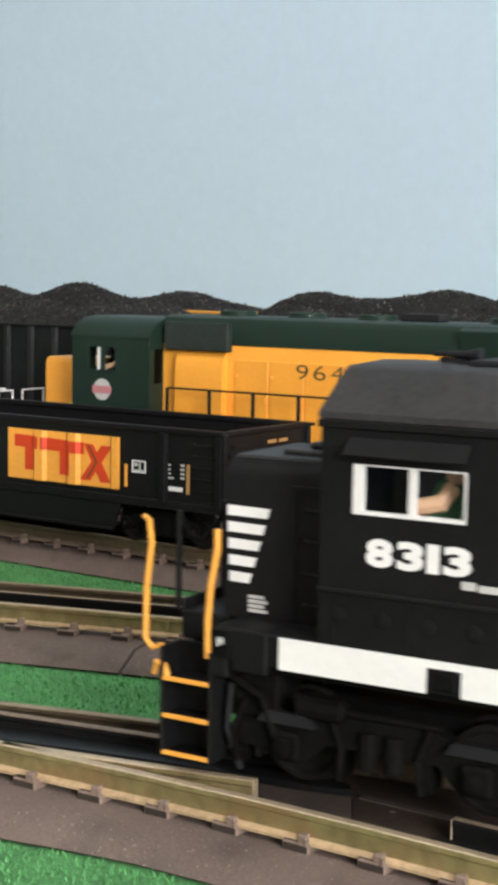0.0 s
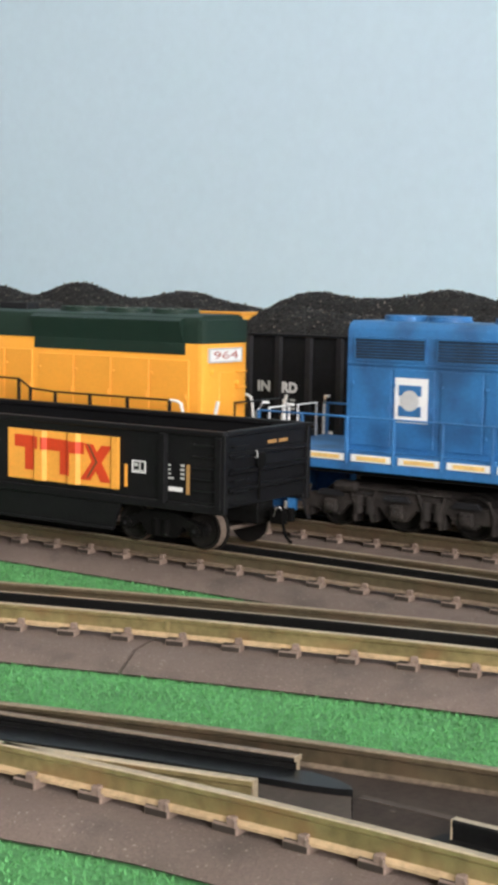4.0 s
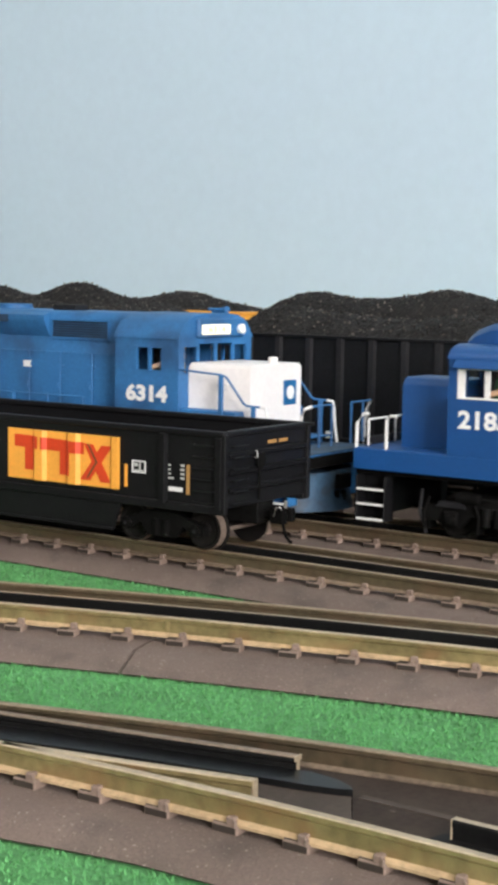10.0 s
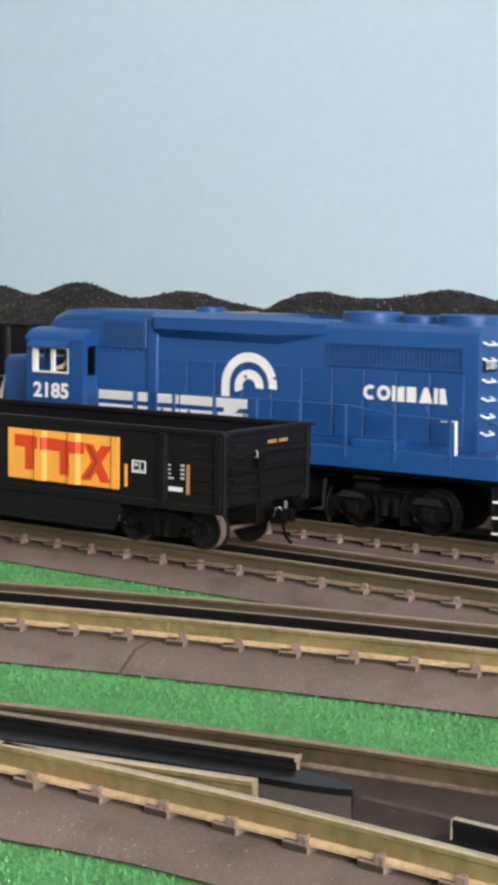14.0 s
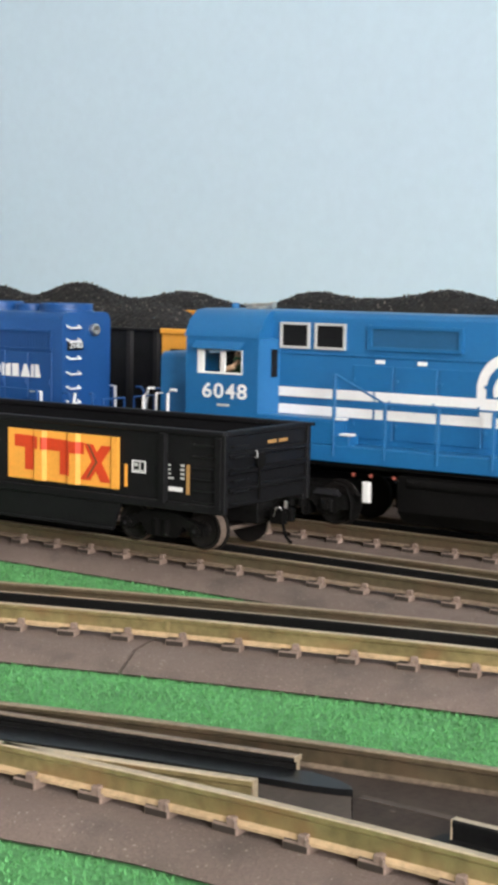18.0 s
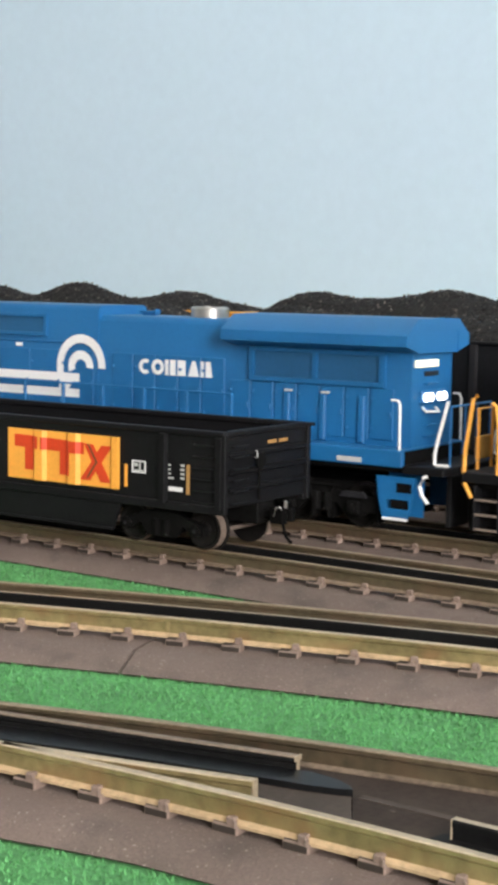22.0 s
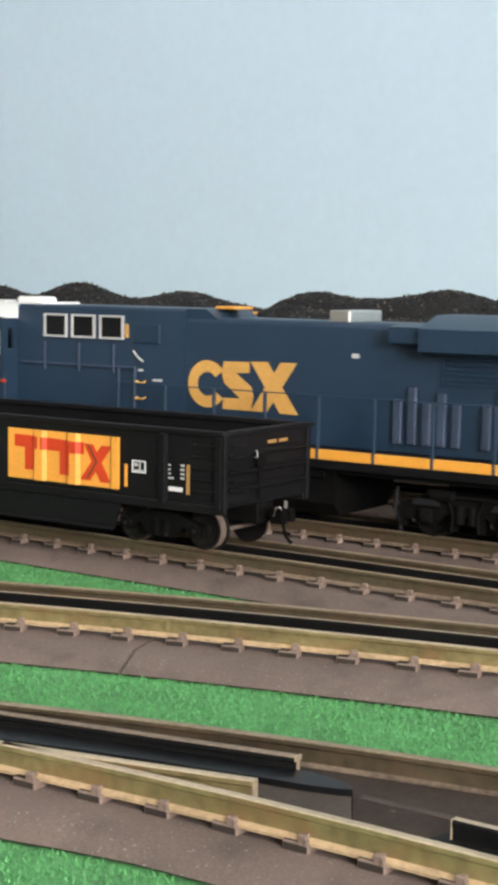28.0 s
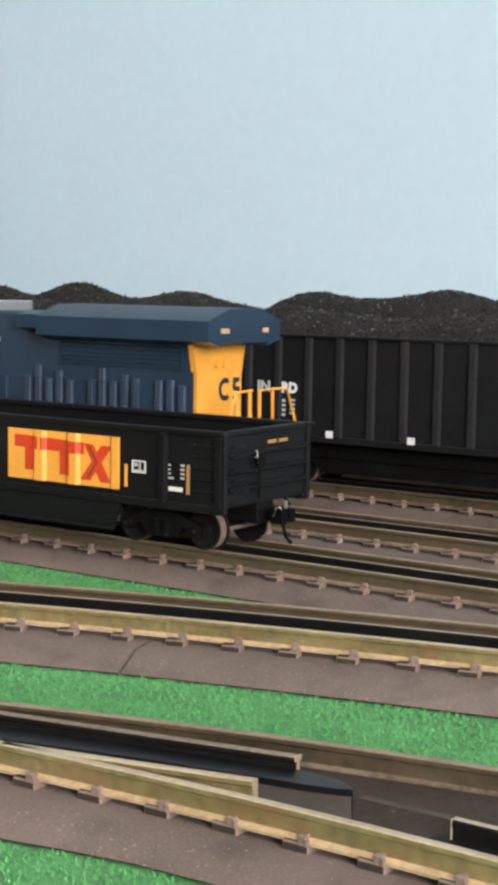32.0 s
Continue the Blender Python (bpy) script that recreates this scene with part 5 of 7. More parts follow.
# weathered blue six-axle diesel with a white nose, running long hood first
def blue_white_loco():
    c = 60.8
    t = thing("locomotive", "weathered blue six-axle diesel locomotive with a white nose", "locomotive", "locomotives of the passing train", at=at_u(c))
    TRAIN.append((t, c))
    deck(t, -200, 196, BLUE_A, 27.5, 31.4, top=BLUE_A)
    deck_z = 35.6
    for s in (-1, 1):
        ya, yb = sorted((s * 28, s * 31))
        part("side_sill", Shape().box(-199, 150, ya, yb, 31.4, 35.2, 0.2), BLUE_A, t)
        for i in range(17):
            x = -196 + i * 23.7
            if x + 21 > 168:
                break
            st = part("sill_stripe", Shape().box(x + 1.2, x + 21.8, min(s * 31, s * 31.3), max(s * 31, s * 31.3), 31.8, 35.0), WHITE, t)
            part("sill_patch", Shape().box(x + 4, x + 19, min(s * 31.3, s * 31.45), max(s * 31.3, s * 31.45), 32.4, 34.3), PALE_GOLD, st)
    part("walkway", Shape().box(-199, 172, -30.6, 30.6, 35.0, 35.7, 0.1), BLUE_A, t)
    part("end_platform", Shape().box(172.4, 195.6, -30.4, 30.4, 31.6, 32.3, 0.1), BLUE_W, t)
    hood(t, -157, 85, HOOD, 35.6, 94, BLUE_A)
    grille(t, -154, -117, 76, 87, HOOD, BLUE_A, SOOT)
    grille(t, -112.5, -73.5, 76, 87.4, HOOD, BLUE_A, SOOT)
    part("belt_rail", Shape().box(-157, -72, -HOOD - 0.8, HOOD + 0.8, 74.2, 75.4, 0.2), BLUE_A, t)
    for s in (-1, 1):
        part("radiator_flare", Shape().prism("x", [(s * HOOD, 80.5), (s * (HOOD + 4.6), 88.6), (s * (HOOD + 4.6), 91.6), (s * HOOD, 93.2)], -70, 31), BLUE_A, t, "flared blue radiator housing")
        part("radiator_slats", panel("y", *sorted((s * (HOOD + 4.6), s * (HOOD + 4.9))), -62, 6, 87.6, 91.4), SOOT, t)
    grille(t, 32, 71, 79.6, 90, HOOD, BLUE_A, SOOT)
    doors(t, -110, 82, 9, 38, 73, HOOD, BLUE_A)
    doors(t, -155, -112, 2, 38, 73, HOOD, BLUE_A)
    sg = part("emblem_plate", Shape().box(-132.0, -115.6, -HOOD - 0.85, -HOOD, 49.6, 69.4), WHITE, t, "white emblem plate with blue fields")
    part("emblem_field", Shape().box(-130, -118.8, -HOOD - 1.1, -HOOD - 0.85, 61.5, 66.2), BLUE_A, sg)
    part("emblem_field", Shape().box(-130, -118.8, -HOOD - 1.1, -HOOD - 0.85, 52.4, 57), BLUE_A, sg)
    part("emblem_disc", Shape().turn("y", (-124.4, -HOOD - 0.9, 59.4), [(4.6, 0), (4.6, -0.4), (0.5, -0.45)], 20), PALE, sg)
    part("warning_label", Shape().box(13.2, 18.6, -HOOD - 0.8, -HOOD, 64.3, 67.6), WHITE, t)
    for z in (67.6, 64.6):
        part("warning_label", Shape().box(-75.5, -70.5, -HOOD - 0.8, -HOOD, z, z + 1.8), PALE, t)
    for x in (-138, -116, -83, -37, -12):
        fan(t, x, 9.8, 94, BLUE_A, 2.6)
    part("exhaust_outlet", Shape().box(20, 36, -5, 5, 94, 97, 0.4), GREY, t)
    cab(t, 84, 123, 35.6, 82.4, 94.6, BLUE_A, (95.6, 113.0, 66.3, 78.2), frame_mat=BLUE_A,
        ends=([(-27, -20, 62, 77), (20, 27, 62, 77)], [(-26, -16, 66, 78.5), (-14, -1.0, 67, 80), (1.0, 14, 67, 80), (16, 26, 66, 79)]), arch=10)
    part("number_housing", Shape().box(122, 125.5, -18, 22, 83, 92.5, 0.8), BLUE_A, t)
    nb = part("number_board", Shape().box(125.4, 126.4, -16, 8, 84.4, 89.4, 0.5), LIT, t, "lit number board")
    part("road_number", lettering("6314", -11, 3, 85.4, 88.4, 126.4, 0.0, "end", 0.1), GOLD, nb)
    part("headlight", Shape().turn("x", (125.4, 17, 87), [(2.4, 0), (2.6, 2), (2.0, 2.4), (0.4, 2)], 14), WHITE, t)
    horn(t, 114, 14, 94.4, BLUE_A)
    part("beacon", Shape().turn("z", (112, 24, 90), [(1.6, 0), (1.6, 4), (0.8, 5)], 10), BLUE_A, t)
    part("road_number", lettering("6314", 91.0, 116.6, 51.6, 60.0, -31.0, 0.05), WHITE, t, "white road number")
    hood(t, 123, 159, 22.5, 35.6, 71.2, CREAM, "nose", 2.5, "white low nose")
    part("nose_cap", Shape().turn("z", (153, 6, 70.6), [(2.4, 0), (2.4, 3), (1.8, 3.6)], 14), CREAM, t)
    part("nose_emblem", Shape().box(158.8, 159.4, 6.5, 17.5, 51, 63), BLUE_C, t, "blue square emblem")
    part("nose_emblem_mark", Shape().turn("x", (159.3, 12, 57), [(3.4, 0), (3.4, 0.4), (0.5, 0.45)], 16), WHITE, t)
    part("battery_box", Shape().box(123, 156, -30, -22.4, 35.6, 49.4, 0.5), BLUE_A, t)
    part("battery_box", Shape().box(123, 156, 22.4, 30, 35.6, 49.4, 0.5), BLUE_A, t)
    posts = [-197.6 + 23.7 * i for i in range(12)]
    rail_run(t, posts, 35, [51.4] * 12, BLUE_A)
    part("nose_grab", Shape().tube([(140, -22.4, 62), (140, -23.8, 61.6), (147, -23.8, 61.6), (147, -22.4, 62)], 0.4), CREAM, t)
    part("warning_label", Shape().box(96, 100, -31.3, -31, 43.6, 46.4), PALE, t)
    for s in (-1, 1):
        y = s * 30
        for x, h in ((147.4, 66.6), (166.0, 52.6)):
            part("rail_post", Shape().box(x - 1.1, x + 1.1, y - 0.8, y + 0.8, 31, h, 0.2), BLUE_A, t)
        part("handrail", Shape().tube([(123, y, 68), (147.4, y, 66.6), (150.5, y, 65.6), (160.5, y, 53.8), (162.5, y, 52.8), (170, y, 52.6)], 0.55), BLUE_A, t)
        part("grab_rail", Shape().tube([(170, y, 52.6), (173, y, 52.3), (173.8, y, 49), (174.6, y, 40), (176.2, y, 31.4), (178, y, 31)], 0.75), WHITE, t, "white grab rail")
        part("grab_rail", Shape().tube([(197, y, 30.2), (192, y, 30.5), (191.4, y, 42), (192.6, y, 50), (194.2, y, 53.2), (196, s * 27, 54.4)], 0.75), WHITE, t, "white grab rail")
        part("end_rail", Shape().tube([(196, s * 27, 54.4), (196, s * 9, 54.4), (196, s * 9, 35)], 0.6).tube([(196, s * 20, 54.4), (196, s * 20, 35)], 0.6), BLUE_A, t)
    end_rails(t, -200, -1, 33, WHITE, h=22)
    end_steps(t, 182.4, 1, BLUE_A, WHITE, w=14, back=-4.6, z0=7.8, pilot=UNDER)
    end_steps(t, -200, -1, BLUE_A, WHITE, w=18, back=2)
    part("snow_plow", Shape().loft([[(x, y, z) for x, y in ((183, -27), (190 - k, -22), (199 - 2 * k, -8), (199 - 2 * k, 8), (190 - k, 22), (183, 27), (181.6, 27), (181.6, -27))] for z, k in ((4.4, 0), (12, 1.6), (22.4, 1.0))]), BLUE_W, t, "grimy blue snow plough")
    part("coupler_pocket", Shape().box(196.0, 199.2, -5.5, 5.5, 14.5, 21.5, 0.4), UNDER, t)
    fuel_tank(t, -52, 48)
    for x in (-126, 126):
        loco_truck(t, x, mat=ROAD_DUST)


# royal blue four-axle diesel
def royal_loco():
    c = 443.5
    t = thing("locomotive", "royal blue four-axle diesel locomotive with white emblem and stripes", "locomotive", "locomotives of the passing train", at=at_u(c))
    TRAIN.append((t, c))
    deck(t, -162, 165, BLUE_B, 28.6, 38.0, top=BLUE_B)
    hood(t, -78, 26, HOOD, 38, 95.4, BLUE_B, c=5)
    part("roof_hump", Shape().loft([[(x, y, z) for y, z in ((-s, 84), (s, 84), (s, h - 3), (s - 4, h), (4 - s, h), (-s, h - 3))] for x, s, h in ((-117, 13, 88), (-112, 15, 91.5), (-104, 16.5, 94.4), (-96, 17.5, 95.2), (-77, 19, 95.4))]), BLUE_B, t, "blue roof hump over the cab")
    hood(t, 26, 134, HOOD, 38, 93.2, BLUE_B, c=4)
    part("roof_blister", Shape().prism("y", [(-78, 95), (18, 95), (34, 92.8), (34, 90), (-78, 90)], -14, 14), BLUE_B, t)
    for s in (-1, 1):
        part("roof_flare", Shape().loft([[(x, s * y, z) for y, z in ((HOOD - 1, a), (HOOD + k, a + 5.5 * q), (HOOD + k, 92.6 - 1.4 * (1 - q)), (HOOD - 4, 95.2 - 2.6 * (1 - q)))] for x, k, a, q in ((-44, 0.2, 84, 0.9), (-39, 4.2, 81.6, 1), (31, 4.2, 80.6, 1), (58, 0.2, 85.4, 0.35))]), BLUE_B, t, "flared blue radiator housing")
    grille(t, 58, 127, 73.2, 83.8, HOOD, BLUE_B, BLUE_G, 34, True)
    doors(t, -37, 128, 10, 41, 72, HOOD, BLUE_B)
    part("panel_strip", Shape().box(-44.6, -38.6, -HOOD - 1.7, HOOD + 1.7, 38, 91, 0.4), BLUE_B, t)
    part("side_hatch", Shape().box(-75.6, -46.4, -HOOD - 0.9, HOOD + 0.9, 76.4, 91.2, 0.3), BLUE_B, t)
    part("side_hatch", Shape().box(-73.8, -48.2, -HOOD - 1.1, HOOD + 1.1, 78.2, 89.4, 0.1), BLUE_G, t)
    cab(t, -116, -78, 38, 79.3, 85.6, BLUE_B, (-111.6, -87.5, 62.6, 75.4), visor=BLUE_B, arch=5,
        ends=([(-26, -18, 64, 76), (-14, -1, 66, 77), (1, 14, 66, 77), (18, 26, 64, 76)], [(-27.5, -20, 62, 77), (20, 27.5, 62, 77)]))
    part("road_number", lettering("2185", -111, -87.2, 49.8, 57.8, -31.0, 0.035), WHITE, t, "white road number")
    hood(t, -147, -116, 14, 38, 69.4, BLUE_B, "nose", 4)
    curved_emblem(t, 15.6, 61.6, 15.7, -HOOD - 0.75, 43.5, -77.4, 55.0, 47.8, 4.6)
    word_shapes(t, 77.8, 121.0, 58.8, 65.6, -HOOD - 0.5)
    fan(t, 70.5, 14, 93.2, BLUE_B, 4.6)
    fan(t, 95, 8.5, 93.2, BLUE_B, 3.6)
    fan(t, 120, 14, 93.2, BLUE_B, 4.4)
    fan(t, -22, 7, 95.2, BLUE_B, 2.4)
    hd = part("number_board", Shape().box(133.6, 135.0, -15.5, -3.5, 73.4, 78.6, 0.4), BLACK, t, "black number board")
    part("road_number", lettering("2185", -14.6, -4.4, 74.6, 77.6, 135.0, 0.02, "end", 0.1), WHITE, hd)
    for z in (85.5, 78.5, 69.5, 61.5, 54, 46.5):
        part("ladder_rung", Shape().tube([(134, -16, z + 0.8), (136.4, -15.6, z - 0.4), (136.4, -7.4, z - 0.4), (134, -7, z + 0.8)], 0.55), WHITE, t, "white ladder rung")
    part("headlight", Shape().turn("x", (134, 5, 84), [(3.0, 0), (3.2, 2.4), (2.4, 2.8), (0.4, 2.4)], 16), STEEL, t)
    rail_run(t, [-69, -45, -21, 3, 27, 51, 75, 100, 127], 38, [56.4] * 7 + [53.5, 53], BLUE_B)
    for s in (-1, 1):
        part("grab_rail", Shape().tube([(122, s * 30, 52.6), (129, s * 30, 52.6), (129.6, s * 30, 31), (138, s * 30, 30)], 0.75), WHITE, t, "white grab rail")
        part("grab_rail", Shape().tube([(152, s * 30, 53), (150.5, s * 30, 42), (149, s * 30, 30)], 0.75), WHITE, t, "white grab rail")
    part("step_box", Shape().box(78, 100, -31, -19, 38, 42, 0.3), BLUE_B, t)
    for x in (-54,):
        for s in (-1, 1):
            j = part("jack_pad", Shape().prism("y", [(x - 10, 29), (x + 10, 29), (x + 5.5, 24), (x - 5.5, 24)], min(s * 29, s * 31), max(s * 29, s * 31)), BLUE_B, t)
            part("jack_boss", Shape().turn("y", (x, s * 31, 27), [(2.1, 0), (2.1, s * 0.7), (0.4, s * 0.9)], 12), PALE, j, "pale round jack boss")
    part("marker_patch", Shape().box(-58.4, -57.0, -31.4, -31, 24.6, 28.4), RED, t)
    for i in range(3):
        part("bolt_cover", Shape().box(-70 + i * 8.4, -68.6 + i * 8.4, -HOOD - 1.5, -HOOD - 0.6, 74.4, 76.2, 0.2), BLUE_B, t)
    end_rails(t, 165, 1, 36, BLUE_B, h=17)
    end_rails(t, -162, -1, 36, WHITE, h=17)
    end_steps(t, 165, 1, BLACK, WHITE, w=13, back=5)
    end_steps(t, -162, -1, BLACK, WHITE, w=15)
    fuel_tank(t, -54, 46)
    loco_truck(t, -96, 2, 38)
    loco_truck(t, 96, 2, 38)


# bright blue six-axle diesel with a wide rear radiator
def bright_loco():
    c = 835.3
    t = thing("locomotive", "bright blue six-axle diesel locomotive with white stripes and overhanging radiator", "locomotive", "locomotives of the passing train", at=at_u(c))
    TRAIN.append((t, c))
    deck(t, -197, 186, BLUE_C, 30.6, 38.0, top=BLUE_C)
    part("end_platform", Shape().box(186, 206, -30, 30, 28, 31.6, 0.4), BLACK, t)
    hood(t, -128.2, 5, 20.0, 38, 97.4, BLUE_C, c=3)
    for s in (-1, 1):
        part("cab_corner", Shape().prism("z", [(-128.4, s * 31), (-123.4, s * 19.9), (-128.4, s * 19.9)], 49.8, 84.4), BLUE_C, t, "slanted blue rear wall of the cab")
        part("corner_window", Shape().prism("z", [(-125.2, s * 24.4), (-123.8, s * 21.2), (-124.4, s * 21.0), (-125.8, s * 24.2)], 66.5, 79.5), BLACK, t)
        part("battery_box", Shape().box(-130, -87, *sorted((s * 19.8, s * 31)), 37.9, 49.8, 0.5), BLUE_C, t)
        part("box_seam", Shape().box(-131, -88.5, *sorted((s * 31, s * 31.4)), 47.4, 48.2), BLUE_C, t)
        for x in (-118, -104):
            part("box_seam", Shape().box(x, x + 0.7, *sorted((s * 31, s * 31.35)), 31.5, 47.2), BLUE_C, t)
        part("step_edge", Shape().box(-87, -81.6, *sorted((s * 27, s * 31)), 49.4, 50.4, 0.2), WHITE, t, "white step edge")
        part("step_edge", Shape().box(-84, -77.4, *sorted((s * 27, s * 31)), 42.6, 43.6, 0.2), WHITE, t, "white step edge")
        part("step_block", Shape().box(-87, -79, *sorted((s * 22, s * 30.6)), 37.9, 42.4, 0.3), BLUE_C, t)
        part("sill_notch", Shape().box(-143, -134.6, *sorted((s * 30.9, s * 31.1)), 30.5, 32.6), UNDER, t)
    hood(t, 5, 184, HOOD, 38, 92.6, BLUE_C, c=3.5)
    for x0, x1 in ((-122.8, -106.9), (-104, -87.8)):
        for s in (-1, 1):
            ya, yb = sorted((s * 20, s * 21.2))
            w = part("vent_frame", panel("y", ya, yb, x0, x1, 80.3, 92.3, [(x0 + 1.0, x1 - 1.0, 81.4, 91.2)]), PALE, t, "pale framed square vent")
            part("vent_screen", Shape().box(x0 + 1.0, x1 - 1.0, min(s * 20, s * 20.4), max(s * 20, s * 20.4), 81.4, 91.2), BLACK, w)
    for s in (-1, 1):
        part("intake_frame", panel("y", *sorted((s * 20, s * 21.4)), -76, -29, 81.0, 92.0, [(-74, -31, 82.6, 90.6)]), BLUE_C, t)
        part("intake_screen", Shape().box(-74, -31, *sorted((s * 20, s * 20.4)), 82.6, 90.6), BLUE_S, t)
    part("belt_rail", Shape().box(-128, 5, -20.6, 20.6, 77.6, 78.6, 0.2), BLUE_C, t)
    for x in (-72, -51):
        part("warning_label", Shape().box(x, x + 4.4, -20.5, -20, 75, 76.8), WHITE, t)
    doors(t, -84, 3, 4, 41, 74, 20.0, BLUE_C)
    doors(t, 14, 84, 5, 41, 74, HOOD, BLUE_C)
    doors(t, 86, 176, 7, 41, 64, HOOD, BLUE_C)
    for x in (118.4, 138.4):
        part("warning_label", Shape().box(x, x + 4, -HOOD - 2.0, -HOOD - 0.7, 60.4, 61.4), PALE, t)
    for x in (119.5, 139, 159.5):
        part("door_pillar", Shape().box(x - 1.6, x + 1.6, -HOOD - 2.0, -HOOD, 39, 60.2, 0.5), BLUE_C, t)
        part("door_pillar", Shape().box(x - 1.6, x + 1.6, HOOD, HOOD + 2.0, 39, 60.2, 0.5), BLUE_C, t)
    cab(t, -169.5, -128.2, 38, 84.4, 97.6, BLUE_C, (-162.6, -136.9, 67.2, 78.6), visor=BLUE_C, arch=8,
        ends=([(-26, -18, 66, 79), (-14, -1, 68, 80), (1, 14, 68, 80), (18, 26, 66, 79)], [(-30, -25.2, 64, 79), (25.2, 30, 64, 79)]))
    part("road_number", digits("6048", -159.7, -134.0, 55.7, 62.9, -31.0, 0.02, 0.16), WHITE, t, "white road number")
    part("stencil_mark", Shape().box(-151, -144, -31.3, -31, 52.0, 53.2), PALE, t)
    hood(t, -196, -169.5, 16, 38, 75.6, BLUE_C, "nose", 3)
    for x in (-77, -68, -56.4):
        part("marker_light", Shape().turn("y", (x, -29, 25.6), [(0.8, 0), (0.8, -0.6), (0.3, -0.8)], 10), RUST, t, "small red light")
    part("pump_box", Shape().box(-72.2, -68.2, -29.8, -28, 13.4, 22.8, 0.4), WHITE, t, "white box under the sill")
    part("marker_light", Shape().turn("y", (-188, -31, 36), [(1.7, 0), (1.7, -0.8), (0.4, -1)], 12), RED, t)
    e_y = -20.5
    # stripes start on the wide part; the emblem sits on its rear end
    curved_emblem(t, -6.0, 66.4, 16, e_y, 50.0, -123.2, 62.4, 54.6, 4.4, 60)
    word_shapes(t, 31.6, 76.2, 64.2, 71.8, -HOOD - 0.5)
    for s in (-1, 1):
        part("radiator_wing", Shape().prism("x", [(s * HOOD, 80.5), (s * 30.5, 83.4), (s * 30.5, 88.2), (s * 20, 95.4), (0, 95.8), (0, 90), (s * HOOD, 90)], 88, 187), BLUE_C, t, "overhanging blue radiator wing")
    part("wing_end", Shape().box(176.5, 186.6, -HOOD - 0.2, HOOD + 0.2, 80, 91, 0.2), BLUE_C, t)
    for s in (-1, 1):
        ya, yb = sorted((s * HOOD, s * (HOOD + 1.6)))
        part("intake_frame", panel("y", ya, yb, 98, 171, 64.6, 80, [(100.5, 133, 66.6, 78.6), (135.5, 168, 66.6, 78.6)]), BLUE_C, t, "blue frame round two recessed screens")
        for a, b in ((100.5, 133), (135.5, 168)):
            part("intake_screen", Shape().box(a, b, *sorted((s * HOOD, s * (HOOD + 0.4))), 66.6, 78.6), BLUE_S, t)
    part("exhaust_outlet", Shape().turn("z", (60, 0, 92), [(9.5, 0), (9.5, 5), (8.5, 5.8), (7.5, 5.8), (7, 4)], 22), STEEL, t, "bright steel exhaust stack")
    horn(t, 22, 0, 92.4, BLUE_C)
    part("roof_box", Shape().box(-153, -144, -6, 6, 97.4, 98.6, 0.4), STEEL, t)
    part("horn", Shape().turn("x", (-150, -2, 99.4), [(0.5, -6), (0.7, 6), (1.7, 11)], 12).turn("x", (-150, 2, 99.8), [(0.5, -4), (0.7, 5), (1.6, 9)], 12).box(-151, -149, -3, 3, 97.4, 99.4, 0.2), STEEL, t, "bright steel horn")
    part("roof_antenna", Shape().turn("z", (-160, -4, 97.2), [(2.0, 0), (2.0, 2.2), (1.2, 3.0)], 12), BLUE_C, t)
    nb = part("number_board", Shape().box(183.8, 185.2, -17.4, 4.0, 73.8, 77.2, 0.3), LIT, t, "lit number board")
    part("number_board", Shape().box(183.8, 184.8, -8, 5.0, 69.8, 72.0, 0.3), GREY, t)
    hl = part("headlight_housing", Shape().box(183.8, 185.6, -12, 12, 57.4, 63.4, 0.6), BLUE_C, t)
    for y in (-9.0, -4.4, 4.0, 8.6):
        part("headlight", Shape().turn("x", (185.6, y, 60.4), [(2.0, 0), (2.0, 0.8), (1.4, 1.2), (0.4, 1.3)], 16), BEAM, hl, "lit headlight")
    part("end_grab", Shape().tube([(184, -9, 56), (186, -9, 54.0), (186, 4, 53.4), (184, 4, 55.4)], 0.6), WHITE, t)
    for z in (86, 66.5, 48, 43):
        part("ladder_rung", Shape().tube([(184, -8, z), (186, -8, z), (186, 2, z), (184, 2, z)], 0.5), BLUE_C, t)
    rail_run(t, [-87 + 26 * i for i in range(8)], 38, [70, 58] + [58] * 6, BLUE_C)
    for s in (-1, 1):
        part("grab_rail", Shape().tube([(179.8, s * 30, 60), (183.2, s * 30, 60), (184.1, s * 30, 58), (184.4, s * 30, 33), (185.6, s * 30, 31.4)], 0.6), WHITE, t, "white grab rail")
        part("grab_rail", Shape().tube([(206.9, s * 29, 61), (203.4, s * 30, 46), (201.6, s * 30, 38), (201.7, s * 30, 33.6), (203, s * 30, 33), (208.4, s * 30, 33.2)], 0.75), WHITE, t, "white grab rail")
        part("grab_rail", Shape().tube([(198.6, s * 30, 28), (197, s * 30.8, 27.3), (195.2, s * 30.8, 23.6), (196.4, s * 30.8, 19.5), (198.9, s * 30, 15.9)], 0.85), WHITE, t, "white grab rail")
    end_rails(t, -197, -1, 36, WHITE, h=22)
    part("end_rail", Shape().tube([(204, -20, 31), (204, -20, 58), (204, 20, 58), (204, 20, 31)], 0.6).tube([(204, -6, 31), (204, -6, 58)], 0.5).tube([(204, 6, 31), (204, 6, 58)], 0.5), BLUE_C, t)
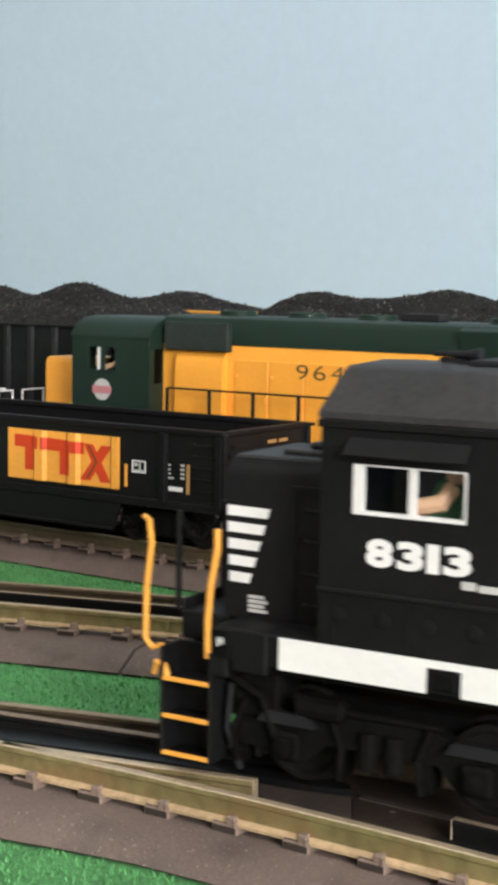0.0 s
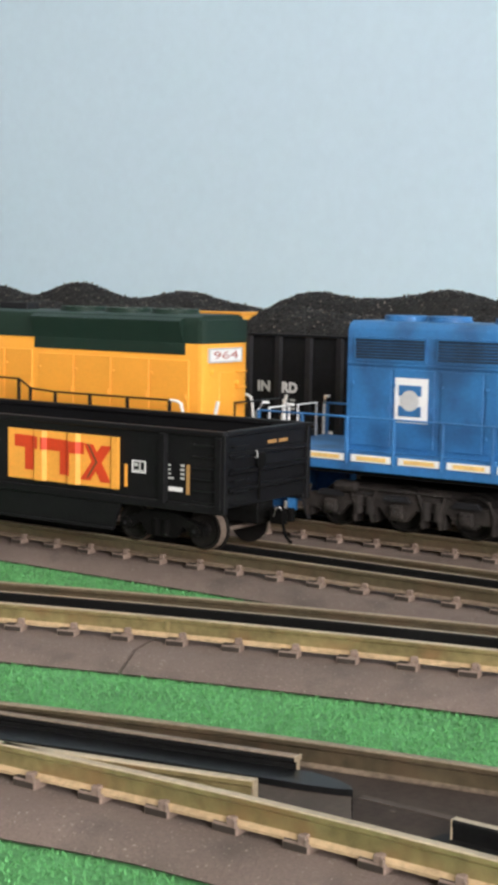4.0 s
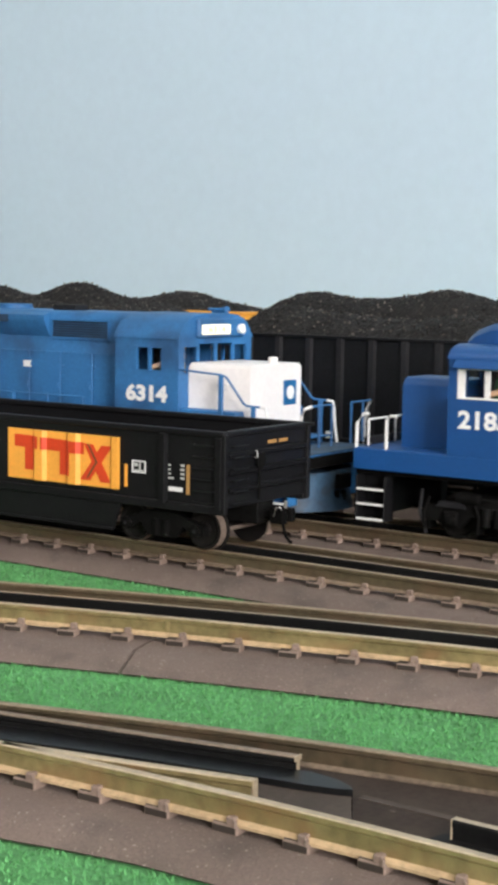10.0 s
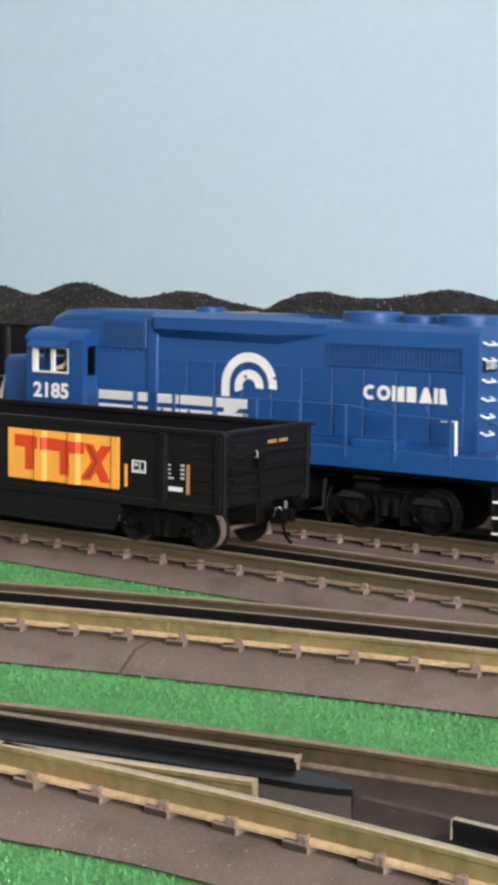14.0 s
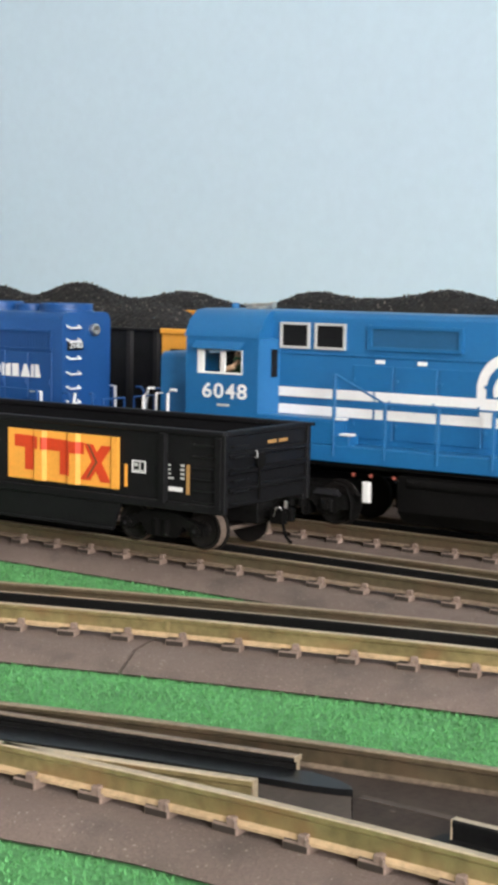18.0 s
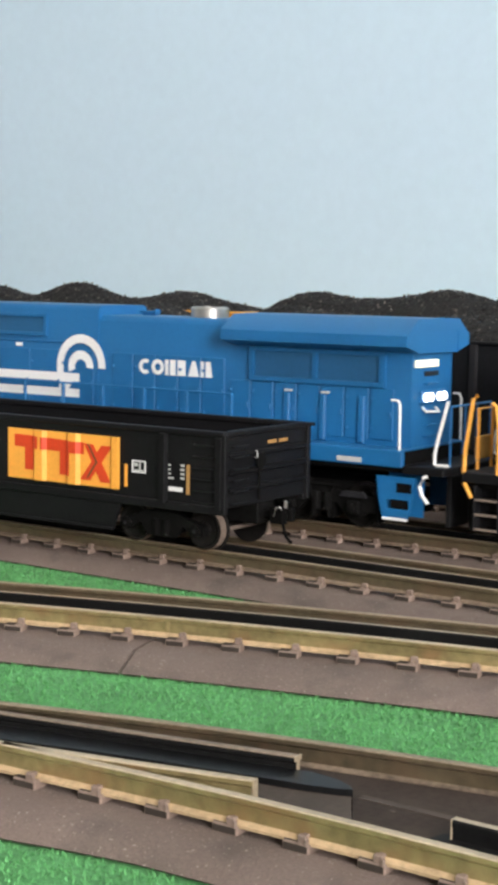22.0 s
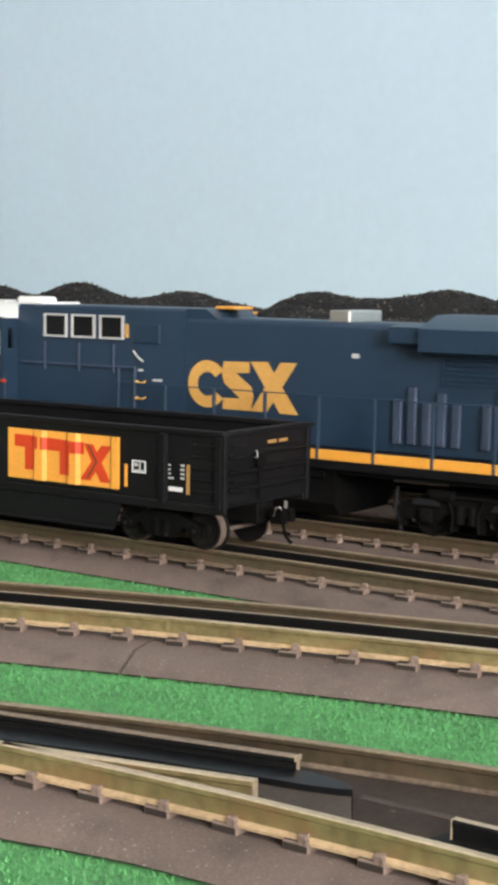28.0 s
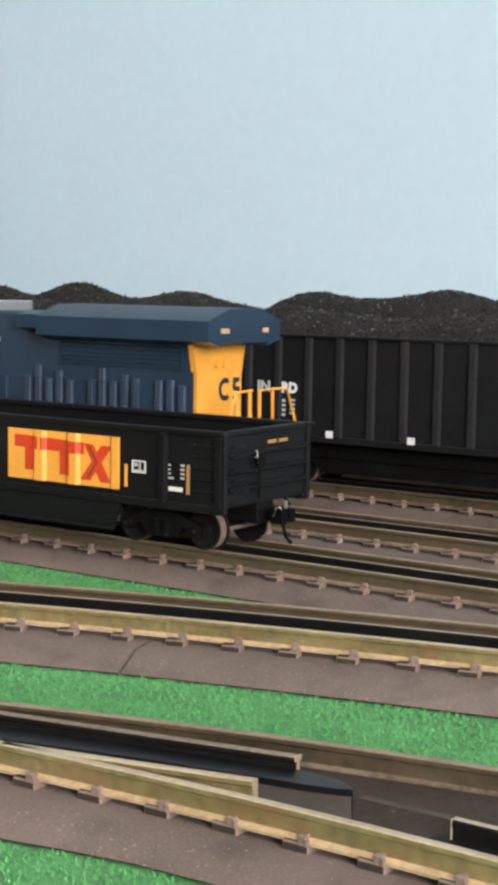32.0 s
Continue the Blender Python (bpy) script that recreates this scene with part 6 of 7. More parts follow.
    for s in (-1, 1):
        ya, yb = sorted((s * 31, s * 29.8))
        st = part("step_well", Shape().prism("y", [(173.8, 26.6), (193, 26.6), (191.6, 16.4), (190.4, 16.4), (179.4, 16.4), (175.2, 16.4)], ya, yb)
                  .prism("y", [(176.0, 12.4), (190.8, 12.4), (189.0, 7.6), (177.4, 7.6)], ya, yb).prism("y", [(175.2, 16.4), (179.2, 16.4), (179.2, 12.4), (176, 12.4)], ya, yb)
                  .prism("y", [(190.2, 16.4), (191.6, 16.4), (190.8, 12.4), (190.2, 12.4)], ya, yb).box(174.5, 192, min(s * 20, s * 21), max(s * 20, s * 21), 8, 27), BLUE_C, t)
        part("step_slot", Shape().box(184, 191.4, *sorted((s * 31.0, s * 31.15)), 19.8, 24.0), UNDER, st)
        part("step_slot", Shape().box(181.4, 190, *sorted((s * 31.0, s * 31.15)), 12.6, 16.6), UNDER, st)
        part("step_edge", Shape().box(177.3, 189.1, *sorted((s * 31.3, s * 29)), 7.2, 8.5, 0.2), WHITE, st)
    part("pilot", Shape().box(203.6, 206, -22, 22, 5, 28, 0.4), BLACK, t)
    end_steps(t, -197, -1, UNDER, PALE, w=15)
    part("warning_label", Shape().box(153.5, 166, -31.3, -31, 31.6, 33.8), PALE, t)
    fuel_tank(t, -55, 50)
    for x in (-126, 126):
        loco_truck(t, x)


# navy six-axle diesel with a yellow end
def navy_loco():
    c = 1269.5
    t = thing("locomotive", "navy diesel locomotive with a white cab roof and yellow end", "locomotive", "locomotives of the passing train", at=at_u(c))
    TRAIN.append((t, c))
    deck(t, -219, 225, BLACK, 27, 31.4)
    for s in (-1, 1):
        ya, yb = sorted((s * 28, s * 31.2))
        part("sill_stripe", Shape().box(-201, 203, ya, yb, 31.2, 35.6, 0.2), GOLD, t, "golden yellow sill stripe")
    part("walkway", Shape().box(-201, 224.4, -30.6, 30.6, 31.4, 35.4, 0.1), GREY, t)
    # wide nose and body
    part("nose", Shape().prism("y", [(-202.6, 35.5), (-178, 35.5), (-178, 79.0), (-191, 78.0), (-193.4, 77.4), (-201.6, 70.4), (-202.6, 69.0)], -28, 28), NAVY, t, "sloping navy nose")
    cab(t, -178, -138.6, 36, 88.8, 89.6, NAVY, (-170.9, -141.2, 71.0, 83.6), arch=3, ends=([(-24, -4, 79.5, 87), (4, 24, 79.5, 87)], [(-27.5, -23.5, 73.5, 84.5), (23.5, 27.5, 73.5, 84.5)]), roof_name="ceiling_panel")
    part("cab_roof", Shape().loft([[(x, y, z) for y, z in ((-30.8, 89.6), (-30.6, 90.4), (-21 + k, 95.6 - k), (-14, 97.2 - k), (14, 97.2 - k), (21 - k, 95.6 - k), (30.6, 90.4), (30.8, 89.6))] for x, k in ((-177.6, 3.4), (-170, 0.6), (-160, 0), (-138.2, 0))]), WHITE, t, "white cab roof")
    part("roof_rise", Shape().loft([[(x, y, z) for y, z in ((-17, 96.4), (-14, h), (14, h), (17, 96.4))] for x, h in ((-138.2, 97.4), (-126, 98.2))]), WHITE, t)
    part("nose_hatch", Shape().prism("y", [(-199, 73.6), (-193, 79.0), (-184, 80.2), (-179, 80.4), (-179, 75)], -15, 15), PALE, t, "pale grey nose hatch")
    part("bell", Shape().turn("z", (-186, -8, 78), [(2.2, 0), (2.0, 1.4), (1.0, 2.6), (0.3, 2.8)], 14), GREY, t)
    part("roof_unit", Shape().box(-151, -135, -8, 8, 96.6, 100.8, 1.4), WHITE, t, "white air-conditioning unit")
    part("roof_antenna", Shape().box(-172, -162, -5, 5, 96.4, 98.6, 0.5), PALE, t)
    part("road_number", digits("623", -166.0, -146.8, 57.8, 65.0, -31.0, 0.015, 0.14), GOLD_D, t, "yellow road number")
    for x, d in ((-172.4, -1), (-142.4, 1)):
        part("lightning_stripe", flat([(x, 67.4), (x + 1.0, 67), (x + 1.0 - d, 62.4), (x + 1.5 - 1.2 * d, 62.4), (x + 0.6 - 2.4 * d, 55.4), (x + 0.2 - 1.4 * d, 60.6), (x - 0.3 - 1.0 * d, 60.6)], -31.0), GOLD_D, t)
    part("marker_light", Shape().box(-140, -136.5, -31.5, -31, 56, 57.8, 0.2), RED, t)
    hood(t, -138.6, -29, 20.0, 36, 97.0, NAVY, c=2.0)
    part("panel_strip", Shape().box(-136, -59.4, -20.8, 20.8, 66.2, 67.4, 0.2), NAVY_L, t)
    for x, z0, z1 in ((-119.2, 63.4, 78), (-96, 63.6, 78), (-73.2, 63.8, 78), (-69.8, 36, 66.2), (-59.6, 36, 67.4)):
        part("panel_strip", Shape().box(x - 0.6, x + 0.6, -21.1, 21.1, z0, z1, 0.2), NAVY_L, t)
    for z in (60.6, 52.6):
        part("grab_iron", Shape().tube([(-58, -20, z), (-58, -21.8, z - 0.8), (-53, -21.8, z - 0.8), (-53, -20, z)], 0.45), GOLD_D, t, "small yellow grab iron")
    part("grab_iron", Shape().tube([(-60.3, -20.6, 75.2), (-57.3, -21.4, 72.6), (-54.3, -20.6, 70.2)], 0.5), PALE, t)
    part("warning_label", Shape().box(-57.4, -54.6, -20.4, -20, 65.3, 66.5), PALE, t)
    part("warning_label", Shape().box(-48.2, -42.5, -20.4, -20, 60.7, 61.9), PALE, t)
    part("filler_strip", Shape().box(-65.9, -63.9, -20.5, -20, 81.7, 88.6), GOLD_D, t)
    part("step_box", Shape().box(-54, -29, -29.6, -20, 36, 45, 0.4), NAVY, t)
    part("warning_label", Shape().box(-43.6, -39.2, -30.0, -29.6, 39.4, 43.2, 0.1), SALMON, t)
    part("warning_label", Shape().box(-62, -60, -29.2, -28.7, 17.6, 23.4, 0.1), RUST, t)
    part("marker_light", Shape().turn("y", (-40.7, -29, 27.6), [(0.9, 0), (0.9, -0.7), (0.3, -0.9)], 10), RED, t)
    part("panel_strip", Shape().box(-138.4, -137.2, -31.3, -30.4, 38, 58), NAVY_L, t)
    part("warning_label", Shape().box(-145, -140.6, -31.4, -31, 28, 30), PALE, t)
    for k in range(3):
        x0 = -119.4 + k * 18.6
        for s in (-1, 1):
            ya, yb = sorted((s * 20, s * 21.3))
            w = part("vent_frame", panel("y", ya, yb, x0, x0 + 15.4, 80.6, 92.6, [(x0 + 1.0, x0 + 14.4, 81.6, 91.6)]), PALE, t, "pale framed square vent")
            part("vent_screen", Shape().box(x0 + 1.0, x0 + 14.4, min(s * 20, s * 20.4), max(s * 20, s * 20.4), 81.6, 91.6), BLACK, w)
    part("small_hatch", Shape().box(-60.8, -44.1, -20.7, -20, 79.4, 88.8, 0.2), NAVY, t)
    hood(t, -29, 88, 19.6, 36, 93, NAVY, c=3)
    part("roof_step", Shape().prism("y", [(-29, 92), (-10, 92), (-18, 97), (-29, 97)], -18, 18), NAVY, t)
    hood(t, 88, 196, HOOD, 36, 90, NAVY, c=1)
    for s in (-1, 1):
        part("radiator_wing", Shape().prism("x", [(s * HOOD, 79), (s * 31, 81.8), (s * 31, 91.6), (s * 14, 97.4), (0, 97.6), (0, 88), (s * HOOD, 88)], 104, 213), NAVY, t, "overhanging navy radiator wing")
        part("radiator_wing", Shape().prism("x", [(s * 19, 83), (s * 28, 85), (s * 28, 92), (s * 17, 93.4)], 88, 104), NAVY, t)
    part("wing_end", Shape().box(196, 212.8, -HOOD - 0.2, HOOD + 0.2, 80.6, 90, 0.2), NAVY, t)
    part("exhaust_housing", Shape().box(49.5, 60.5, -15, 15, 92.6, 98.2, 0.6), STEEL, t, "pale metal exhaust housing")
    part("intake_hatch", Shape().box(-20, -8, -8, 8, 97, 98.4, 0.4), GOLD, t)
    # three bold yellow shapes on the side
    y = -19.6
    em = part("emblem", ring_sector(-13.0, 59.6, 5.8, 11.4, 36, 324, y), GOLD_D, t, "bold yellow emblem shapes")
    part("emblem_block", flat([(-3.4, 70.8), (11.4, 71.2), (11.4, 66.0), (3.6, 65.6), (12.6, 59.4), (14.0, 55), (12.4, 48), (-3.6, 48), (-3.6, 53.4), (6.2, 53.6), (-3.0, 60.6), (-4.6, 65.6)], y), GOLD_D, em)
    em.location = (-0.0024, 0, 0.0016)
    part("emblem_cross", flat([(12.0, 71.4), (21.6, 71.6), (39.2, 47.6), (29.0, 47.8)], y), GOLD_D, em)
    part("emblem_cross", flat([(38.2, 71.8), (29.0, 71.6), (12.4, 48.0), (21.8, 48.0)], y - 0.15), GOLD_D, em)
    part("warning_label", Shape().box(33, 39, -20.1, -19.6, 44.6, 46.2), PALE, t)
    part("warning_label", Shape().box(65, 68.6, -20.1, -19.6, 77.0, 79.0), PALE, t)
    rngp = random.Random(8)
    for i in range(15):
        x = 87.4 + i * 7.2
        if i in (5, 11):
            continue
        part("door_pillar", Shape().box(x, x + 4.2, -HOOD - 2.2, -HOOD, 40, 58 + rngp.uniform(0, 8), 0.4), NAVY_L, t)
        part("door_pillar", Shape().box(x, x + 4.2, HOOD, HOOD + 2.2, 40, 62, 0.4), NAVY_L, t)
    grille(t, 110, 190, 67, 79.6, HOOD, NAVY, NAVY, 5)
    # yellow end, wider at the top
    part("end_cap", Shape().prism("x", [(-HOOD + 0.5, 36), (HOOD - 0.5, 36), (HOOD - 0.5, 64), (22.5, 80.4), (-22.5, 80.4), (-HOOD + 0.5, 64)], 194.6, 198), GOLD, t, "golden yellow rear end")
    rs = Shape()
    for k in range(21):
        a = radians(48 + 264 * k / 20)
        rs.v += [(198.3, 4.4 + 3.2 * math.cos(a), 57 + 3.2 * math.sin(a)), (198.3, 4.4 + 5.6 * math.cos(a), 57 + 5.8 * math.sin(a))]
    rs.f = [(2 * k, 2 * k + 1, 2 * k + 3, 2 * k + 2) for k in range(20)]
    part("end_emblem", rs, NAVY, t, "navy shapes on the yellow end")
    part("end_emblem", Shape().box(198, 198.3, 11.5, 17, 60.2, 62.6).box(198, 198.3, 11.5, 17, 51.2, 53.6).box(198, 198.3, 11.2, 13.6, 57.6, 60.6).box(198, 198.3, 11.5, 17, 56, 58).box(198, 198.3, 15, 17.4, 53.4, 56.6), NAVY, t)
    part("number_board", Shape().box(213, 213.4, -21, -14, 85.6, 88, 0.1), FLESH, t, "pale number board")
    part("number_board", Shape().box(213, 213.4, 15, 20, 85.6, 88, 0.1), FLESH, t, "pale number board")
    part("headlight", Shape().turn("x", (198, -3, 70), [(2.3, 0), (2.3, 1.2), (0.4, 1)], 12).turn("x", (198, 3, 70), [(2.3, 0), (2.3, 1.2), (0.4, 1)], 12), GOLD, t)
    rail_run(t, [-61.6 + 29 * i for i in range(9)], 36, [60] * 9, NAVY, r=0.35)
    for s in (-1, 1):
        part("grab_rail", Shape().tube([(204.6, s * 30.6, 38), (204.8, s * 30.6, 30.5)], 0.8), GOLD, t)
        part("grab_rail", Shape().tube([(222.4, s * 30.6, 40), (221.9, s * 30.6, 30), (219.6, s * 30.6, 27.6)], 0.7), GOLD, t)
        part("step_bar", Shape().tube([(211.2, s * 30.6, 29.4), (226, s * 30.6, 30.4)], 0.6), GOLD, t)
        part("walkway_edge", Shape().box(205, 212, min(s * 30.6, s * 31), max(s * 30.6, s * 31), 34.8, 36.2, 0.1), WHITE, t)
        part("grab_rail", Shape().tube([(219.4, s * 30.8, 27.4), (219.0, s * 30.8, 23), (220.4, s * 30.8, 20.6), (224.4, s * 30.4, 17.6)], 0.9), GOLD, t)
        part("end_rail", Shape().tube([(223.5, s * 9, 58.4), (223.5, s * 22, 58), (223.5, s * 30, 42), (223.5, s * 30, 33), (222, s * 29, 32)], 0.75), GOLD, t)
        for a, b in ((-22, -11), (-2.5, 9)):
            if s < 0:
                part("end_rail", Shape().tube([(224, a, 35), (223.5, a, 58), (223.5, b, 58.4), (224, b, 35)], 1.0), GOLD, t)
    part("end_rail", Shape().tube([(-213.6, -29, 64.4), (-215.1, -30, 63), (-218.2, -30, 41), (-218.5, -30, 30.4), (-217, -30, 29.4), (-212.9, -30, 29.3)], 0.9), GOLD, t, "yellow grab rail")
    part("end_rail", Shape().tube([(-218, -30.4, 27), (-216, -30.6, 23.6), (-214.4, -30.6, 20.6)], 0.9), GOLD, t, "yellow grab rail")
    part("end_rail", Shape().tube([(-206.4, -30, 61.4), (-204.4, -30, 60), (-203, -30, 50), (-202.8, -30, 30.4)], 0.9), GOLD, t, "yellow grab rail")
    part("end_rail", Shape().tube([(-217, -20, 31), (-217, -20, 58), (-217, -6, 58), (-217, -6, 31)], 0.8).tube([(-217, 6, 31), (-217, 6, 58), (-217, 20, 58), (-217, 20, 31)], 0.8), GOLD, t, "yellow end railing")
    part("end_plate", Shape().box(-218.4, -217.4, -20, -6, 36, 46, 0.3), GOLD_D, t)
    part("end_plate", Shape().box(-218.6, -216.8, -27, 27, 27, 31, 0.4), BLACK, t)
    part("end_plate", Shape().box(223.8, 225.6, -27, 27, 24, 36, 0.4), BLACK, t)
    part("marker_light", Shape().turn("x", (225.6, -15, 31), [(1.6, 0), (1.6, 1), (0.3, 1.1)], 10), surface("green lens", (0.1, 0.6, 0.25), 0.3), t)
    part("marker_light", Shape().turn("x", (225.6, 4, 31), [(1.6, 0), (1.6, 1), (0.3, 1.1)], 10), RED, t)
    for x in (-121, -98.4, -75.3):
        part("warning_label", Shape().box(x - 2.2, x + 2.2, -31.7, -31.2, 29.0, 33.0, 0.2), SALMON, t)
    end_steps(t, 225, 1, BLACK, PALE, w=11.3, back=11.4, z0=7.4)
    end_steps(t, -219, -1, BLACK, PALE_RUST, w=12, back=5.6, z0=6.6, pilot=UNDER)
    fuel_tank(t, -60, 62)
    for x in (-146, 146):
        loco_truck(t, x, 3, 38)


# black diesel with a high short hood on the near track
def black_loco():
    t = thing("locomotive", "black diesel locomotive with high short hood and white sill stripe", "locomotive", at=pose(-0.0617, 0.3024, 0, 0, 0, 4.2))
    deck(t, -127, 214, BLACK_G, 28, 35, top=BLACK_G)
    part("end_platform", Shape().box(-143, -127, -18, 18, 28, 34.6, 0.4), BLACK_G, t)
    for s in (-1, 1):
        part("pipe_bundle", Shape().tube([(-126, s * 26, 24), (-116, s * 27, 20), (-112, s * 27, 10)], 1.2).tube([(-126, s * 24, 20), (-118, s * 25, 14), (-118, s * 25, 6)], 1.0).box(-124, -113, min(s * 14, s * 26), max(s * 14, s * 26), 14, 27, 0.6), UNDER, t)
        part("sand_box", Shape().box(-127, -123, min(s * 20, s * 31), max(s * 20, s * 31), 24, 35, 0.4), BLACK_G, t)
    for s in (-1, 1):
        ya, yb = sorted((s * 31, s * 31.35))
        part("sill_stripe", panel("y", ya, yb, -110, 190, 29.6, 35.0, [(-76, -68.4, 28, 33.4), (40, 48, 28, 33.4)]), WHITE, t, "white stripe along the sill")
        part("jack_pad", Shape().box(-75, -69.4, min(s * 31, s * 32), max(s * 31, s * 32), 29, 33, 0.4), UNDER, t)
        part("sill_box", Shape().box(-122, -113, min(s * 24, s * 31.4), max(s * 24, s * 31.4), 26, 35.4, 0.4), BLACK_G, t)
    nose = hood(t, -131, -101, 19, 35, 71, BLACK_G, "nose", 4, "high black short hood")
    part("nose_roof", Shape().prism("x", [(-15.4, 70.9), (15.4, 70.9), (14.6, 71.5), (-14.6, 71.5)], -130.6, -101), ROOF_GREY, t, "grey top of the short hood")
    part("nose_hatch", Shape().box(-122, -106, -9, 9, 70.8, 72.6, 0.4).box(-118, -110, -4, 4, 72.6, 74, 0.5), ROOF_GREY, t)
    for k in range(5):
        a, b = -130.4 + k * 0.2, -119.4 - k * 1.1
        z = 60.4 - k * 3.75
        part("nose_stripe", flat([(a, z), (b, z - 0.2), (b - 0.8, z - 2.4), (a, z - 2.3)], -19.0), WHITE, t, "white slanted nose stripe")
    for k in range(4):
        part("stencil_mark", Shape().box(-124.6, -119.8 - (k % 2) * 0.8, -19.3, -19, 36.6 + k * 1.05, 37.3 + k * 1.05), PALE, t)
    part("stencil_mark", Shape().box(-125.6, -124.9, -31.2, -31, 31, 33).box(-124.6, -123.9, -31.2, -31, 31.6, 33), PALE, t)
    part("door_frame", Shape().box(-114, -113, -19.8, -19, 36, 66).box(-113, -102, -19.8, -19, 65, 66), BLACK_G, t)
    cab(t, -101, -56, 35, 82.6, 93.6, BLACK_G, (-93.4, -68.6, 63.2, 73.6), visor=BLACK_G, arch=9, roof_mat=ROOF_GREY, fig=1.45, bars=(0.09, 0.50, 0.56), lift=1.6, crease=True,
        ends=([(-28, -21, 60, 75), (21, 28, 60, 75)], [(-28, -21, 60, 75), (21, 28, 60, 75)]), frame_mat=WHITE)
    number = Shape()
    for ch, xa, xb in (("8", -90.2, -84.0), ("3", -83.2, -77.3), ("1", -76.7, -73.9), ("3", -73.1, -67.0)):
        one = lettering(ch, xa, xb, 52.6, 58.6, -31.0, 0.05)
        number.add(one.v, one.f)
    part("road_number", number, WHITE, t, "bold white road number")
    part("stencil_mark", Shape().box(-69, -66, -31.35, -31, 50.2, 51.8).box(-65.4, -58, -31.35, -31, 50.0, 51.4), PALE, t)
    part("belt_rail", Shape().box(-101, -56, -31.9, -31, 46.3, 47.3, 0.2), BLACK_G, t)
    for x in (-96, -86, -76, -66):
        part("access_cover", Shape().turn("y", (x, -31, 41.5), [(1.7, 0), (1.7, -0.3), (1.2, -0.5), (0.3, -0.5)], 14), BLACK_G, t)
    for x in (-97.6, -81, -60):
        part("panel_seam", Shape().box(x, x + 0.6, -31.35, -31, 36, 46.3), BLACK_G, t)
    for z in (40, 47, 54, 61):
        part("grab_iron", Shape().tube([(-110, -19, z), (-110, -20.6, z), (-104, -20.6, z), (-104, -19, z)], 0.4), BLACK_G, t)
    part("eave_strip", Shape().box(-101.6, -56, -31.9, -31, 80.8, 82.4, 0.2), BLACK_G, t)
    horn(t, -84, 0, 93.4, GREY)
    part("roof_hatch", Shape().box(-78, -62, -8, 8, 93.2, 94.6, 0.4), GREY, t)
    hood(t, -56, 182, HOOD, 35, 91, BLACK_G)
    doors(t, -50, 176, 11, 38, 74, HOOD, BLACK_G)
    grille(t, 120, 176, 76, 87, HOOD, BLACK_G, UNDER)
    for x in (20, 60, 110, 150):
        fan(t, x, 10, 91, BLACK_G, 3)
    for s in (-1, 1):
        y = s * 30
        part("grab_rail", Shape().tube([(-146.5, y * 0.95, 57.4), (-144.2, y, 57), (-143.6, y, 52), (-144.8, y, 42), (-145, y, 30), (-143, y, 28), (-140.5, y, 29)], 0.72), ORANGE, t, "orange grab rail")
        part("grab_rail", Shape().tube([(-126.4, y, 56.6), (-126.4, y, 52), (-128, y, 44), (-128.6, y, 36), (-128.4, y, 27.6)], 0.8), ORANGE, t, "orange grab rail")
        part("hose_loop", Shape().tube([(-143, y * 0.97, 22), (-141.8, y, 25), (-140, y, 24.6), (-139, y, 22)], 0.8), ORANGE, t)
    rail_run(t, [-50 + 25 * i for i in range(10)], 35, [56] * 10, BLACK_G)
    end_rails(t, 214, 1, 35, ORANGE)
    part("end_plate", Shape().box(-143.6, -143, -17, 17, 29, 37, 0.2), BLACK_G, t)
    part("end_chain", Shape().tube([(-142.6, -20, 57), (-142.6, -16, 52), (-142.6, -10, 49.6), (-142.6, -4, 52), (-142.6, 0, 56), (-142.6, 5, 51), (-142.6, 12, 50), (-142.6, 20, 57)], 0.8), UNDER, t)
    part("end_rail", Shape().tube([(-142.6, -20, 35), (-142.6, -20, 58)], 0.7).tube([(-142.6, 0, 35), (-142.6, 0, 58)], 0.7).tube([(-142.6, 20, 35), (-142.6, 20, 58)], 0.7), BLACK_G, t)
    end_steps(t, -143, -1, BLACK_G, ORANGE, z1=29, w=13.5, back=2.6, z0=3.8)
    end_steps(t, 214, 1, BLACK_G, ORANGE)
    fuel_tank(t, -20, 70)
    loco_truck(t, -88, 2, 44, detail=True)
    loco_truck(t, 140, 2, 44)
    return t


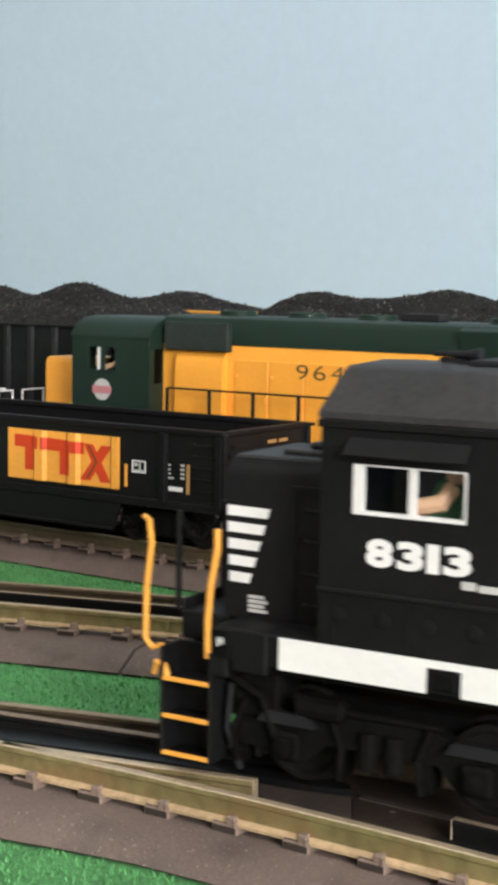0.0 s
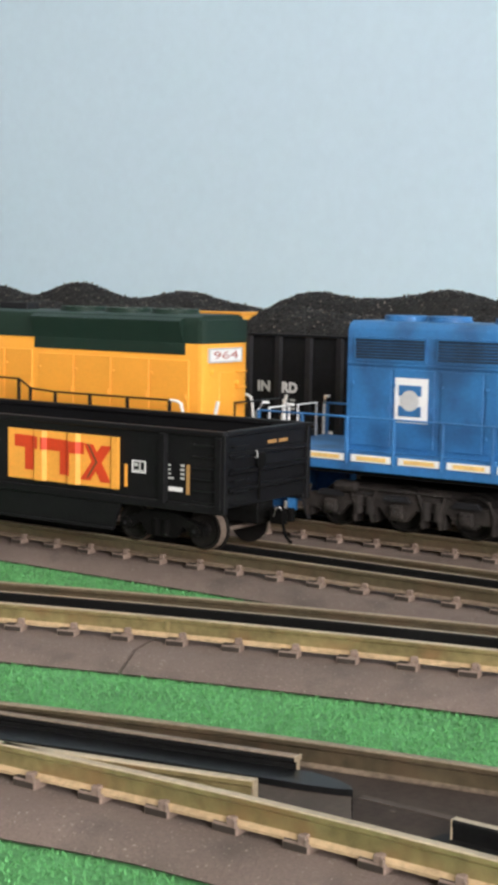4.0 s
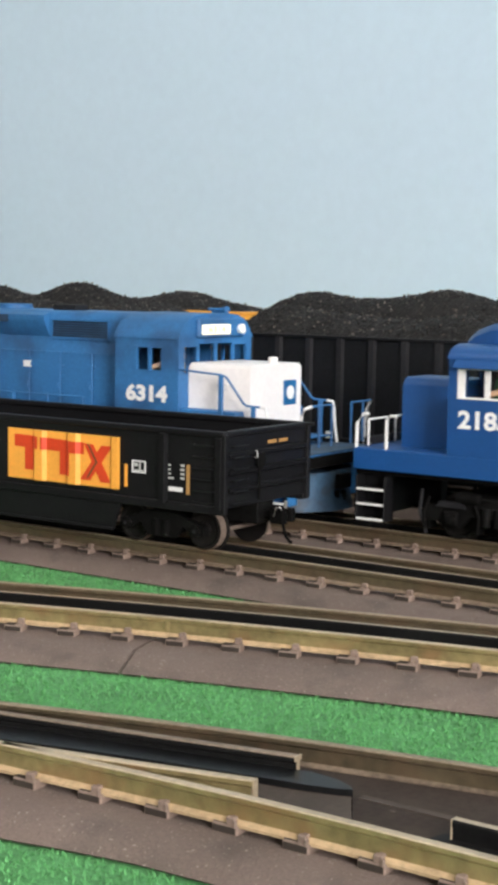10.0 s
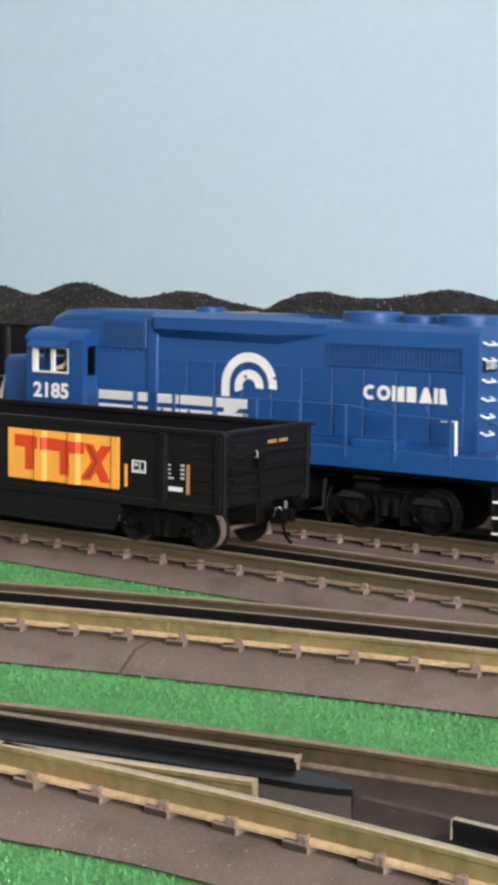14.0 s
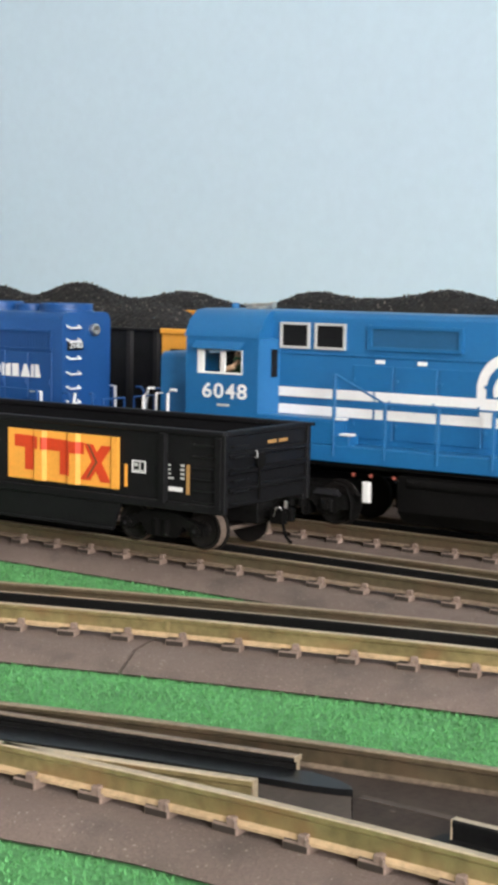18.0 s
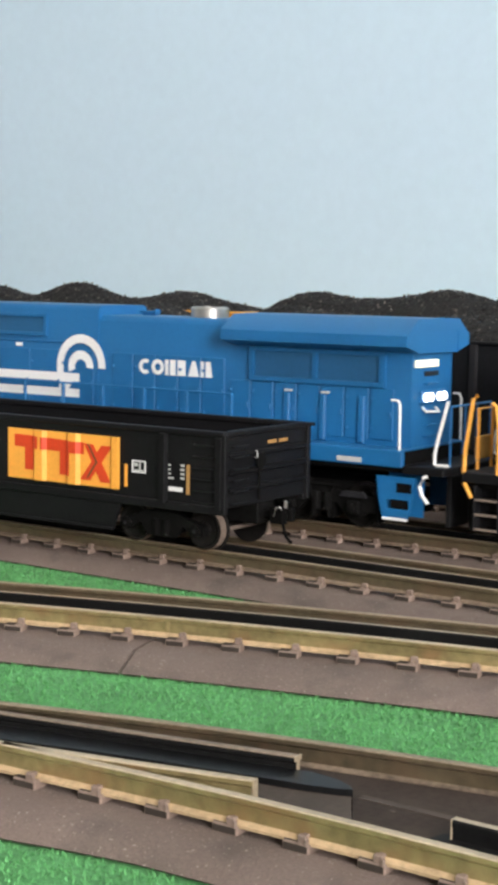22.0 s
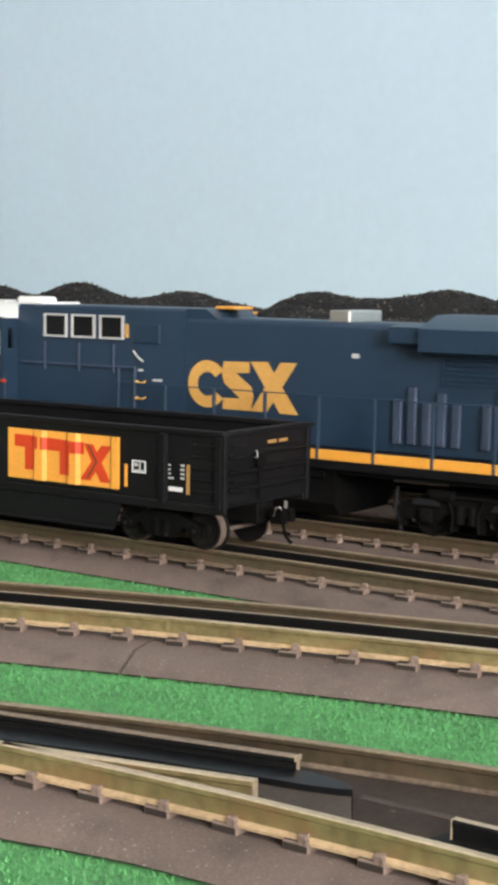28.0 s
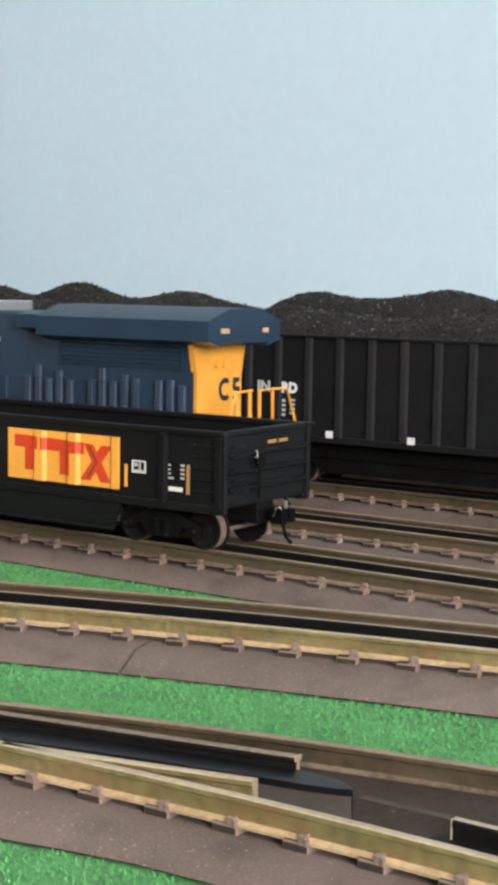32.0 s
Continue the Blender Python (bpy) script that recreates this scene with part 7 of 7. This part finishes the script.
yellow_loco()
blue_white_loco()
royal_loco()
bright_loco()
navy_loco()
BLACK_LOCO = black_loco()

# ---- what moves ----
# seconds and millimetres that the passing train has gone
GONE = [(0, 0.0), (0.5, -32.4), (1, -66.6), (1.5, -97.0), (2, -127.4), (2.5, -155.4), (3, -184.9), (3.5, -215.9), (5.5, -337.1), (6, -367.5),
        (6.5, -397.6), (7, -429.5), (7.5, -460.6), (8, -494.2), (8.5, -529.2), (9, -557.0), (9.5, -585.1), (10, -613.7), (10.5, -639.7), (11, -670.9),
        (11.5, -703.0), (12, -734.2), (12.5, -766.0), (13, -798.5), (13.5, -827.1), (14, -855.2), (14.5, -881.6), (16.5, -1000.1), (17, -1028.0), (17.5, -1059.1),
        (18, -1091.1), (18.5, -1120.2), (19, -1148.7), (19.5, -1181.5), (20, -1214.8), (20.5, -1246.6), (21, -1275.5), (21.5, -1301.6), (22, -1329.2), (22.5, -1357.0),
        (23, -1385.2), (23.5, -1414.0), (24, -1441.0), (24.5, -1470.9), (25, -1502.2), (25.5, -1531.2), (27.5, -1645.6), (28, -1674.9), (28.5, -1703.2), (29, -1733.0),
        (29.5, -1764.1), (30, -1793.2), (30.5, -1819.0), (31, -1844.1), (31.5, -1870.3), (32, -1894.9)]


def gone(t):
    return float(np.interp(t, [a for a, _ in GONE], [b for _, b in GONE]))


def spin(ob, x, r, way):
    """The rolling of a wheelset, a row every fifth of a second."""
    rows = []
    for i in range(161):
        t = i * 0.2
        rows.append((t, pose(x * MM, 0, r * MM, 0, math.degrees(way(t) / r), 0)))
    walk(ob, rows)


def motions():
    for ob, c in TRAIN:
        walk(ob, [(t, at_u(c + d)) for t, d in GONE])
        for w, x, r in WHEELS[ob.name]:
            spin(w, x, r, gone)
    rows = []
    for i in range(65):
        x, y, h = route(140 + 70.0 * i * 0.5)
        rows.append((i * 0.5, pose(x * MM, y * MM, 0, 0, 0, math.degrees(h))))
    walk(BLACK_LOCO, rows)
    for w, x, r in WHEELS[BLACK_LOCO.name]:
        spin(w, x, r, lambda t: 70.0 * t)


motions()
